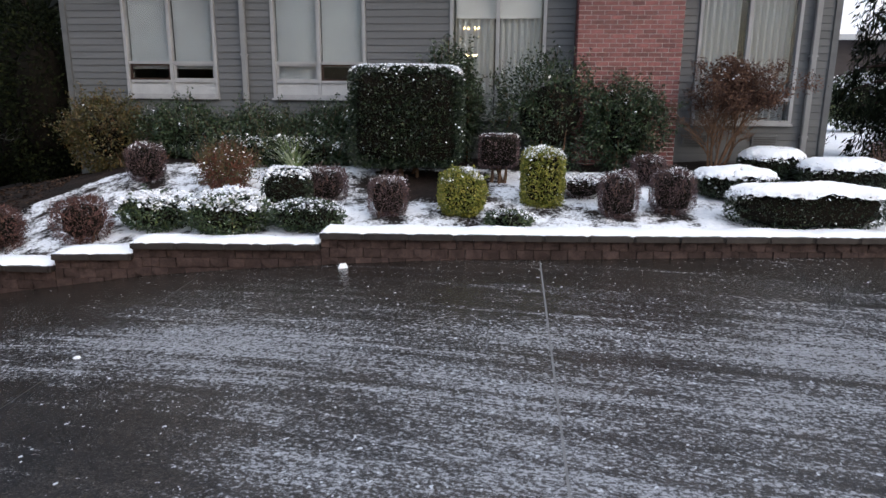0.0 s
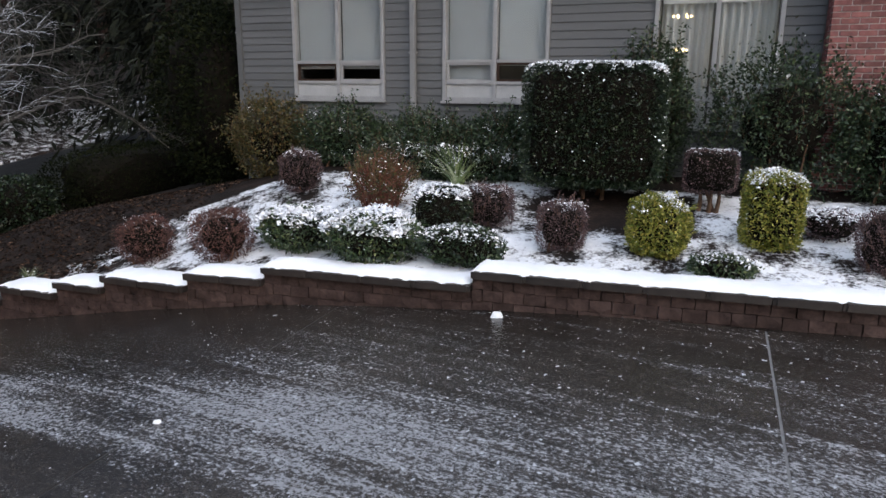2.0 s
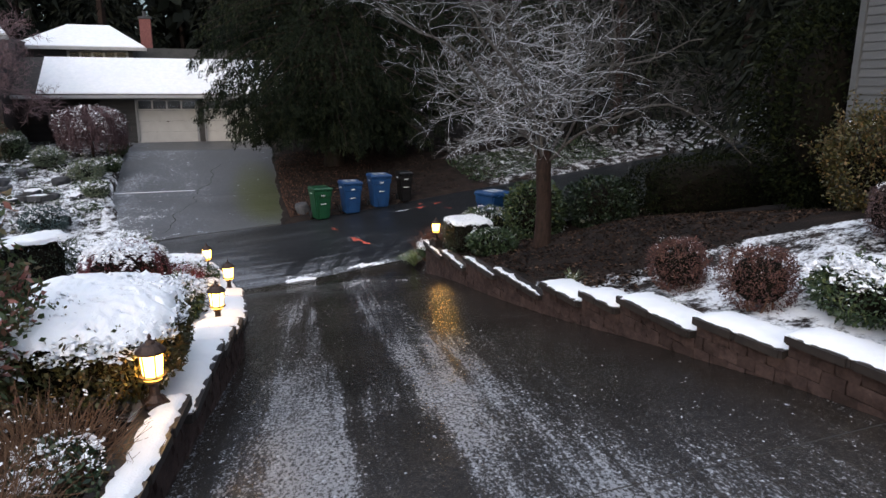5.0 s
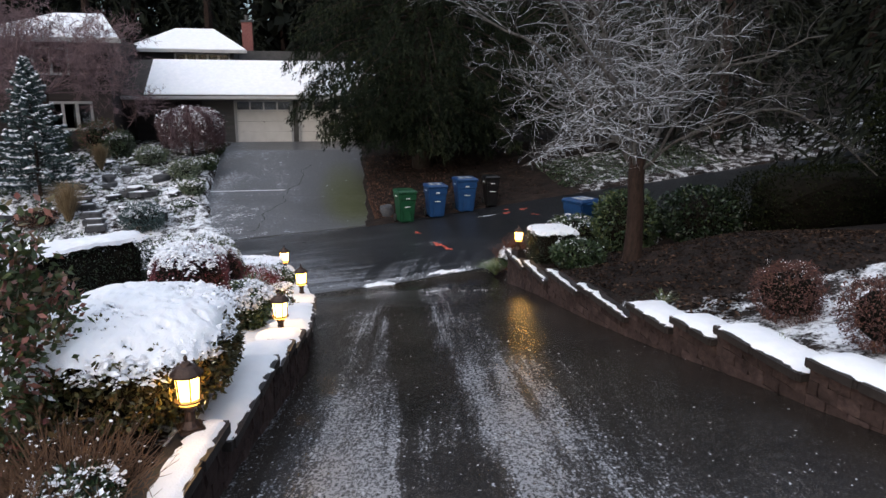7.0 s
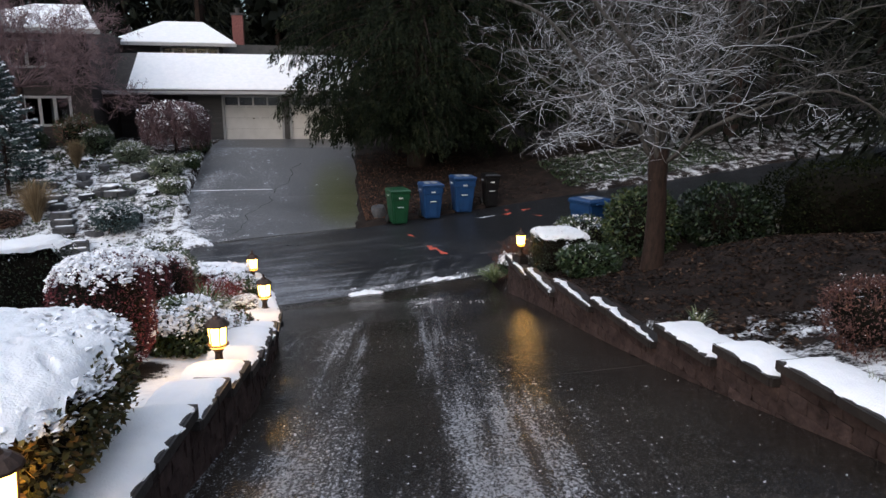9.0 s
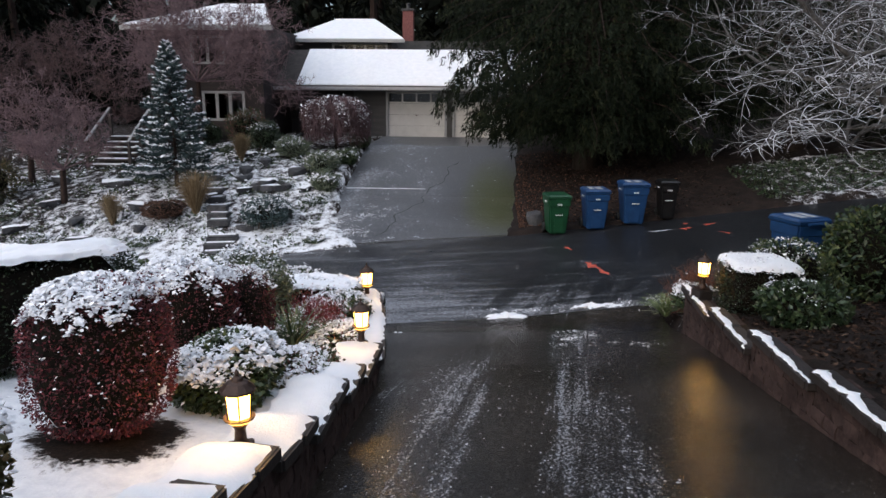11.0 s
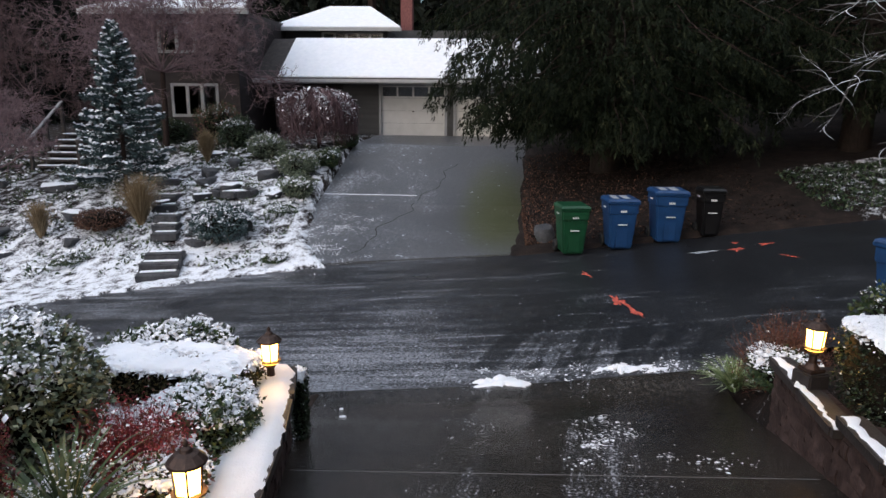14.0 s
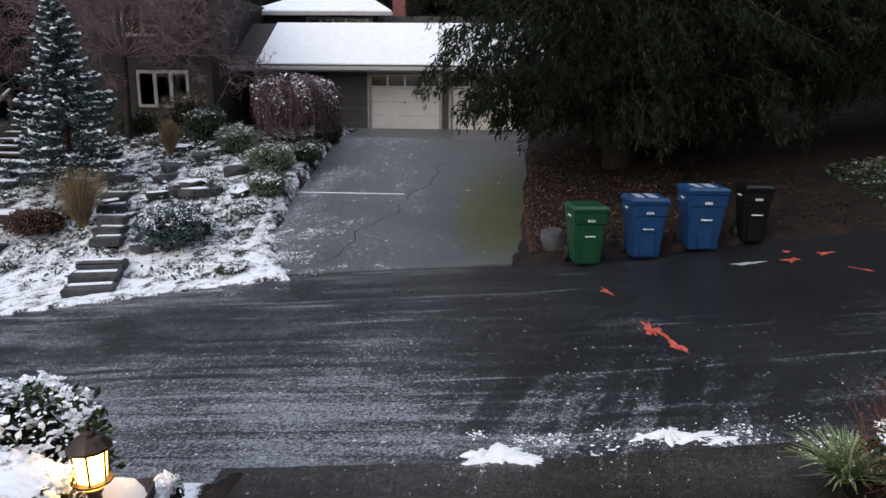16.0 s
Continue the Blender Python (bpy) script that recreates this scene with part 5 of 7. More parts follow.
for n, (y0, y1, lo, hi, lights) in enumerate(((-6.83, -5.17, 0.46, 1.54, 3), (-7.2, -5.9, 2.75, 3.75, 2))):
    w = tagged(new("window_%d" % (n + 5)), "white framed casement window in brown siding", "window", kind="structure")
    fr = bmesh.new()
    for a, b, c, d in ((y0 - 0.07, y0 + 0.03, lo - 0.07, hi + 0.07), (y1 - 0.03, y1 + 0.07, lo - 0.07, hi + 0.07), (y0, y1, lo - 0.07, lo + 0.03), (y0, y1, hi - 0.03, hi + 0.07)):
        box(fr, MX - 0.08, MX + 0.05, a, b, c, d, 0.006)
    for k in range(1, lights):
        yc = y0 + (y1 - y0) * k / lights
        box(fr, MX - 0.06, MX + 0.04, yc - 0.06, yc + 0.06, lo, hi, 0.006)
    part("window_frame", fr, M["panel"], w)
    for k in range(lights):
        a, b = y0 + (y1 - y0) * k / lights, y0 + (y1 - y0) * (k + 1) / lights
        part("pane", boxed(MX - 0.05, MX - 0.04, a, b, lo, hi), M["glass"], w)
slope("roof", MX + 0.7, 4.15, -38.6, 5.6, -9.8, -3.6, 0.14, M["roofing"], far_house, 2.0)
rs = slope("roof_snow", MX + 0.68, 4.17, -38.5, 5.6, -9.7, -3.65, 0.05, M["snow"], far_house, 2.0, "snow on the upper roof")
rs.location.z = 0.05
part("fascia", boxed(MX + 0.62, MX + 0.74, -9.8, -3.6, 3.98, 4.16, bevel=0.01), M["gutter"], far_house)
# upper storey behind the garage, with a band of windows
UX = -39.4
wall_along_y("upper_wall", UX - 0.2, UX, -4.3, 0.3, 2.6, 4.0, [(-2.6, 0.05, 3.35, 3.88)], M["grey_siding_far"], far_house)
part("upper_side", boxed(-44, UX - 0.2, 0.1, 0.3, 2.0, 4.0), M["grey_siding_far"], far_house)
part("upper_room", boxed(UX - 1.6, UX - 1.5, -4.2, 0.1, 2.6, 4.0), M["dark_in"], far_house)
w = tagged(new("window_7"), "band of upper storey windows with white frames", "window", kind="structure")
fr = bmesh.new()
for k in range(6):
    yc = -2.6 + 2.65 * k / 5
    box(fr, UX - 0.05, UX + 0.04, yc - 0.05, yc + 0.05, 3.3, 3.9, 0.005)
for z in (3.3, 3.85):
    box(fr, UX - 0.045, UX + 0.035, -2.6, 0.05, z, z + 0.07, 0.005)
part("window_frame", fr, M["panel"], w)
for k in range(5):
    part("pane", boxed(UX - 0.03, UX - 0.02, -2.6 + 0.53 * k + 0.05, -2.6 + 0.53 * (k + 1) - 0.05, 3.37, 3.85), M["glass"], w)
slope("roof", UX + 0.6, 4.06, -42.5, 5.3, -4.9, 1.0, 0.12, M["roofing"], far_house, 1.9)
rs = slope("roof_snow", UX + 0.58, 4.07, -42.4, 5.3, -4.85, 0.95, 0.05, M["snow"], far_house, 1.9, "snow on the upper roof")
rs.location.z = 0.05
part("fascia", boxed(UX + 0.52, UX + 0.64, -4.9, 1.0, 3.92, 4.07, bevel=0.01), M["panel"], far_house)
ck = thing("chimney", -42.2, 0.85, 3.6, "slim red brick chimney above the snowy roof", "chimney")
part("stack", boxed(-0.28, 0.28, -0.28, 0.28, 0, 2.1, bevel=0.01), M["brick"], ck)
part("crown", boxed(-0.34, 0.34, -0.34, 0.34, 2.1, 2.22, bevel=0.02), M["rock"], ck)
part("flue", lathe(((0.1, 2.22), (0.1, 2.45), (0.13, 2.45), (0.13, 2.5)), 10), M["dark_in"], ck)

# timber stairs with a rail, up to the far house's porch
st = thing("garden_stairs", -28.6, -8.6, -1.15, "dark timber garden stairs with snow-dusted treads and handrail", "stairs", turn=0.0)
for k in range(6):
    tread = part("tread", boxed(-0.3 * k - 0.34, -0.3 * k, -0.7, 0.7, 0.18 * k + 0.10, 0.18 * k + 0.16, bevel=0.008), M["wood_step"], st)
    part("riser", boxed(-0.3 * k - 0.32, -0.3 * k - 0.28, -0.7, 0.7, 0.18 * k - 0.03, 0.18 * k + 0.10), M["wood_step"], st)
    part("tread_snow", boxed(-0.3 * k - 0.33, -0.3 * k - 0.0, -0.66, 0.66, 0.18 * k + 0.16, 0.18 * k + 0.185, bevel=0.01), M["snow"], tread)
for y in (-0.78, 0.78):
    for k in (0, 3, 6):
        part("post", boxed(-0.3 * k - 0.05, -0.3 * k + 0.05, y - 0.05, y + 0.05, 0.18 * k - 0.2, 0.18 * k + 1.0, bevel=0.008), M["wood_step"], st)
    bm = bmesh.new()
    bmesh.ops.create_cube(bm, size=1.0, matrix=Matrix.Translation((-0.9, y, 1.55)) @ Matrix.Rotation(math.atan2(0.18, 0.3), 4, "Y") @ Matrix.Diagonal((2.2, 0.09, 0.05, 1)))
    part("handrail", bm, M["trim"], st)

# ---- the house bed: clipped shrubs and snowy mounds ----
def bed(x, y):
    return float(ground_z(x, y))


def stems_bush(name, x, y, z, w, h, n, material, label, thick=0.008, fan=0.5, snow=0, leaf=None, seed=0, category="shrub", side=1, size=0.04):
    """a bush of bare stems fanning from the ground"""
    t = thing(name, x, y, z, label, category)
    r = np.random.default_rng(seed)
    lines = []
    for _ in range(n):
        a, k = r.uniform(0, 6.28), r.uniform(0, 1) ** 0.6
        base = np.array((math.cos(a) * w * 0.16 * k, math.sin(a) * w * 0.16 * k, -0.04))
        d = np.array((math.cos(a) * fan * k, math.sin(a) * fan * k, 1.0))
        pts, rad = limb(base, d, h * r.uniform(0.5, 1.08) * (1.08 - 0.3 * k), thick * r.uniform(0.6, 1.2), 6, 0.08)
        lines.append((pts, rad))
        for _ in range(side):
            i = r.integers(2, 5)
            lines.append(limb(pts[i], pts[i] - pts[i - 1] + r.normal(0, 0.06, 3), h * r.uniform(0.2, 0.4), thick * 0.55, 4, 0.1))
    v, f = tubes(lines, 4)
    tagged(part("stem_mass", mesh_np("stem_mass", v, f, M[material]), None, t), kind="stuff")
    ends = np.array([p[r.integers(3, len(p))] for p, _ in lines])
    if leaf:
        k = int(6 * 0.04 / size)
        many = np.repeat(ends, k, 0) + r.normal(0, 0.035, (len(ends) * k, 3))
        v, f = leaf_quads(many, np.tile((0, 0, 0.3), (len(many), 1)), size, size / 2, 1.0)
        tagged(part("foliage", mesh_np("foliage", v, f, M[leaf]), None, t), kind="stuff")
    if snow:
        v, f = flake_quads(ends[: int(len(ends) * snow)], 0.009)
        tagged(part("snow_cover", mesh_np("snow", v, f, M["flake"], True), None, t, "small clots of snow"), kind="stuff")
    return t


DOM = "rounded clipped purple-brown barberry dusted with snow"
for j, (x, y, w, h, lab) in enumerate(((-5.58, 10.0, 0.55, 0.56, DOM), (-2.62, 9.4, 0.62, 0.46, DOM), (-1.62, 8.9, 0.5, 0.52, DOM), (1.38, 8.98, 0.5, 0.6, DOM),
                                      (1.99, 10.3, 0.48, 0.42, DOM), (2.12, 9.25, 0.56, 0.58, DOM))):
    shrub("barberry", x, y, bed(x, y) - 0.02, w, w * 0.95, h, "barberry", lab, n=7000, size=0.02, power=3.6, rag=0.13, snow=0.3, lump=0.013, group="clipped barberries in the house bed", seed=10 + j, whips=110, sprig=0.13)
for j, (x, y, w, h) in enumerate(((-5.5, 8.2, 0.64, 0.6), (-6.75, 8.25, 0.66, 0.6))):
    shrub("barberry", x, y, bed(x, y) - 0.03, w, w, h, "rust_barberry", "loose twiggy rusty-brown barberry with a little snow", n=5200, size=0.026, power=2.5, rag=0.2, snow=0.14, lump=0.012, group="clipped barberries in the house bed", seed=20 + j, whips=90, sprig=0.1)
shrub("barberry", -0.2, 10.2, bed(-0.2, 10.2) - 0.02, 0.6, 0.5, 0.72, "barberry", "boxy clipped purple barberry on bare legs under the hedge", n=3000, size=0.026, power=6, rag=0.05, snow=0.4, lump=0.014, legs=0.22, group="clipped barberries in the house bed", seed=31)
for x, y, w, h, s in ((-0.64, 8.92, 0.6, 0.62, 0.3), (0.42, 9.35, 0.56, 0.76, 0.75)):
    shrub("golden_shrub", x, y, bed(x, y) - 0.03, w, w * 0.9, h, "yellow", "clipped golden-green evergreen shrub dusted with snow" if s < 0.5 else "boxy golden-green evergreen with a snowy top", n=9000, size=0.036, power=2.8 if s < 0.5 else 4.5, rag=0.13, snow=s, lump=0.022, group="golden evergreens", seed=int(40 + 10 * s), whips=70, sprig=0.14)
stems_bush("dogwood_bush", -4.13, 9.6, bed(-4.13, 9.6), 1.3, 0.86, 150, "bark_red", "upright bush of reddish-brown bare stems", 0.008, 0.36, 0.35, "olive", 5, "shrub", 3)
# the tall clipped hedge on legs
shrub("clipped_hedge", -1.57, 10.3, bed(-1.57, 10.3), 1.68, 0.85, 1.64, "hedge", "tall block-clipped dark green hedge with snowy top", "hedge", n=24000, size=0.042, power=9, rag=0.025, snow=0.75, lump=0.024, legs=0.17, seed=51)
# white-topped mounds
for j, (x, y, w, d, h, p) in enumerate(((3.1, 9.95, 1.12, 0.85, 0.42, 3.0), (3.9, 10.85, 0.98, 0.85, 0.46, 2.4), (4.75, 10.4, 1.3, 0.95, 0.46, 2.6), (3.68, 8.9, 1.95, 0.75, 0.54, 3.4))):
    shrub("mounded_hedge", x, y, bed(x, y) - 0.03, w, d, h, "hedge", "low dark green mounded hedge under thick snow", "hedge", n=5000, size=0.034, power=p, rag=0.03, snow=0.9, lump=0.024, crust=0.035, group="snow-capped mounds", seed=60 + j)
# loose snowy evergreens by the wall
for j, (x, y, w, h, s) in enumerate(((-4.65, 8.55, 0.98, 0.5, 0.85), (-3.62, 8.35, 1.1, 0.55, 1.05))):
    shrub("euonymus", x, y, bed(x, y) - 0.05, w, w * 0.8, h, "rhodo", "low spreading evergreen with variegated leaves heaped with snow", n=3600, size=0.05, power=2.3, rag=0.16, snow=s, lump=0.04, whips=30, sprig=0.12, group="low evergreens by the wall", seed=70 + j)
shrub("holly_shrub", -3.0, 8.9, bed(-3.0, 8.9) - 0.03, 0.66, 0.6, 0.66, "hedge", "dark rounded evergreen with a white snow top", n=3200, size=0.036, power=3.2, rag=0.05, snow=0.9, lump=0.028, seed=73)
shrub("low_evergreen", -2.55, 8.35, bed(-2.55, 8.35) - 0.03, 0.95, 0.62, 0.42, "laurel", "low spreading dark evergreen with snow on its leaves", n=3000, size=0.045, power=2.3, rag=0.12, snow=0.5, lump=0.024, seed=74)
shrub("low_evergreen", -0.02, 8.5, bed(-0.02, 8.5) - 0.05, 0.62, 0.4, 0.24, "rhodo", "small low evergreen half buried in snow", n=900, size=0.05, power=2.2, rag=0.2, snow=0.5, lump=0.024, seed=75)
shrub("heather_clump", 1.0, 9.7, bed(1.0, 9.7) - 0.04, 0.6, 0.5, 0.34, "barberry", "low brown clump almost covered with snow", n=1200, size=0.03, power=2.2, rag=0.15, snow=0.85, lump=0.024, seed=76)


def blades(name, x, y, z, n, h, spread, material, label, width=0.018, snow=0.0, seed=0, category="grass clump", stiff=0.6):
    """arching blades from one crown"""
    t = thing(name, x, y, z, label, category)
    r = np.random.default_rng(seed)
    vs, fs, tips = [], [], []
    for j in range(n):
        a, k = r.uniform(0, 6.28), r.uniform(0.1, 1)
        out = np.array((math.cos(a), math.sin(a), 0)) * spread * k
        side = np.array((-math.sin(a), math.cos(a), 0)) * width * r.uniform(0.6, 1.2) / 2
        hh = h * r.uniform(0.6, 1.1)
        for s in range(5):
            u = s / 4
            p = out * (u ** 1.4) + np.array((0, 0, hh * (u - (1 - stiff) * u ** 3 * k) - 0.03)) + r.normal(0, 0.006, 3) + out * 0.08
            wv = side * (1 - 0.85 * u)
            vs += [p - wv, p + wv]
        tips.append(p)
        b = j * 10
        fs += [(b + 2 * s, b + 2 * s + 1, b + 2 * s + 3, b + 2 * s + 2) for s in range(4)]
    tagged(part("blade_mass", mesh_np("blade_mass", np.array(vs), np.array(fs), M[material]), None, t), kind="stuff")
    if snow:
        v, f = flake_quads(np.repeat(np.array(tips)[: int(n * snow)], 7, 0) * np.array((0.75, 0.75, 0.9)) * r.uniform(0.6, 1.05, (7 * int(n * snow), 1)) + r.normal(0, 0.012, (7 * int(n * snow), 3)), 0.007)
        tagged(part("snow_cover", mesh_np("snow", v, f, M["flake"], True), None, t, "clots of snow among the blades"), kind="stuff")
    return t


blades("iris_clump", -3.4, 10.5, bed(-3.4, 10.5), 120, 0.7, 0.66, "sedge", "strappy pale green clump with snow at its crown", 0.045, 0.5, 1)
blades("iris_clump", -8.4, 7.85, bed(-8.4, 7.85), 40, 0.26, 0.3, "blade", "small green strappy clump in dark mulch", 0.02, 0.1, 2)
blades("iris_clump", -6.1, 7.72, bed(-6.1, 7.72), 26, 0.2, 0.16, "blade", "small green tuft behind the wall", 0.012, 0.0, 3)

# foundation planting in front of the siding
for j, (x, y, w, d, h, leaf, s, lab) in enumerate((
        (-6.9, 11.15, 1.5, 0.8, 1.25, "olive", 0.02, "loose olive and rust coloured bush against the siding"),
        (-5.55, 11.2, 1.5, 0.8, 0.85, "laurel", 0.10, "loose dark evergreen foundation bush with sprigs"),
        (-4.2, 11.2, 1.5, 0.8, 0.78, "laurel", 0.12, "loose dark evergreen foundation bush with sprigs"),
        (-2.9, 11.2, 1.4, 0.8, 0.85, "laurel", 0.10, "loose dark evergreen foundation bush with sprigs"),
        (-3.7, 10.75, 2.9, 0.6, 0.5, "laurel", 0.42, "low sprawling dark evergreen with snow along its branches"),
        (-1.0, 11.25, 1.1, 0.6, 1.75, "laurel", 0.03, "tall loose evergreen behind the clipped hedge"),
        (0.55, 11.0, 1.7, 1.1, 1.72, "laurel", 0.10, "big loose glossy evergreen beside the chimney"),
        (1.75, 10.95, 1.1, 0.8, 1.35, "laurel", 0.09, "loose glossy evergreen in front of the brick"))):
    shrub("evergreen_bush", x, y, bed(x, y) - 0.05, w, d, h, leaf, lab, n=6500, size=0.055, power=1.9, rag=0.38, snow=s, lump=0.03, seed=80 + j, whips=150)
# the twiggy shrub before the fourth window
stems_bush("dry_bush", 5.4, 10.6, bed(5.4, 10.6), 0.7, 0.7, 60, "bark_brown", "thin dry brown stems beside the mounds", 0.006, 0.4, 0.0, "barberry", 9)


# ---- trees ----
def twiggy_tree(name, x, y, z, trunk_h, trunk_r, limbs, reach, label, twig, kids, seed=0):
    """a bare ornamental tree with a dense crown of fine twigs"""
    global rng
    hold, rng = rng, np.random.default_rng(seed)
    t = thing(name, x, y, z, label, "tree")
    pts, rad = limb((0, 0, -0.15), (0, 0, 1), trunk_h + 0.15, trunk_r, 6, 0.03, 0, 0.78)
    rad[0] *= 1.35
    v, f = tubes([(pts, rad)], 12)
    part("trunk", mesh_np("trunk", v, f, M["bark_trunk"], True), None, t)
    out = [[] for _ in range(4)]
    for j in range(limbs):
        a = 6.283 * (j + rng.uniform(-0.3, 0.3)) / limbs
        s = rng.uniform(0.15, 0.97)
        grow(pts[-1], (math.cos(a) * math.sqrt(1 - s * s), math.sin(a) * math.sqrt(1 - s * s), s), reach * rng.uniform(0.75, 1.1), trunk_r * 0.24 * rng.uniform(0.6, 1.1), 4, kids, (46, 50, 50), (0.52, 0.5, 0.55), 0.2, (0.02, 0.03, 0.02, 0.0), out, 0, 0.9, 0.0085)
    for lvl, name2, sides in ((0, "limb_crown", 7), (1, "branch_crown", 5), (2, "twig_crown", 3), (3, "twig_tip_crown", 3)):
        v, f = tubes(out[lvl], sides)
        tagged(part(name2, mesh_np(name2, v, f, M[twig], sides > 4), None, t), kind="stuff")
    rng = hold
    return t


def bough(r, start, way, length, radius, level, spec, out, keep, floor, finest):
    """a sinuous bough with side shoots left and right; out collects them by level"""
    steps, bend, sag, kids, ratio, angle = spec[level]
    p, d, turn = np.array(start, float), np.array(way, float), np.zeros(3)
    d /= np.linalg.norm(d)
    pts = [p]
    for k in range(steps):
        turn = 0.55 * turn + r.normal(0, bend, 3)
        d = d + turn + np.array((0, 0, sag + ((0.42, 0.3, 0.22, 0.0)[level] if p[2] < floor else 0)))
        d /= np.linalg.norm(d)
        p = p + d * length / steps
        pts.append(p)
    pts = np.array(pts)
    rad = radius * (1 - 0.7 * np.linspace(0, 1, steps + 1))
    if not keep(pts):
        return
    out[level].append((pts, rad))
    if level + 1 == len(spec):
        return
    for j in range(kids):
        t = 0.16 + 0.84 * (j + r.uniform()) / kids
        i = min(int(t * steps), steps - 1)
        at = pts[i] + (pts[i + 1] - pts[i]) * (t * steps - i)
        d = (pts[i + 1] - pts[i]) / np.linalg.norm(pts[i + 1] - pts[i])
        side = np.cross(d, (0, 0, 1.0)) * (1 if j % 2 else -1) + r.normal(0, 0.3, 3) + np.array((0, 0, 0.18))
        side /= np.linalg.norm(side)
        a = radians(angle * r.uniform(0.55, 1.25))
        bough(r, at, d * math.cos(a) + side * math.sin(a), length * ratio * r.uniform(0.6, 1.2) * (1.25 - 0.65 * t), max(rad[i] * 0.48, finest), level + 1, spec, out, keep, floor, finest)


def clear_of_path(p):
    """no twig hangs over the drive, and twigs are thinned to dim the shaded side"""
    if len(p) == 5 and p[0, 1] > 9.4 and math.sin(91 * p[0, 0] + 57 * p[0, 1]) > -0.3:
        return False
    return p[:, 2].min() > TREE[2] + 0.9 and not ((p[:, 1] < 5.9) & (p[:, 2] < 2.5)).any() and p[:, 0].min() > -14.8 + 0.4 * math.sin(9 * p[0, 1]) and p[:, 1].max() < 13.2 + 0.5 * math.sin(7 * p[0, 0])


# the spreading tree between the drive and the street
TREE = np.array((-11.25, 8.9, bed(-11.25, 8.9)))
t = thing("bare_tree", *TREE, "spreading bare deciduous tree with snow-lined grey branches and dark trunk", "tree")
r = np.random.default_rng(4)
trunk = np.array((0.1, -0.08, 1.0))[None] * np.linspace(-0.15, 1.72, 8)[:, None] + r.normal(0, 0.012, (8, 3))
v, f = tubes([(trunk, np.array((0.2, 0.155, 0.142, 0.135, 0.13, 0.128, 0.13, 0.125)))], 12)
part("trunk", mesh_np("trunk", v, f, M["bark_trunk"], True), None, t)
out = [[], [], [], []]
SPEC = ((14, 0.125, -0.035, 9, 0.46, 62), (10, 0.14, -0.025, 8, 0.50, 58), (7, 0.16, -0.02, 9, 0.46, 55), (4, 0.2, -0.02, 0, 0, 0))
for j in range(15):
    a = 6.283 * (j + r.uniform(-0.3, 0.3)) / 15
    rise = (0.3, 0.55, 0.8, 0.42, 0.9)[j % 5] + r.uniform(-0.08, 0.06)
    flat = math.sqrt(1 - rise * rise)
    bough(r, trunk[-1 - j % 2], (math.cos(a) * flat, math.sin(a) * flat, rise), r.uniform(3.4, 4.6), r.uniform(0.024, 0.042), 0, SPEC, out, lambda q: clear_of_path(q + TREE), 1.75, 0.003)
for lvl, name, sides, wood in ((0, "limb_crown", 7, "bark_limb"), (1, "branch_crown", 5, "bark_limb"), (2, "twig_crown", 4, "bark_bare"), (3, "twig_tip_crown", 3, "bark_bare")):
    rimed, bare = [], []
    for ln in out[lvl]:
        # towards the house: less rime, and the shaded side's dimness put into darker bark
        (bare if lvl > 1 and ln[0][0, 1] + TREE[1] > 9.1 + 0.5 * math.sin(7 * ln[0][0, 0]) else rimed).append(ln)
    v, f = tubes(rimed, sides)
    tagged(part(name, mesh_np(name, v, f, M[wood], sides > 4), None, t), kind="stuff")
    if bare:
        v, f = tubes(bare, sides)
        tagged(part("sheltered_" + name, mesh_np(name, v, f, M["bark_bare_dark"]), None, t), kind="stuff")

# the gnarled shrub before the fourth window
t = thing("hydrangea", 3.05, 11.0, bed(3.05, 11.0), "gnarled spreading shrub with rusty dry leaf clusters along its top", "shrub")
r = np.random.default_rng(31)
out = [[], [], [], []]
GNARL = ((9, 0.10, 0.0, 8, 0.55, 46), (7, 0.12, 0.02, 8, 0.5, 48), (5, 0.14, 0.03, 6, 0.45, 48), (3, 0.15, 0.02, 0, 0, 0))


def crown_box(p):
    """the shrub is kept flat-topped and shallow"""
    return p[:, 2].max() < 1.68 and p[:, 2].min() > -0.2 and np.abs(p[:, 1]).max() < 0.55 and p[:, 0].min() > -0.78 and p[:, 0].max() < 1.55


for j, (dx, up, ln) in enumerate(((-0.55, 1.0, 1.35), (-0.3, 1.0, 1.45), (-0.05, 1.0, 1.4), (0.25, 1.0, 1.45), (0.5, 0.9, 1.6), (0.8, 0.75, 1.75), (1.0, 0.62, 1.75), (1.15, 0.42, 1.6), (0.1, 1.0, 1.3))):
    bough(r, (r.uniform(-0.07, 0.07), r.uniform(-0.05, 0.05), -0.06), (dx, r.normal(0, 0.15), up), ln, r.uniform(0.018, 0.03), 0, GNARL, out, crown_box, 0.25, 0.0035)
v, f = tubes([ln for lv in out for ln in lv], 4)
tagged(part("stem_mass", mesh_np("stem_mass", v, f, M["bark_brown"]), None, t), kind="stuff")
heads = np.array([ln[0][-1] for ln in out[3] if ln[0][-1, 2] > 0.95 - 0.25 * (ln[0][-1, 0] > 1.0)])
at = np.repeat(heads, 14, 0) + r.normal(0, 0.045, (len(heads) * 14, 3))
v, f = leaf_quads(at, np.tile((0, 0, -0.1), (len(at), 1)), 0.036, 0.02, 1.0)
tagged(part("dry_foliage", mesh_np("dry_foliage", v, f, M["litter"]), None, t), kind="stuff")
v, f = flake_quads(heads[heads[:, 2] > 1.35][::3] + np.array((0, 0, 0.02)), 0.016)
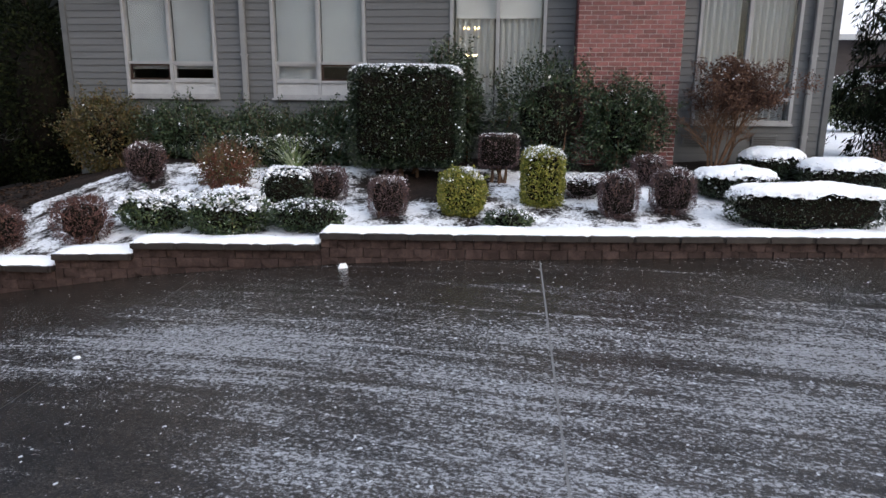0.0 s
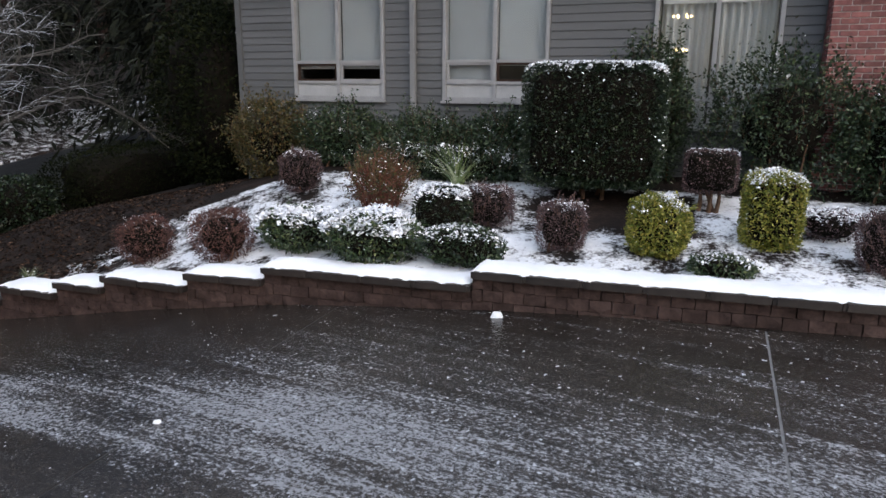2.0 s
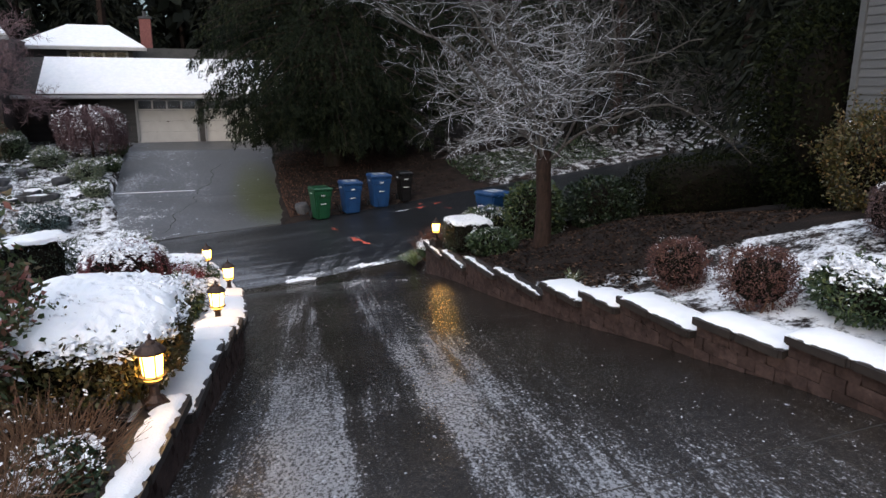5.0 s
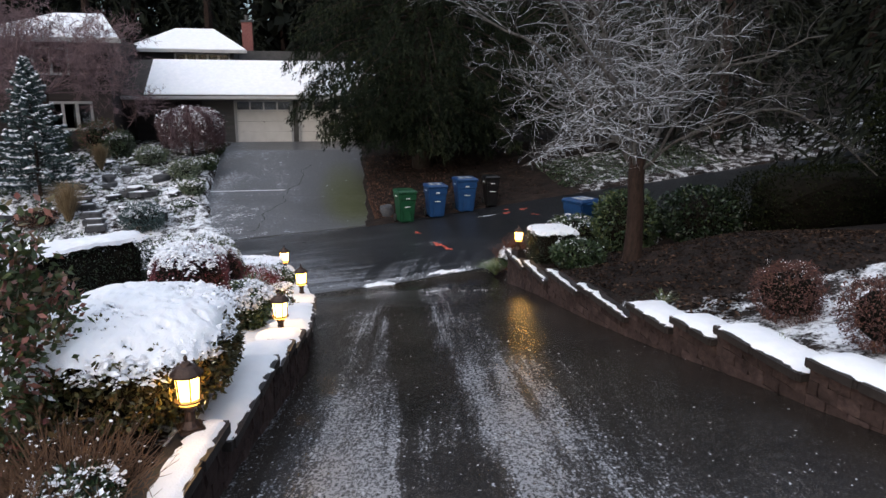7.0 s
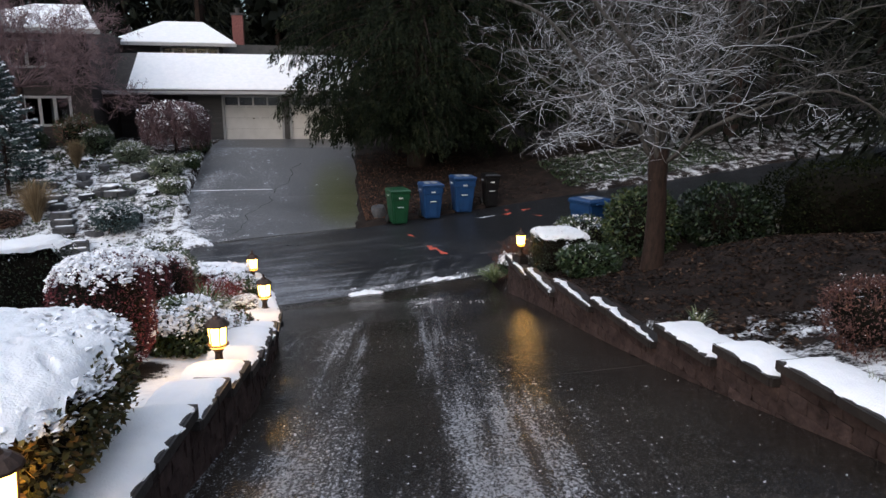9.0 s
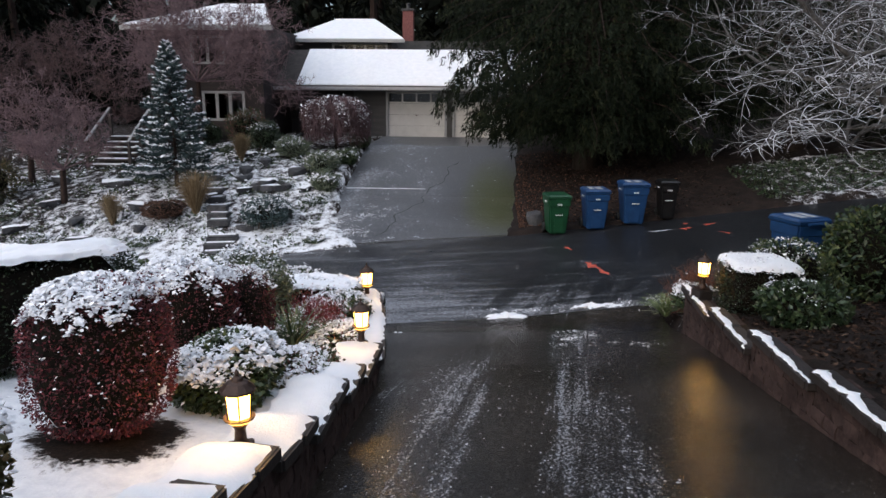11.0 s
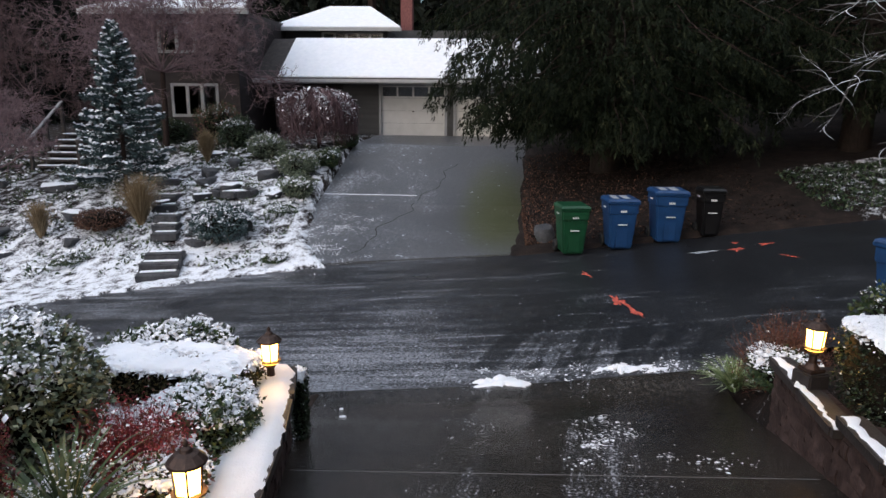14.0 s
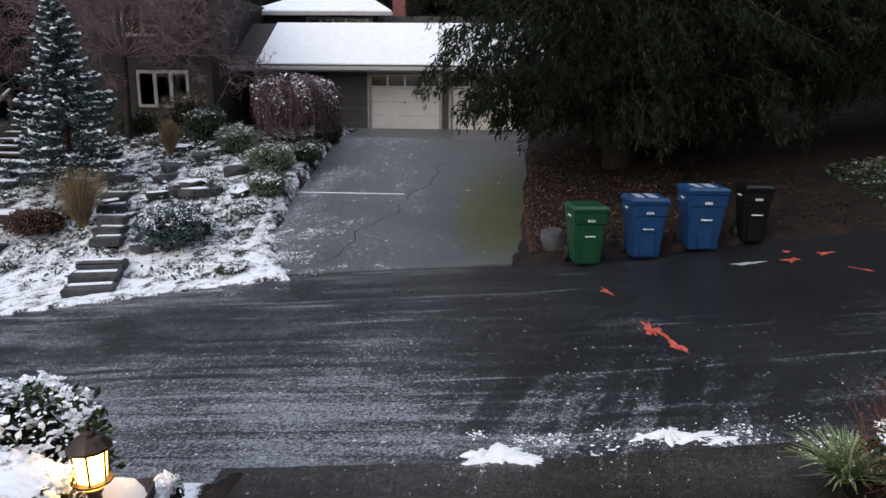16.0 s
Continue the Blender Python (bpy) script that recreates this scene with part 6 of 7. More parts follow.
tagged(part("snow_cover", mesh_np("snow_cover", v, f, M["flake"], True), None, t), kind="stuff")
for j, (x, y, h, reach, n) in enumerate(((-31.3, -6.3, 2.5, 3.7, 26), (-31.8, -11.2, 1.6, 3.2, 10), (-27.2, -10.6, 1.3, 2.6, 10), (-25.2, -8.3, 1.0, 1.7, 9), (-31.0, -14.6, 1.8, 3.6, 9))):
    twiggy_tree("purple_tree", x, y, bed(x, y), h, 0.11, n, reach, "bare purple-brown ornamental tree with dense fine twigs", "bark_plum" if j in (1, 4) else "bark_purple", (9, 8, 6) if j == 0 else (8, 7, 6), 20 + j)


def cedar(name, x, y, z, h, reach, n, label, seed, leaf="cedar", low=0.9, sprays=34, size=0.2, snow=0.0):
    """a conifer of drooping boughs hung with sprays"""
    t = thing(name, x, y, z, label, "tree")
    r = np.random.default_rng(seed)
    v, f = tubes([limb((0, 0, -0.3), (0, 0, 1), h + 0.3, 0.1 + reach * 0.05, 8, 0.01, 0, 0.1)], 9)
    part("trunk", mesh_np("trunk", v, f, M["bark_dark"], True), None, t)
    wood, at, out, tone = [], [], [], []
    for j in range(n):
        u = (j + r.uniform(0, 1)) / n
        zb = low + (h - low) * u ** 1.6
        ln = reach * (1 - u) ** 0.75 * r.uniform(0.7, 1.12) * (0.30 + 0.74 * min(1, u / 0.38)) + 0.3
        a = j * 2.39996 + r.uniform(-0.3, 0.3)
        s = np.linspace(0, 1, 8)
        d = np.array((math.cos(a), math.sin(a), 0))
        pts = d[None] * (ln * s)[:, None] + np.array((0, 0, 1.0))[None] * (zb + 0.14 * ln * s - 0.38 * ln * s ** 2)[:, None] + r.normal(0, 0.05, (8, 3)) * s[:, None]
        wood.append((pts, 0.035 * (1 - 0.85 * s) * (0.4 + ln / reach)))
        k = int(sprays * (0.35 + ln / reach))
        q = r.uniform(0.1, 1.02, k) ** 0.65
        p = np.stack([np.interp(q, s, pts[:, c]) for c in range(3)], 1)
        side = np.array((-math.sin(a), math.cos(a), 0))
        p = p + side[None] * (r.normal(0, 0.42, k) * ln * 0.5 * (1.3 - q))[:, None]
        p[:, 2] -= np.abs(r.normal(0, 0.12, k))
        # each spray hangs as a thin curtain of leaflets
        m = 12
        hang = size * r.uniform(0.8, 2.3, k)
        u = r.uniform(0, 1, (k, m))
        way = d[None] * r.uniform(0.1, 0.7, k)[:, None] + side[None] * r.normal(0, 0.25, k)[:, None]
        fall = way[:, None] * (hang[:, None] * u * (1 - 0.35 * u))[..., None] + np.array((0, 0, -1.0)) * (hang[:, None] * u ** 1.25)[..., None]
        fan = r.normal(0, 1, (k, m, 3)) * np.array((0.05, 0.05, 0.025)) * (size / 0.2) * (1.15 - 0.6 * u[..., None])
        at.append((p[:, None] + fall + fan).reshape(-1, 3))
        out.append((np.repeat(way, m, 0) * 0.8 + np.array((0, 0, -1.0)) + fan.reshape(-1, 3) * 9))
        tone.append(np.repeat(np.clip(r.normal(0.42, 0.22, k) + 0.25 * (r.uniform(0, 1) - 0.5), 0, 1), m))
    v, f = tubes(wood, 4)
    tagged(part("bough_mass", mesh_np("bough_mass", v, f, M["bark_trunk"]), None, t), kind="stuff")
    at, out = np.concatenate(at), np.concatenate(out)
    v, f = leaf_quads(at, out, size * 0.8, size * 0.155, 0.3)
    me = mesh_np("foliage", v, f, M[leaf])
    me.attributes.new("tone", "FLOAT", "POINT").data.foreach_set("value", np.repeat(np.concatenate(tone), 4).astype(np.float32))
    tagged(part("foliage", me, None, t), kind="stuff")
    if snow:
        k = r.uniform(0, 1, len(at)) < snow
        v, f = flake_quads(at[k] + np.array((0, 0, 0.04)), 0.035, 0.5)
        tagged(part("snow_cover", mesh_np("snow", v, f, M["flake"], True), None, t, "clots of snow on the boughs"), kind="stuff")
    return t


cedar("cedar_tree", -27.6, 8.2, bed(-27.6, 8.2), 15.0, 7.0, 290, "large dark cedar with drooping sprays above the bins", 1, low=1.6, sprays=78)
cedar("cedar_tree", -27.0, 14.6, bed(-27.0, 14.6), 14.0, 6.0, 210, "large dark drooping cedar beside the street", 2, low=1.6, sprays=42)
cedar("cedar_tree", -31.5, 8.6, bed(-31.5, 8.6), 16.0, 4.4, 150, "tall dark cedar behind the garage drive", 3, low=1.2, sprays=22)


def spruce(x, y, z, h, reach, label, seed):
    """a young blue spruce, tier on tier, each tip holding snow"""
    t = thing("blue_spruce", x, y, z, label, "tree")
    r = np.random.default_rng(seed)
    v, f = tubes([limb((0, 0, -0.2), (0.02, 0, 1), h, 0.075, 6, 0.01, 0, 0.15)], 8)
    part("trunk", mesh_np("trunk", v, f, M["bark_trunk"], True), None, t)
    at, out, tips, wood = [], [], [], []
    for j in range(150):
        u = j / 150
        zb = 0.55 + (h - 0.6) * u
        ln = reach * (1 - u) ** 0.85 * r.uniform(0.55, 1.2) + 0.08
        a = j * 2.39996 + r.uniform(-0.4, 0.4)
        d = np.array((math.cos(a), math.sin(a), 0))
        s = np.linspace(0, 1, 6)
        pts = d[None] * (ln * s)[:, None] + np.array((0, 0, 1.0))[None] * (zb + 0.05 * s - 0.28 * ln * s + 0.2 * ln * s ** 3)[:, None]
        wood.append((pts, 0.014 * (1.1 - s)))
        k = int(125 * (0.25 + ln / reach))
        q = r.uniform(0.25, 1.04, k)
        p = np.stack([np.interp(q, s, pts[:, c]) for c in range(3)], 1)
        p += np.array((-math.sin(a), math.cos(a), 0))[None] * (r.normal(0, 0.3, k) * ln * 0.3 * (1.15 - q))[:, None]
        p[:, 2] -= np.abs(r.normal(0, 0.07, k))
        at.append(p)
        out.append(np.tile(d, (k, 1)))
        top = p[(r.uniform(0, 1, k) < 0.75 * q) & (p[:, 2] > np.interp(q, s, pts[:, 2]) - 0.045)]
        tips.append(top + np.array((0, 0, 0.03)))
    v, f = tubes(wood, 3)
    tagged(part("bough_mass", mesh_np("bough_mass", v, f, M["bark_trunk"]), None, t), kind="stuff")
    v, f = leaf_quads(np.concatenate(at), np.concatenate(out), 0.15, 0.045, 0.6)
    tagged(part("foliage", mesh_np("foliage", v, f, M["spruce"]), None, t), kind="stuff")
    v, f = flake_quads(np.concatenate(tips), 0.032, 0.4)
    tagged(part("snow_cover", mesh_np("snow", v, f, M["flake"], True), None, t, "snow on every bough tip"), kind="stuff")
    return t


spruce(-26.3, -5.15, bed(-26.3, -5.15), 4.6, 1.42, "young blue spruce with snow on its boughs", 3)

# weeping maple before the garage
t = thing("weeping_maple", -31.15, -0.85, bed(-31.15, -0.85), "mounded weeping maple of purple twigs dusted with snow", "tree")
r = np.random.default_rng(12)
lines = []
for j in range(800):
    a, el = r.uniform(0, 6.28), r.uniform(0.15, 1.0)
    R, H = 1.3, 1.98
    top = np.array((math.cos(a) * R * 0.55 * (1 - el) * 1.3, math.sin(a) * R * 0.6 * (1 - el) * 1.3, H * (0.70 + 0.28 * el)))
    end = np.array((math.cos(a) * R * (0.55 + 0.45 * r.uniform() ** 0.5), math.sin(a) * R * (0.55 + 0.45 * r.uniform() ** 0.5), H * 0.6 * r.uniform(0.18, 1.0)))
    s = np.linspace(0, 1, 7)[:, None]
    pts = top * (1 - s) + end * s + np.array((0, 0, 0.28)) * np.sin(np.pi * s) + np.array((math.cos(a), math.sin(a), 0)) * 0.25 * np.sin(np.pi * s) + r.normal(0, 0.03, (7, 3))
    lines.append((pts, np.linspace(0.012, 0.004, 7)))
v, f = tubes(lines, 3)
tagged(part("twig_mass", mesh_np("twig_mass", v, f, M["bark_purple"]), None, t), kind="stuff")
v, f = tubes([limb((0, 0, -0.1), (0.1, 0.1, 1), 1.5, 0.08, 6, 0.12)], 8)
part("trunk", mesh_np("trunk", v, f, M["bark_trunk"], True), None, t)
at = np.concatenate([p[1:] for p, _ in lines])
at = np.repeat(at, 3, 0) + r.normal(0, 0.04, (len(at) * 3, 3))
v, f = leaf_quads(at, np.tile((0, 0, -1.0), (len(at), 1)), 0.17, 0.022, 0.3)
tagged(part("foliage", mesh_np("foliage", v, f, M["maple"]), None, t), kind="stuff")
k = r.uniform(0, 1, len(at)) < 0.75 * np.clip((at[:, 2] - 0.6) / 0.8, 0, 1) * (np.sin(np.arctan2(at[:, 1], at[:, 0]) * 9 + at[:, 2] * 3) > -0.2)
v, f = flake_quads(at[k] + np.array((0, 0, 0.03)), 0.02, 0.5)
tagged(part("snow_cover", mesh_np("snow", v, f, M["flake"], True), None, t, "snow on the mounded top"), kind="stuff")

# woods all round: one mass that nobody could count
def woods(name, places, leaf, label, per, size, seed, wide=0.45):
    r = np.random.default_rng(seed)
    at, out, wood = [], [], []
    for x, y, h, reach in places:
        z = float(ground_z(x, y)) + (0.02 * (math.hypot(x + 8, y - 3) - 60) if math.hypot(x + 8, y - 3) > 60 else 0)
        wood.append(limb((x, y, z - 0.5), (0, 0, 1), h, 0.1 + 0.012 * h, 4, 0.01, 0, 0.2))
        u = r.uniform(0.02, 1, per) ** 1.1
        a = r.uniform(0, 6.28, per)
        rad = reach * (1 - u) ** 0.8 * np.sqrt(r.uniform(0.15, 1, per)) * (0.85 + 0.25 * np.sin(5 * a + 17 * u))
        at.append(np.stack([x + rad * np.cos(a), y + rad * np.sin(a), z + u * h - 0.25 * rad], 1))
        out.append(np.stack([np.cos(a) * 0.6, np.sin(a) * 0.6, np.full(per, -0.6)], 1))
    v, f = leaf_quads(np.concatenate(at), np.concatenate(out), size, size * wide, 0.4)
    t = tagged(new(name, mesh_np(name, v, f, M[leaf])), label, "woods", kind="stuff")
    v, f = tubes(wood, 5)
    part("trunk_mass", mesh_np("trunk_mass", v, f, M["bark_trunk"]), None, t)
    return t


r = random.Random(9)
ring = []
for k in range(120):
    a = radians(60 + 195 * k / 120 + r.uniform(-1, 1))
    d = r.uniform(46, 72)
    ring.append((-10 + d * math.cos(a), 4 + d * math.sin(a), r.uniform(17, 26), r.uniform(3.5, 5.5)))
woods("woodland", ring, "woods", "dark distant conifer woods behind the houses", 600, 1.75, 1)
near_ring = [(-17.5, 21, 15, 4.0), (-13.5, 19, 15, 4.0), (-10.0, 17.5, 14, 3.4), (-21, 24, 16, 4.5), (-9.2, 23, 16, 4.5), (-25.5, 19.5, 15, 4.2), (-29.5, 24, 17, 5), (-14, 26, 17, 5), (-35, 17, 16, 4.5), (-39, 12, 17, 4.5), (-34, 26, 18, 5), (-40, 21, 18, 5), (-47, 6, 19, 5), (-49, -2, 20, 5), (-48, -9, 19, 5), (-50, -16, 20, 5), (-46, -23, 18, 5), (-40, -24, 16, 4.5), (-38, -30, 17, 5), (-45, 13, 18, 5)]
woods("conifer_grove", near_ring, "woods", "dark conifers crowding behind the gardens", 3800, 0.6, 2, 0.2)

# ---- lanterns on the walls ----
def lantern(x, y, z, turn=0.0):
    t = thing("wall_lantern", x, y, z, "bronze post lantern with glowing amber glass on a wall cap", "lantern", "driveway lanterns", turn)
    if y > 7:
        part("plinth", boxed(-0.1, 0.1, -0.1, 0.1, -0.135, 0.0, bevel=0.012), M["cap"], t, "dark stone plinth")
    part("base", boxed(-0.075, 0.075, -0.075, 0.075, 0.0, 0.03, bevel=0.008), M["bronze"], t)
    part("post", lathe(((0.062, 0.03), (0.05, 0.045), (0.034, 0.07), (0.03, 0.13), (0.045, 0.16), (0.034, 0.176)), 12), M["bronze"], t)
    part("tray", lathe(((0.05, 0.199), (0.088, 0.2), (0.088, 0.209), (0.05, 0.212)), 12), M["bronze"], t)
    g = part("glass", lathe(((0.066, 0.211), (0.076, 0.36)), 6), M["lamp_glass"], t, "lit amber seeded glass")
    g.visible_shadow = False
    part("bowl", lathe(((0.03, 0.172), (0.066, 0.182), (0.082, 0.2)), 12), M["amber_bowl"], t, "amber glass bowl glowing below the panes").visible_shadow = False
    for k in range(6):
        a = k * math.pi / 3
        v, f = tubes([(np.array(((0.067 * math.cos(a), 0.067 * math.sin(a), 0.2), (0.08 * math.cos(a), 0.08 * math.sin(a), 0.365))), np.array((0.005, 0.005)))], 5)
        part("bar", mesh_np("bar", v, f, M["bronze"]), None, t)
    roof = part("roof", lathe(((0.085, 0.36), (0.1, 0.366), (0.098, 0.378), (0.06, 0.415), (0.035, 0.425), (0.028, 0.44), (0.01, 0.452)), 12), M["bronze"], t, "domed bronze roof")
    part("finial", lathe(((0.008, 0.45), (0.014, 0.462), (0.012, 0.474), (0.003, 0.49)), 8), M["bronze"], roof)
    lamp = new("lantern_light", bpy.data.lights.new("lantern_light", "POINT"))
    lamp.data.energy, lamp.data.color, lamp.data.shadow_soft_size = 6.0, (1.0, 0.56, 0.16), 0.045
    lamp.matrix_world = pose(x, y, z + 0.285)
    return t


for x, y, z in ((-5.10, 2.86, 0.235), (-8.0, 3.30, -0.235), (-10.85, 3.50, -0.70), (-13.0, 3.21, -0.895), (-13.3, 7.57, -0.745)):
    lantern(x, y, z, 20)


# ---- wheeled bins ----
def wheeled_bin(x, y, z, turn, colour, label, k=1.0, w=0.60, d=0.70, h=1.06):
    t = thing("wheeled_bin", x, y, z, label, "bin", "bins by the street", turn)

    def taper(z0, z1, bot, top, bevel=0.03):
        bm = bmesh.new()
        box(bm, -0.5, 0.5, -0.5, 0.5, z0, z1)
        for v in bm.verts:
            s = top if v.co.z > (z0 + z1) / 2 else bot
            v.co.x *= s[0]
            v.co.y *= s[1]
        bmesh.ops.bevel(bm, geom=list(bm.edges), offset=bevel, segments=2, affect="EDGES", clamp_overlap=True)
        return bm

    part("body", taper(0.03, h * 0.74, (d * 0.72, w * 0.72), (d * 0.92, w * 0.90)), M[colour], t)
    collar = part("collar", taper(h * 0.70, h * 0.92, (d * 0.95, w * 0.95), (d * 0.97, w * 0.98)), M[colour], t)
    part("rim", taper(h * 0.90, h * 0.945, (d * 1.0, w * 1.03), (d * 1.02, w * 1.05), 0.012), M[colour], t)
    lid = part("lid", taper(h * 0.945, h, (d * 1.05, w * 1.08), (d * 0.92, w * 0.96), 0.02), M[colour], t)
    # pale grey strips stand in for reflections on the wet blue lids
    if colour == "blue_bin":
        for a, b in ((-0.3, -0.1), (0.02, 0.26)):
            part("lid_ice", boxed(-d * 0.3, d * 0.3, w * a, w * b, h - 0.004, h + 0.004, bevel=0.003), M["grey_paint"], lid, "pale streak painted as the wet lid's sheen")
    part("grab_bar", boxed(d * 0.40, d * 0.47, -0.09, 0.09, h * 0.50, h * 0.52, bevel=0.005), M["white_mark"], t, "white bar")
    part("recess", boxed(d * 0.405, d * 0.425, -0.085, 0.085, h * 0.53, h * 0.66, bevel=0.01), M["black_bin"], t)
    part("front_rib", boxed(d * 0.36, d * 0.415, -0.13, 0.13, 0.06, h * 0.44, bevel=0.02), M[colour], t)
    for b in range(4):
        part("print_bar", boxed(d * 0.478, d * 0.484, -0.06 + 0.032 * b, -0.036 + 0.032 * b, h * 0.75, h * 0.79), M["white_mark"], collar)
    part("side_print", boxed(-0.1, 0.08, -w * 0.492, -w * 0.486, h * 0.8, h * 0.83), M["white_mark"], t)
    part("handle", boxed(-d * 0.62, -d * 0.52, -0.2, 0.2, h * 0.9, h * 0.94, bevel=0.015), M[colour], t)
    for s in (-1, 1):
        bm = lathe(((0.11, -0.03), (0.125, -0.02), (0.125, 0.02), (0.11, 0.03)), 16)
        bmesh.ops.transform(bm, matrix=Matrix.Translation((-d * 0.36, s * w * 0.44, 0.125)) @ Matrix.Rotation(radians(90), 4, "X"), verts=bm.verts)
        wheel = part("wheel", bm, M["rubber"], t)
        bm = lathe(((0.06, -0.036), (0.07, -0.03), (0.07, 0.03), (0.06, 0.036)), 12)
        bmesh.ops.transform(bm, matrix=Matrix.Translation((-d * 0.36, s * w * 0.44, 0.125)) @ Matrix.Rotation(radians(90), 4, "X"), verts=bm.verts)
        part("hub", bm, M["black_bin"], wheel)
    return t


def on_street(x, y):
    return float(street_z(x, y))


wheeled_bin(-21.75, 6.62, on_street(-21.75, 6.62), 8, "green_bin", "green wheeled yard-waste bin with white print", w=0.58, h=1.02)
wheeled_bin(-21.8, 7.58, on_street(-21.8, 7.58), 4, "blue_bin", "blue wheeled recycling bin with wet sheen painted on its lid", w=0.62, h=1.04)
wheeled_bin(-21.95, 8.55, on_street(-21.95, 8.55), 2, "blue_bin", "blue wheeled recycling bin with painted sheen streaks on its lid", w=0.66, h=1.08)
wheeled_bin(-22.05, 9.42, on_street(-22.05, 9.42), 0, "black_bin", "black wheeled rubbish bin with white print", w=0.46, d=0.55, h=1.0)
wheeled_bin(-16.3, 10.1, on_street(-16.3, 10.1), 200, "blue_bin", "blue wheeled bin standing beyond the hedge", w=0.66, h=1.06)

# ---- the left bed ----
def lbed(x, y):
    return float(bed_l_z(x, y))


shrub("cloud_hedge", -5.95, 2.4, lbed(-5.95, 2.4) + 0.03, 1.85, 1.35, 0.74, "olive", "broad flat-topped evergreen under a thick sheet of snow", "hedge", n=9000, size=0.05, power=3.0, rag=0.06, snow=0.9, lump=0.035, crust=0.045, legs=0.1, seed=101)
shrub("crimson_barberry", -8.25, 2.4, lbed(-8.25, 2.4) - 0.03, 0.76, 0.76, 1.0, "crimson", "round clipped crimson barberry with snowy top", n=12000, size=0.024, power=3.2, rag=0.05, snow=0.8, lump=0.026, legs=0.06, seed=102, group="crimson barberries")
shrub("crimson_barberry", -9.9, 2.15, lbed(-9.9, 2.15) - 0.03, 0.98, 0.92, 0.95, "crimson", "round clipped crimson barberry with snowy top", n=8500, size=0.024, power=3.2, rag=0.05, snow=0.8, lump=0.028, legs=0.06, seed=103, group="crimson barberries")
shrub("crimson_barberry", -10.5, 2.38, lbed(-10.5, 2.38) - 0.03, 0.75, 0.72, 0.88, "crimson", "round clipped crimson barberry with snowy top", n=5500, size=0.024, power=3.0, rag=0.06, snow=0.5, lump=0.022, legs=0.06, seed=104, group="crimson barberries")
shrub("rhododendron", -9.15, 2.8, lbed(-9.15, 2.8) - 0.03, 0.95, 0.72, 0.5, "rhodo", "low rhododendron with snow lying on its leaves", n=4200, size=0.06, power=2.4, rag=0.14, snow=1.05, lump=0.034, seed=105)
blades("yucca", -10.95, 2.78, lbed(-10.95, 2.78), 90, 0.5, 0.62, "blade", "spiky yucca with snow-laden strap leaves", 0.05, 0.9, 11, "yucca", 0.55)
shrub("groundcover", -9.95, 3.12, lbed(-9.95, 3.12) - 0.03, 0.9, 0.55, 0.22, "nandina", "low yellowish groundcover whitened with snow", n=2200, size=0.05, power=2.2, rag=0.2, snow=0.95, lump=0.03, seed=106)
shrub("groundcover", -11.3, 3.12, lbed(-11.3, 3.12) - 0.03, 0.8, 0.5, 0.22, "nandina", "low yellowish groundcover whitened with snow", n=2000, size=0.05, power=2.2, rag=0.2, snow=0.95, lump=0.03, seed=107)
stems_bush("red_barberry", -11.55, 2.82, lbed(-11.55, 2.82), 0.7, 0.52, 150, "bark_red", "small bright red barberry with twiggy branches flecked with snow", 0.004, 0.9, 0.5, "scarlet", 108, "shrub", 4, 0.02)
shrub("box_hedge", -12.78, 2.52, lbed(-12.78, 2.52) - 0.04, 0.6, 1.32, 0.36, "olive", "low clipped evergreen hedge beside a lantern under smooth snow", "hedge", n=6000, size=0.035, power=7, rag=0.07, snow=0.9, lump=0.034, crust=0.028, seed=109, turn=-4)
shrub("euonymus", -12.1, 3.0, lbed(-12.1, 3.0) - 0.05, 0.9, 0.72, 0.4, "rhodo", "loose low evergreen with snow-flecked leaves before the hedge", n=4600, size=0.045, power=2.4, rag=0.14, snow=0.9, lump=0.028, seed=117, whips=30, sprig=0.1)
shrub("pieris", -11.6, 2.1, lbed(-11.6, 2.1) - 0.03, 1.0, 0.95, 0.86, "pieris", "loose grey-green evergreen with a dusting of snow", n=6500, size=0.055, power=2.3, rag=0.22, snow=0.9, lump=0.028, seed=118, whips=90, sprig=0.18)
shrub("ivy_clump", -13.42, 3.32, -1.62, 0.22, 0.12, 0.66, "hedge", "dark ivy column wrapped round the wall's end with a snow cap", "ivy", n=2200, size=0.03, power=6, rag=0.06, snow=0.9, lump=0.02, crust=0.02, seed=114)
shrub("rhododendron", -14.1, 1.8, -1.85, 1.2, 1.3, 1.0, "rhodo", "rhododendron with green leaves and clots of snow", n=3000, size=0.08, power=2.3, rag=0.18, snow=1.0, lump=0.045, seed=110)
shrub("rhododendron", -12.0, 1.3, lbed(-12.0, 1.3) - 0.05, 1.4, 1.2, 0.7, "rhodo", "rhododendron with green leaves and clots of snow", n=3600, size=0.08, power=2.3, rag=0.14, snow=1.1, lump=0.045, seed=111)
shrub("rhododendron", -11.4, 0.4, lbed(-11.4, 0.4) - 0.05, 1.6, 1.3, 0.75, "rhodo", "rhododendron with green leaves and clots of snow", n=3600, size=0.08, power=2.3, rag=0.14, snow=1.0, lump=0.045, seed=115)
shrub("long_hedge", -9.3, 0.8, lbed(-9.3, 0.8) - 0.02, 2.45, 0.56, 0.9, "hedge", "long clipped dark hedge with a smooth snow top", "hedge", n=14000, size=0.03, power=9, rag=0.015, snow=0.3, lump=0.02, crust=0.045, seed=112, turn=-36, group="angled clipped hedges")
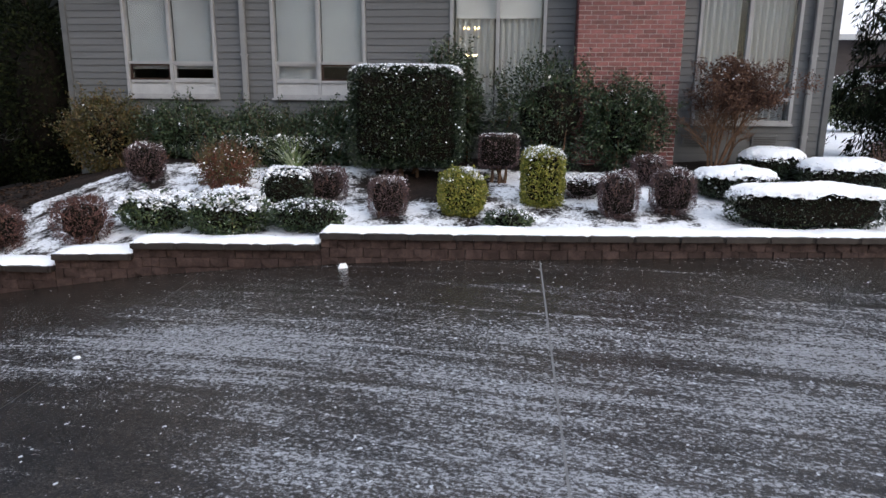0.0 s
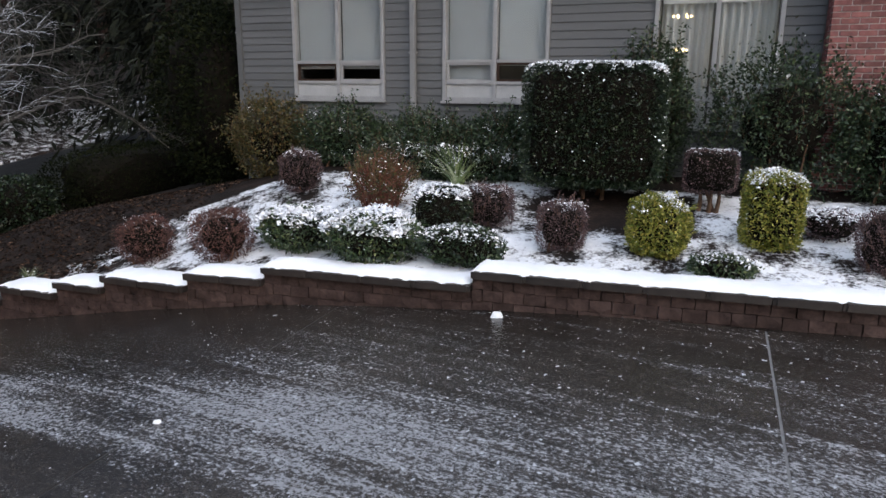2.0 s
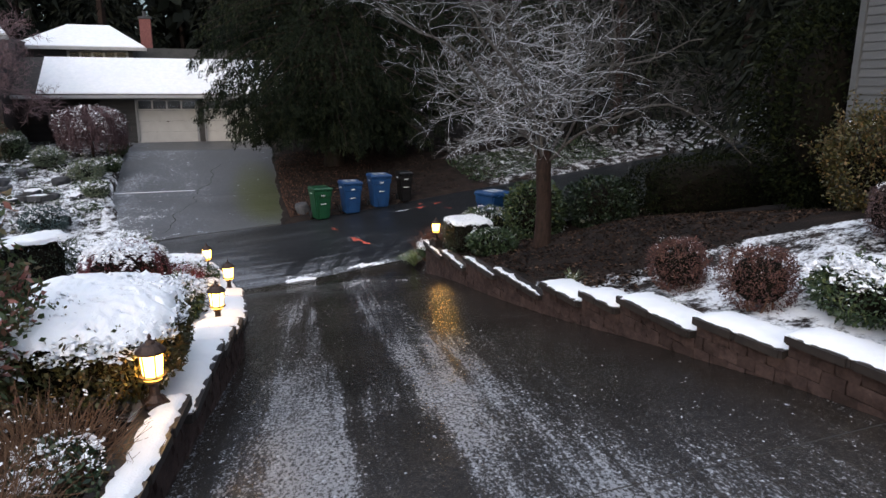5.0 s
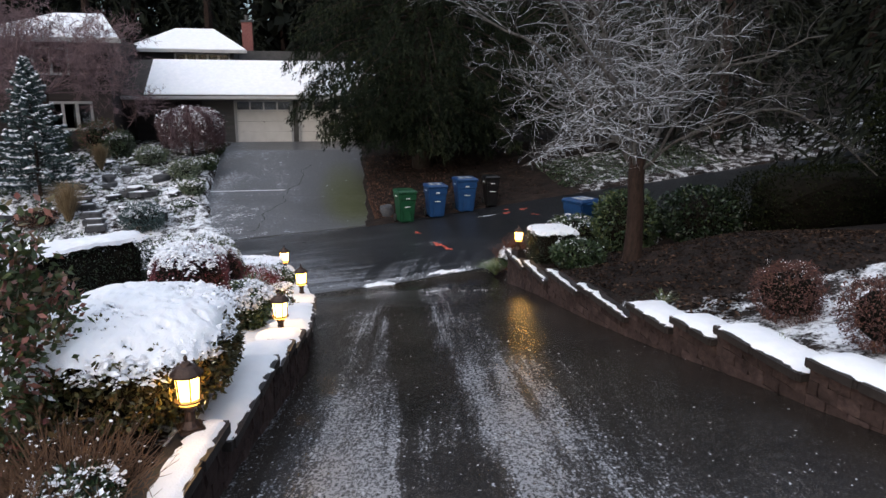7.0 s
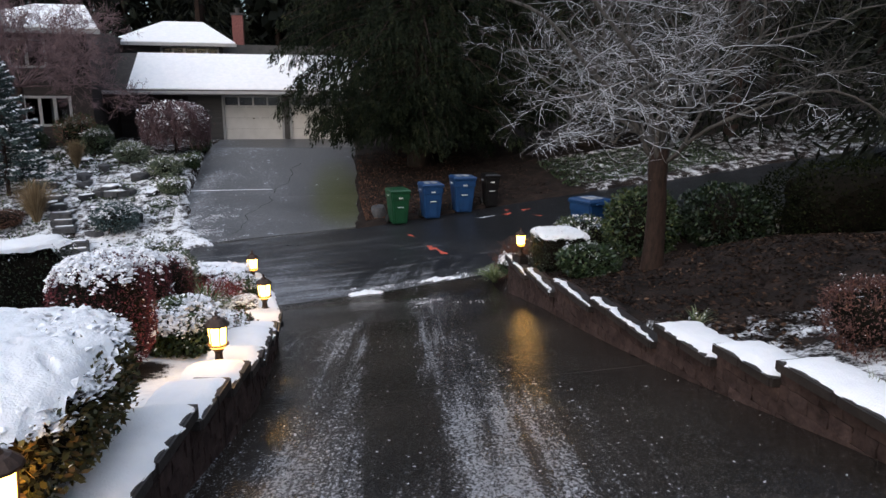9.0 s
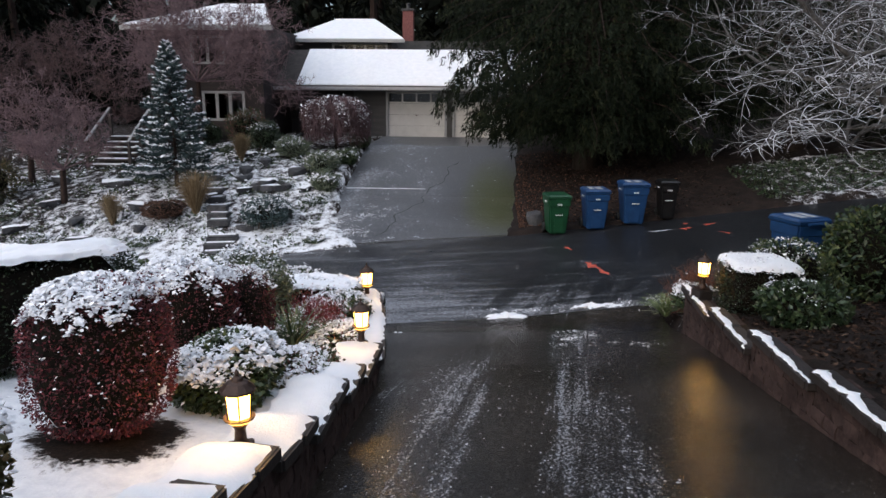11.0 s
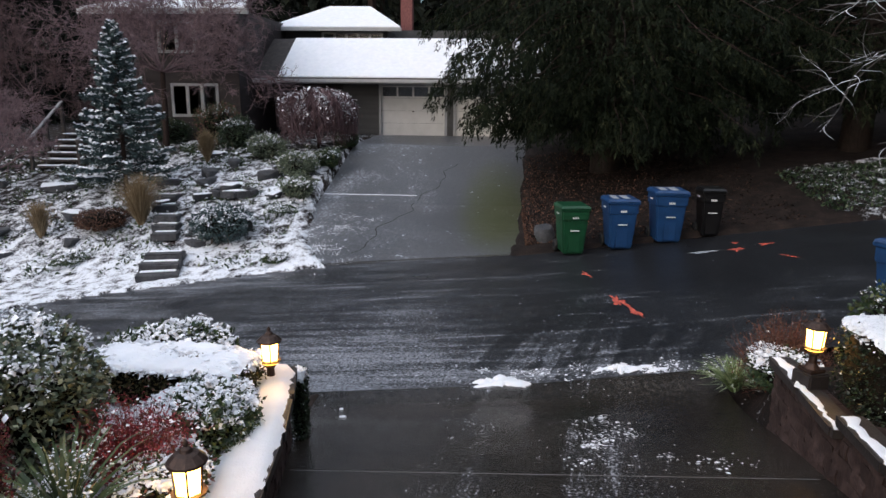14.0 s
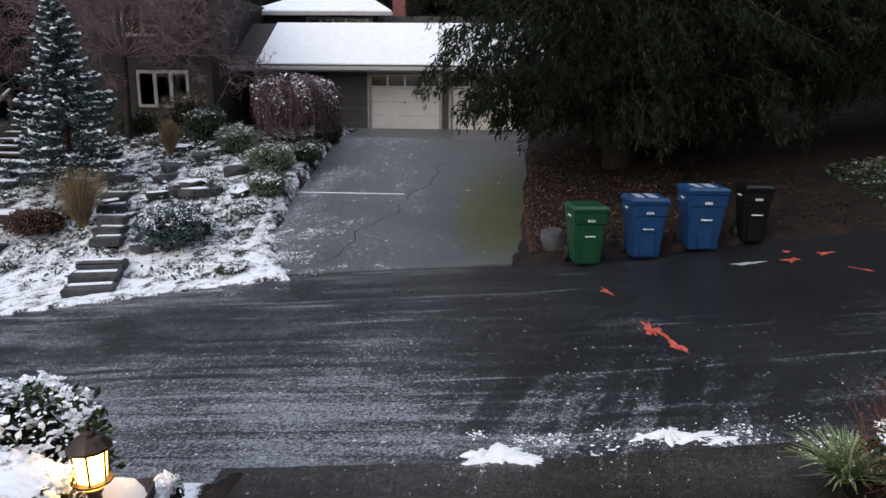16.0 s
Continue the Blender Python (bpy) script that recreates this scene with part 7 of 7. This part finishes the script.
shrub("long_hedge", -10.45, 0.62, lbed(-10.45, 0.62) - 0.02, 0.5, 1.6, 0.9, "hedge", "long clipped dark hedge with a smooth snow top", "hedge", n=10000, size=0.03, power=9, rag=0.015, snow=0.3, lump=0.02, crust=0.045, seed=116, turn=-9, group="angled clipped hedges")
stems_bush("dry_perennials", -4.62, 2.3, lbed(-4.62, 2.3), 1.5, 0.6, 260, "bark_brown", "tangle of dry brown perennial stems with snow", 0.005, 1.3, 0.12, None, 13, "shrub", 4)
stems_bush("dry_perennials", -3.9, 2.1, lbed(-3.9, 2.1), 1.3, 0.62, 220, "bark_brown", "tangle of dry brown perennial stems with snow", 0.005, 1.2, 0.12, None, 17, "shrub", 4)
shrub("low_evergreen", -4.35, 2.4, lbed(-4.35, 2.4) - 0.04, 0.8, 0.5, 0.3, "laurel", "low dark foliage with clots of snow among dry stems", n=1800, size=0.05, power=2.2, rag=0.2, snow=0.4, lump=0.03, seed=119, inner=False)
shrub("nandina", -5.2, 1.72, lbed(-5.2, 1.72), 1.0, 0.9, 1.35, "nandina", "loose red and green nandina dusted with snow", n=5200, size=0.07, power=2.2, rag=0.3, snow=0.04, lump=0.022, seed=113, whips=40, inner=False)

# ---- by the street on the right ----
shrub("box_hedge", -12.85, 8.08, bed(-12.85, 8.08) - 0.05, 0.9, 0.86, 0.68, "hedge", "clipped box hedge with a white snow top", "hedge", n=5000, size=0.03, power=6, rag=0.05, snow=0.7, lump=0.026, crust=0.02, seed=120)
shrub("rhododendron", -12.0, 8.25, bed(-12.0, 8.25) - 0.05, 0.9, 0.9, 0.5, "laurel", "dark rhododendron with snow on drooping leaves", n=2600, size=0.085, power=2.3, rag=0.14, snow=0.25, lump=0.03, seed=121)
shrub("rhododendron", -14.6, 9.2, bed(-14.6, 9.2) - 0.05, 1.2, 1.1, 1.12, "rhodo", "rounded evergreen with snow on its leaves", n=2600, size=0.07, power=2.4, rag=0.12, snow=0.5, lump=0.03, seed=122)
shrub("laurel_bush", -13.3, 9.75, bed(-13.3, 9.75) - 0.05, 1.4, 1.2, 1.25, "rhodo", "leafy green laurel bush beside the tree", n=4200, size=0.085, power=2.4, rag=0.12, snow=0.03, lump=0.02, seed=123)
shrub("laurel_bush", -12.6, 10.9, bed(-12.6, 10.9) - 0.05, 1.6, 1.4, 1.1, "hedge", "dark leafy bush beside the bare tree", n=4200, size=0.085, power=2.4, rag=0.12, snow=0.0, lump=0.02, seed=124)
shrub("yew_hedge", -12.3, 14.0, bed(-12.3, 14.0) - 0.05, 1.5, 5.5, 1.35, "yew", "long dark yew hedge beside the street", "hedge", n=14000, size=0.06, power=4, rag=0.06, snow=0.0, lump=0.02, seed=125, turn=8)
stems_bush("dogwood_bush", -14.66, 7.98, bed(-14.66, 7.98), 0.75, 0.9, 230, "bark_red", "thicket of thin reddish-brown stems by the street", 0.006, 0.55, 0.06, "litter", 14, "shrub", 3, 0.026)
blades("sedge_clump", -14.95, 7.6, on_street(-14.95, 7.6) + 0.02, 260, 0.36, 0.46, "sedge", "arching green sedge clump at the wall's end with snow", 0.026, 0.1, 15)
shrub("groundcover", -14.35, 7.82, bed(-14.35, 7.82) - 0.02, 0.8, 0.6, 0.34, "rhodo", "low spreading evergreen mound white with snow", n=1800, size=0.05, power=2.3, rag=0.2, snow=0.7, lump=0.04, seed=128)
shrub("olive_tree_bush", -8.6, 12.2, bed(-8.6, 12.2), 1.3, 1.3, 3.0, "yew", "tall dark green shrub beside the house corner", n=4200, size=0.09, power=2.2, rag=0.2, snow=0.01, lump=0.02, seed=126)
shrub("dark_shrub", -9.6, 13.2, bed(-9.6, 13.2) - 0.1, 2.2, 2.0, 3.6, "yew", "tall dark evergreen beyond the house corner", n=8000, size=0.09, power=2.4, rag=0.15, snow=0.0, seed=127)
cedar("dark_conifer", 6.75, 11.9, 1.0, 7.0, 1.5, 110, "dark conifer beyond the house corner with little snow", 8, "cedar", 0.2, 30, 0.17, 0.02)

# ---- a neighbour's snowy roof beyond the house corner ----
t = thing("neighbour_house", 12.2, 28.0, 0.8, "low neighbouring house with a snow-covered roof", "house")
part("wall", boxed(-3.0, 8, 0, 6, 0, 3.2), M["brown_siding"], t)
part("fascia", boxed(-3.6, 8.6, -0.75, -0.65, 3.16, 3.36, bevel=0.01), M["gutter"], t)
bm = prism(((-0.7, 3.35), (3.4, 6.2), (7.5, 3.35), (7.5, 3.2), (3.4, 6.05), (-0.7, 3.2)), -3.6, 8.6)
part("gable_roof", bm, M["snow"], t, "roof white with snow")
shrub("snowy_bush", 9.3, 20.0, bed(9.3, 20.0), 2.0, 1.6, 1.5, "rhodo", "loose evergreen beyond the house heaped with snow", n=2600, size=0.1, power=2.3, rag=0.2, snow=0.7, lump=0.07, seed=181)

# ---- the garden across the street: rocks, slab steps, grasses, shrubs ----
def rock_mesh(seed):
    bm = bmesh.new()
    r = random.Random(seed)
    for k in range(26):
        a = r.uniform(0, 6.283)
        d = r.uniform(0.36, 0.52)
        bm.verts.new((d * math.cos(a), d * math.sin(a) * r.uniform(0.75, 1), r.choice((-0.3, -0.05, 0.12, 0.24, 0.32)) + r.uniform(-0.03, 0.03)))
    hull = bmesh.ops.convex_hull(bm, input=bm.verts)
    bmesh.ops.delete(bm, geom=list({g for g in hull["geom_interior"] + hull["geom_unused"] if isinstance(g, bmesh.types.BMVert)}), context="VERTS")
    bmesh.ops.recalc_face_normals(bm, faces=bm.faces)
    bmesh.ops.bevel(bm, geom=list(bm.edges), offset=0.02, segments=1, affect="EDGES", clamp_overlap=True)
    me = bpy.data.meshes.new("rock")
    bm.to_mesh(me)
    bm.free()
    me.materials.append(M["rock"])
    top = bmesh.new()
    top.from_mesh(me)
    for f in list(top.faces):
        f.normal_update()
        if f.normal.z < 0.5 or f.calc_center_median().z < 0.14:
            top.faces.remove(f)
    for v in list(top.verts):
        if not v.link_faces:
            top.verts.remove(v)
        else:
            v.co *= 1.03
            v.co.z += 0.02
    sm = bpy.data.meshes.new("snow")
    top.to_mesh(sm)
    top.free()
    sm.materials.append(M["snow"])
    return me, sm


ROCKS = [rock_mesh(k) for k in range(7)]
r = random.Random(21)


def rock(x, y, w, d, h, snowy=True, turn=None):
    me, sm = ROCKS[r.randrange(7)]
    t = thing("garden_rock", x, y, bed(x, y) + h * 0.12, "dark garden rock capped with snow" if snowy else "dark bare garden rock", "rock", "rocks of the far garden", r.uniform(0, 360) if turn is None else turn)
    o = part("stone", me, None, t)
    o.scale = (w, d, h)
    if snowy and r.random() < 0.6:
        o = part("snow", sm, None, t)
        o.scale = (w, d, h)


for x, y, w, d, h in ((-25.7, -2.7, 0.7, 0.5, 0.35), (-26.5, -2.2, 0.9, 0.6, 0.35), (-26.9, -3.1, 1.0, 0.5, 0.4), (-25.2, -3.6, 0.6, 0.45, 0.3), (-27.7, -3.3, 0.8, 0.5, 0.4), (-28.6, -2.9, 0.8, 0.5, 0.45),
                      (-27.6, -1.5, 0.9, 0.6, 0.4), (-24.2, -4.6, 0.7, 0.5, 0.35), (-24.6, -5.7, 0.9, 0.6, 0.35), (-23.9, -7.2, 0.8, 0.5, 0.35), (-24.9, -8.6, 1.0, 0.6, 0.4), (-26.6, -7.3, 1.2, 0.6, 0.4),
                      (-28.2, -5.6, 1.4, 0.5, 0.3), (-28.6, -6.9, 1.5, 0.5, 0.3), (-27.2, -9.6, 0.9, 0.6, 0.4), (-29.5, -3.9, 0.8, 0.6, 0.4), (-23.2, -1.9, 0.6, 0.4, 0.25), (-29.4, -0.9, 0.5, 0.4, 0.3),
                      (-26.0, -0.9, 0.7, 0.5, 0.3), (-23.4, -5.0, 0.6, 0.4, 0.3), (-22.9, -6.6, 0.7, 0.45, 0.3), (-24.8, -2.2, 0.5, 0.4, 0.25), (-30.5, -2.9, 0.7, 0.5, 0.4), (-23.6, -8.9, 0.8, 0.5, 0.35), (-28.9, -10.9, 1.1, 0.7, 0.45)):
    rock(x, y, w, d, h)

for j, (x, y, z, w) in enumerate(((-21.5, -2.0, -2.44, 0.85), (-21.95, -2.15, -2.33, 0.85), (-22.4, -2.25, -2.22, 0.82), (-23.5, -2.75, -2.0, 0.6), (-23.9, -2.9, -1.88, 0.6), (-24.4, -3.1, -1.74, 0.6), (-24.95, -3.4, -1.58, 0.6), (-25.6, -3.65, -1.42, 0.6), (-26.8, -4.15, -1.16, 0.6))):
    t = thing("stone_step", x, y, z, "rough stone slab step dusted with snow", "step", "slab steps of the far garden", 100 + r.uniform(-8, 8))
    bm = boxed(-w / 2, w / 2, -0.22, 0.22, -0.1, 0.075, bevel=0.02)
    for v in bm.verts:
        v.co += Vector((r.uniform(-0.02, 0.02), r.uniform(-0.03, 0.03), r.uniform(-0.008, 0.008)))
    part("slab", bm, M["rock"], t)
    part("snow", boxed(-w / 2 + 0.05, w / 2 - 0.08, 0.04, 0.19, 0.07, 0.086, bevel=0.008), M["snow"], t)

for j, (x, y, n, h, s) in enumerate(((-24.2, -3.7, 1300, 1.25, 0.75), (-23.7, -6.0, 900, 0.95, 0.45), (-28.9, -3.85, 1300, 1.0, 0.42))):
    blades("ornamental_grass", x, y, bed(x, y), n, h, s, "grass", "dry tan ornamental grass clump in the rock garden", 0.015, 0.0, 60 + j, stiff=0.9)
for j, (x, y, w, h, leaf, s, lab) in enumerate((
        (-23.5, -1.35, 1.6, 0.75, "spruce", 0.5, "low dark spreading conifer laden with snow"),
        (-27.9, -0.7, 1.2, 0.65, "pieris", 0.5, "rounded evergreen mound frosted with snow"),
        (-26.1, -0.25, 0.9, 0.5, "pieris", 0.6, "small rounded evergreen frosted with snow"),
        (-29.6, -2.2, 1.3, 0.7, "pieris", 0.45, "rounded evergreen in the rock garden"),
        (-30.9, -3.6, 1.3, 1.0, "laurel", 0.3, "leafy evergreen shrub below the far house"),
        (-31.9, -4.6, 1.7, 1.35, "nandina", 0.2, "brown and green leafy shrub under the window"),
        (-32.2, -6.4, 1.4, 0.8, "laurel", 0.1, "dark shrub under the far house window"),
        (-28.8, 0.0, 0.7, 0.45, "rhodo", 0.7, "small shrub white with snow at the drive's edge"),
        (-31.5, 0.0, 0.8, 0.4, "rhodo", 0.7, "small shrub white with snow at the drive's edge"),
        (-25.5, -11.0, 2.0, 1.4, "olive", 0.05, "loose olive shrub by the far stairs"),
        (-23.2, -11.5, 2.0, 1.2, "barberry", 0.15, "purple-brown shrub at the street garden's edge"))):
    shrub("garden_shrub", x, y, bed(x, y) - 0.04, w, w * 0.85, h, leaf, lab, n=3000, size=0.075, power=2.2, rag=0.26, snow=s * 1.25, lump=0.04, seed=140 + j, whips=50, sprig=0.22)
# reddish dry mound beneath the grasses
shrub("rusty_groundcover", -24.1, -4.6, bed(-24.1, -4.6) - 0.05, 1.3, 1.2, 0.5, "litter", "mat of rusty dry groundcover below the spruce", n=2500, size=0.06, power=2.2, rag=0.15, snow=0.05, lump=0.02, seed=160)
# heart-shaped ring of stones round a patch of snow
t = thing("stone_planter", -26.1, -2.0, bed(-26.1, -2.0), "ring of flat stones round a snowy planting pocket", "planter")
for k in range(9):
    a = k * 0.7
    bm = boxed(-0.2, 0.2, -0.1, 0.1, -0.05, 0.13, bevel=0.03)
    bmesh.ops.transform(bm, matrix=pose(0.42 * math.cos(a), 0.55 * math.sin(a), 0, 0, 0, math.degrees(a) + 90), verts=bm.verts)
    part("edging_stone", bm, M["rock"], t)
part("snow", lathe(((0.42, 0.02), (0.3, 0.1), (0.02, 0.12)), 14), M["snow"], t)
# small dark yard sign
t = thing("yard_sign", -23.6, -0.85, bed(-23.6, -0.85), "small black yard sign with a pale round emblem", "sign", turn=12)
part("stake", boxed(-0.012, 0.012, -0.012, 0.012, -0.1, 0.2), M["bronze"], t)
part("board", boxed(0.0, 0.02, -0.2, 0.2, 0.12, 0.42, bevel=0.02), M["black_bin"], t)
bm = lathe(((0.09, 0.0), (0.09, 0.004)), 20)
bmesh.ops.transform(bm, matrix=Matrix.Translation((0.021, 0, 0.27)) @ Matrix.Rotation(radians(90), 4, "Y"), verts=bm.verts)
part("emblem", bm, M["grey_paint"], t)
# boulder by the bins, leaf litter under the cedar
t = thing("boulder", -22.6, 6.15, bed(-22.6, 6.15) + 0.05, "pale weathered boulder beside the green bin", "rock")
o = part("stone", ROCKS[2][0].copy(), None, t)
o.scale = (0.62, 0.55, 0.72)
n = 4200
lx, ly = -22.3 - 8 * rng.uniform(0, 1, n) ** 1.3, 5.75 + 3.5 * rng.uniform(0, 1, n) ** 2.6
v, f = leaf_quads(np.stack([lx, ly, ground_z(lx, ly) + 0.02], 1), np.tile((0, 0, 0.0), (n, 1)), 0.06, 0.035, 1.0)
tagged(new("leaf_litter", mesh_np("leaf_litter", v, f, M["litter"])), "scatter of rusty fallen leaves under the cedar", "leaves", kind="stuff")
# creeping groundcover with snow up the street
n = 5000
lx, ly = -22.4 - 3.2 * rng.uniform(0, 1, n), 12.0 + 6 * rng.uniform(0, 1, n)
v, f = leaf_quads(np.stack([lx, ly, ground_z(lx, ly) + 0.08 * rng.uniform(0, 1, n)], 1), np.tile((0, 0, 0.5), (n, 1)), 0.09, 0.05, 0.8)
ivy = tagged(new("ivy", mesh_np("ivy", v, f, M["laurel"])), "creeping ivy over snowy ground beside the street", "ivy", kind="stuff")

# frosted creeping plants and fallen leaves over the rock garden
n = 16000
lx, ly = rng.uniform(-31.5, -21.9, n), rng.uniform(-12, 0.1, n)
drift = np.sin(lx * 2.3 + 1.5 * np.sin(ly * 1.7)) * np.sin(ly * 2.9 + np.sin(lx * 1.3)) + rng.normal(0, 0.35, n)
ok = (lx < street_far(ly) - 0.35) & (drift > 0.15)
lx, ly, n = lx[ok], ly[ok], int(ok.sum())
v, f = leaf_quads(np.stack([lx, ly, ground_z(lx, ly) + 0.07 * rng.uniform(0, 1, n)], 1), np.tile((0, 0, 0.6), (n, 1)), 0.11, 0.05, 0.8)
creep = tagged(new("creeping_plants", mesh_np("creeping_plants", v, f, M["rhodo"])), "low creeping plants flecked with snow among the rocks", "groundcover", kind="stuff")
k = rng.uniform(0, 1, n) < 0.22
v, f = flake_quads(np.stack([lx, ly, ground_z(lx, ly) + 0.08], 1)[k], 0.03)
tagged(part("snow_cover", mesh_np("snow_cover", v, f, M["flake"], True), None, creep), kind="stuff")
for x, y, w, h in ((-22.6, -4.6, 0.9, 0.22), (-23.0, -8.0, 1.1, 0.25), (-24.3, -9.6, 1.0, 0.3), (-26.9, -6.5, 0.9, 0.28), (-22.3, 0.3, 0.8, 0.15), (-25.0, -0.4, 0.9, 0.22), (-27.0, -4.4, 0.8, 0.25), (-29.0, -10.2, 1.0, 0.3), (-30.2, -4.9, 0.9, 0.35)):
    shrub("groundcover", x, y, bed(x, y) - 0.04, w, w * 0.7, h, "rhodo", "low frosted groundcover in the rock garden", n=900, size=0.06, power=2.2, rag=0.2, snow=0.6, lump=0.04, seed=int(-10 * x), inner=False)

# loose bark chips over the open mulch
for x0, x1, y0, y1, n in ((-13.0, -7.2, 7.7, 12.0, 9000), (-29.0, -22.2, 5.8, 11.5, 5000)):
    lx, ly = rng.uniform(x0, x1, n), rng.uniform(y0, y1, n)
    v, f = leaf_quads(np.stack([lx, ly, ground_z(lx, ly) + 0.012], 1), np.tile((0, 0, 0.0), (n, 1)) + rng.normal(0, 1, (n, 3)) * np.array((1, 1, 0.15)), 0.075, 0.03, 0.25)
    tagged(new("bark_chips", mesh_np("bark_chips", v, f, M["chips"])), "loose dark bark chips over the garden soil", "mulch", kind="stuff")

# ---- marks and lumps on the paving ----
def blot(name, x, y, w, d, turn, zfun, lift, material, label, category, rough=0.35, thick=0.0, seed=0, dots=1):
    """a ragged flat patch, or a low heap when thick"""
    rr = np.random.default_rng(seed)
    k, m = 34, 5
    a = np.arange(k) * 2 * math.pi / k
    edge = 1 + rough * (0.5 * np.sin(3 * a + seed) + 0.35 * np.sin(7 * a + 2 * seed) + 0.3 * rr.normal(0, 1, k))
    vs = []
    for j in range(m):
        s = 1 - 0.985 * j / (m - 1)
        px, py = np.cos(a) * edge * w / 2 * s, np.sin(a) * edge * d / 2 * s
        c, e = math.cos(radians(turn)), math.sin(radians(turn))
        X, Y = x + px * c - py * e, y + px * e + py * c
        vs.append(np.stack([X, Y, zfun(X, Y) + lift + thick * (1 - s ** 2) ** 0.6 * (1 + 0.45 * s * rr.normal(0, 1, k))], 1))
    v = np.concatenate(vs)
    i = np.arange(k * m).reshape(m, k)
    f = np.stack([i[:-1], np.roll(i[:-1], -1, 1), np.roll(i[1:], -1, 1), i[1:]], -1).reshape(-1, 4)
    return tagged(new(name, mesh_np(name, v, f, material, thick > 0)), label, category)


for j, (x, y, w, d, turn) in enumerate(((-18.3, 6.98, 0.5, 0.16, 10), (-17.75, 7.12, 0.42, 0.1, 12), (-20.0, 6.72, 0.34, 0.08, 15), (-20.7, 9.55, 0.2, 0.2, 0), (-21.2, 9.7, 0.14, 0.1, 0), (-20.9, 10.15, 0.14, 0.24, 20), (-19.9, 10.2, 0.3, 0.05, 30))):
    blot("paint_mark", x, y, w, d, turn, street_z, 0.006, M["orange_paint"], "orange sprayed survey mark on the asphalt", "paint mark", 0.75, 0, 5 + j)
blot("paint_mark", -20.75, 8.95, 0.14, 0.45, 0, street_z, 0.006, M["grey_paint"], "faded white paint smear on the asphalt", "paint mark", 0.5, 0, 15)
for j, (x, y, w, d, h) in enumerate(((-15.55, 5.14, 0.28, 0.46, 0.06), (-15.5, 5.34, 0.16, 0.24, 0.05), (-15.6, 4.94, 0.16, 0.2, 0.045), (-15.75, 6.55, 0.22, 0.2, 0.06), (-15.7, 6.72, 0.14, 0.34, 0.03), (-15.62, 6.95, 0.1, 0.22, 0.02), (-15.75, 6.35, 0.1, 0.2, 0.02))):
    blot("slush_mound", x, y, w, d, 5, street_z, 0.004, M["snow"], "low heap of half-melted slush at the driveway's edge", "slush", 0.85, h * 0.75, 30 + j)
# ragged slush where the ploughed edge melts
for name, cx, cy, sx, sy, n, zf, lab in (("slush_scatter", -13.4, 6.05, 0.4, 0.3, 14, drive_z, "scattered half-melted slush on the wet concrete"), ("slush_scatter", -15.68, 6.0, 0.12, 0.8, 26, street_z, "ragged line of slush along the driveway's mouth"), ("snow_scatter", -23.4, 0.95, 1.1, 0.5, 90, far_drive_z, "thin snow scattered over the drive's edge")):
    hx, hy = cx + rng.normal(0, sx, n), cy + rng.normal(0, sy, n)
    m = rng.integers(10, 44, n)
    spread = np.repeat(rng.uniform(0.04, 0.13, n), m)
    lx, ly = np.repeat(hx, m) + rng.normal(0, 1, m.sum()) * spread * 0.9, np.repeat(hy, m) + rng.normal(0, 1, m.sum()) * spread
    v, f = flake_quads(np.stack([lx, ly, zf(lx, ly) + 0.002], 1), 0.0088, 0.1)
    v[:, 2] = zf(v[:, 0], v[:, 1]) + 0.006 + 0.5 * np.clip(v[:, 2] - zf(v[:, 0], v[:, 1]) - 0.004, 0, 1)
    tagged(new(name, mesh_np(name, v, f, M["flake"], True)), lab, "slush", kind="stuff")
for j, (x, y, w, h) in enumerate(((-1.93, 7.6, 0.12, 0.045), (-3.6, 5.08, 0.06, 0.02), (5.1, 7.4, 0.22, 0.03), (-14.9, 3.35, 0.06, 0.015), (-14.3, 3.5, 0.09, 0.015))):
    blot("snow_lump", x, y, w, w * 0.8, 0, drive_z, 0.002, M["snow"], "small lump of fallen snow on the concrete", "snow lump", 0.2, h, 40 + j)
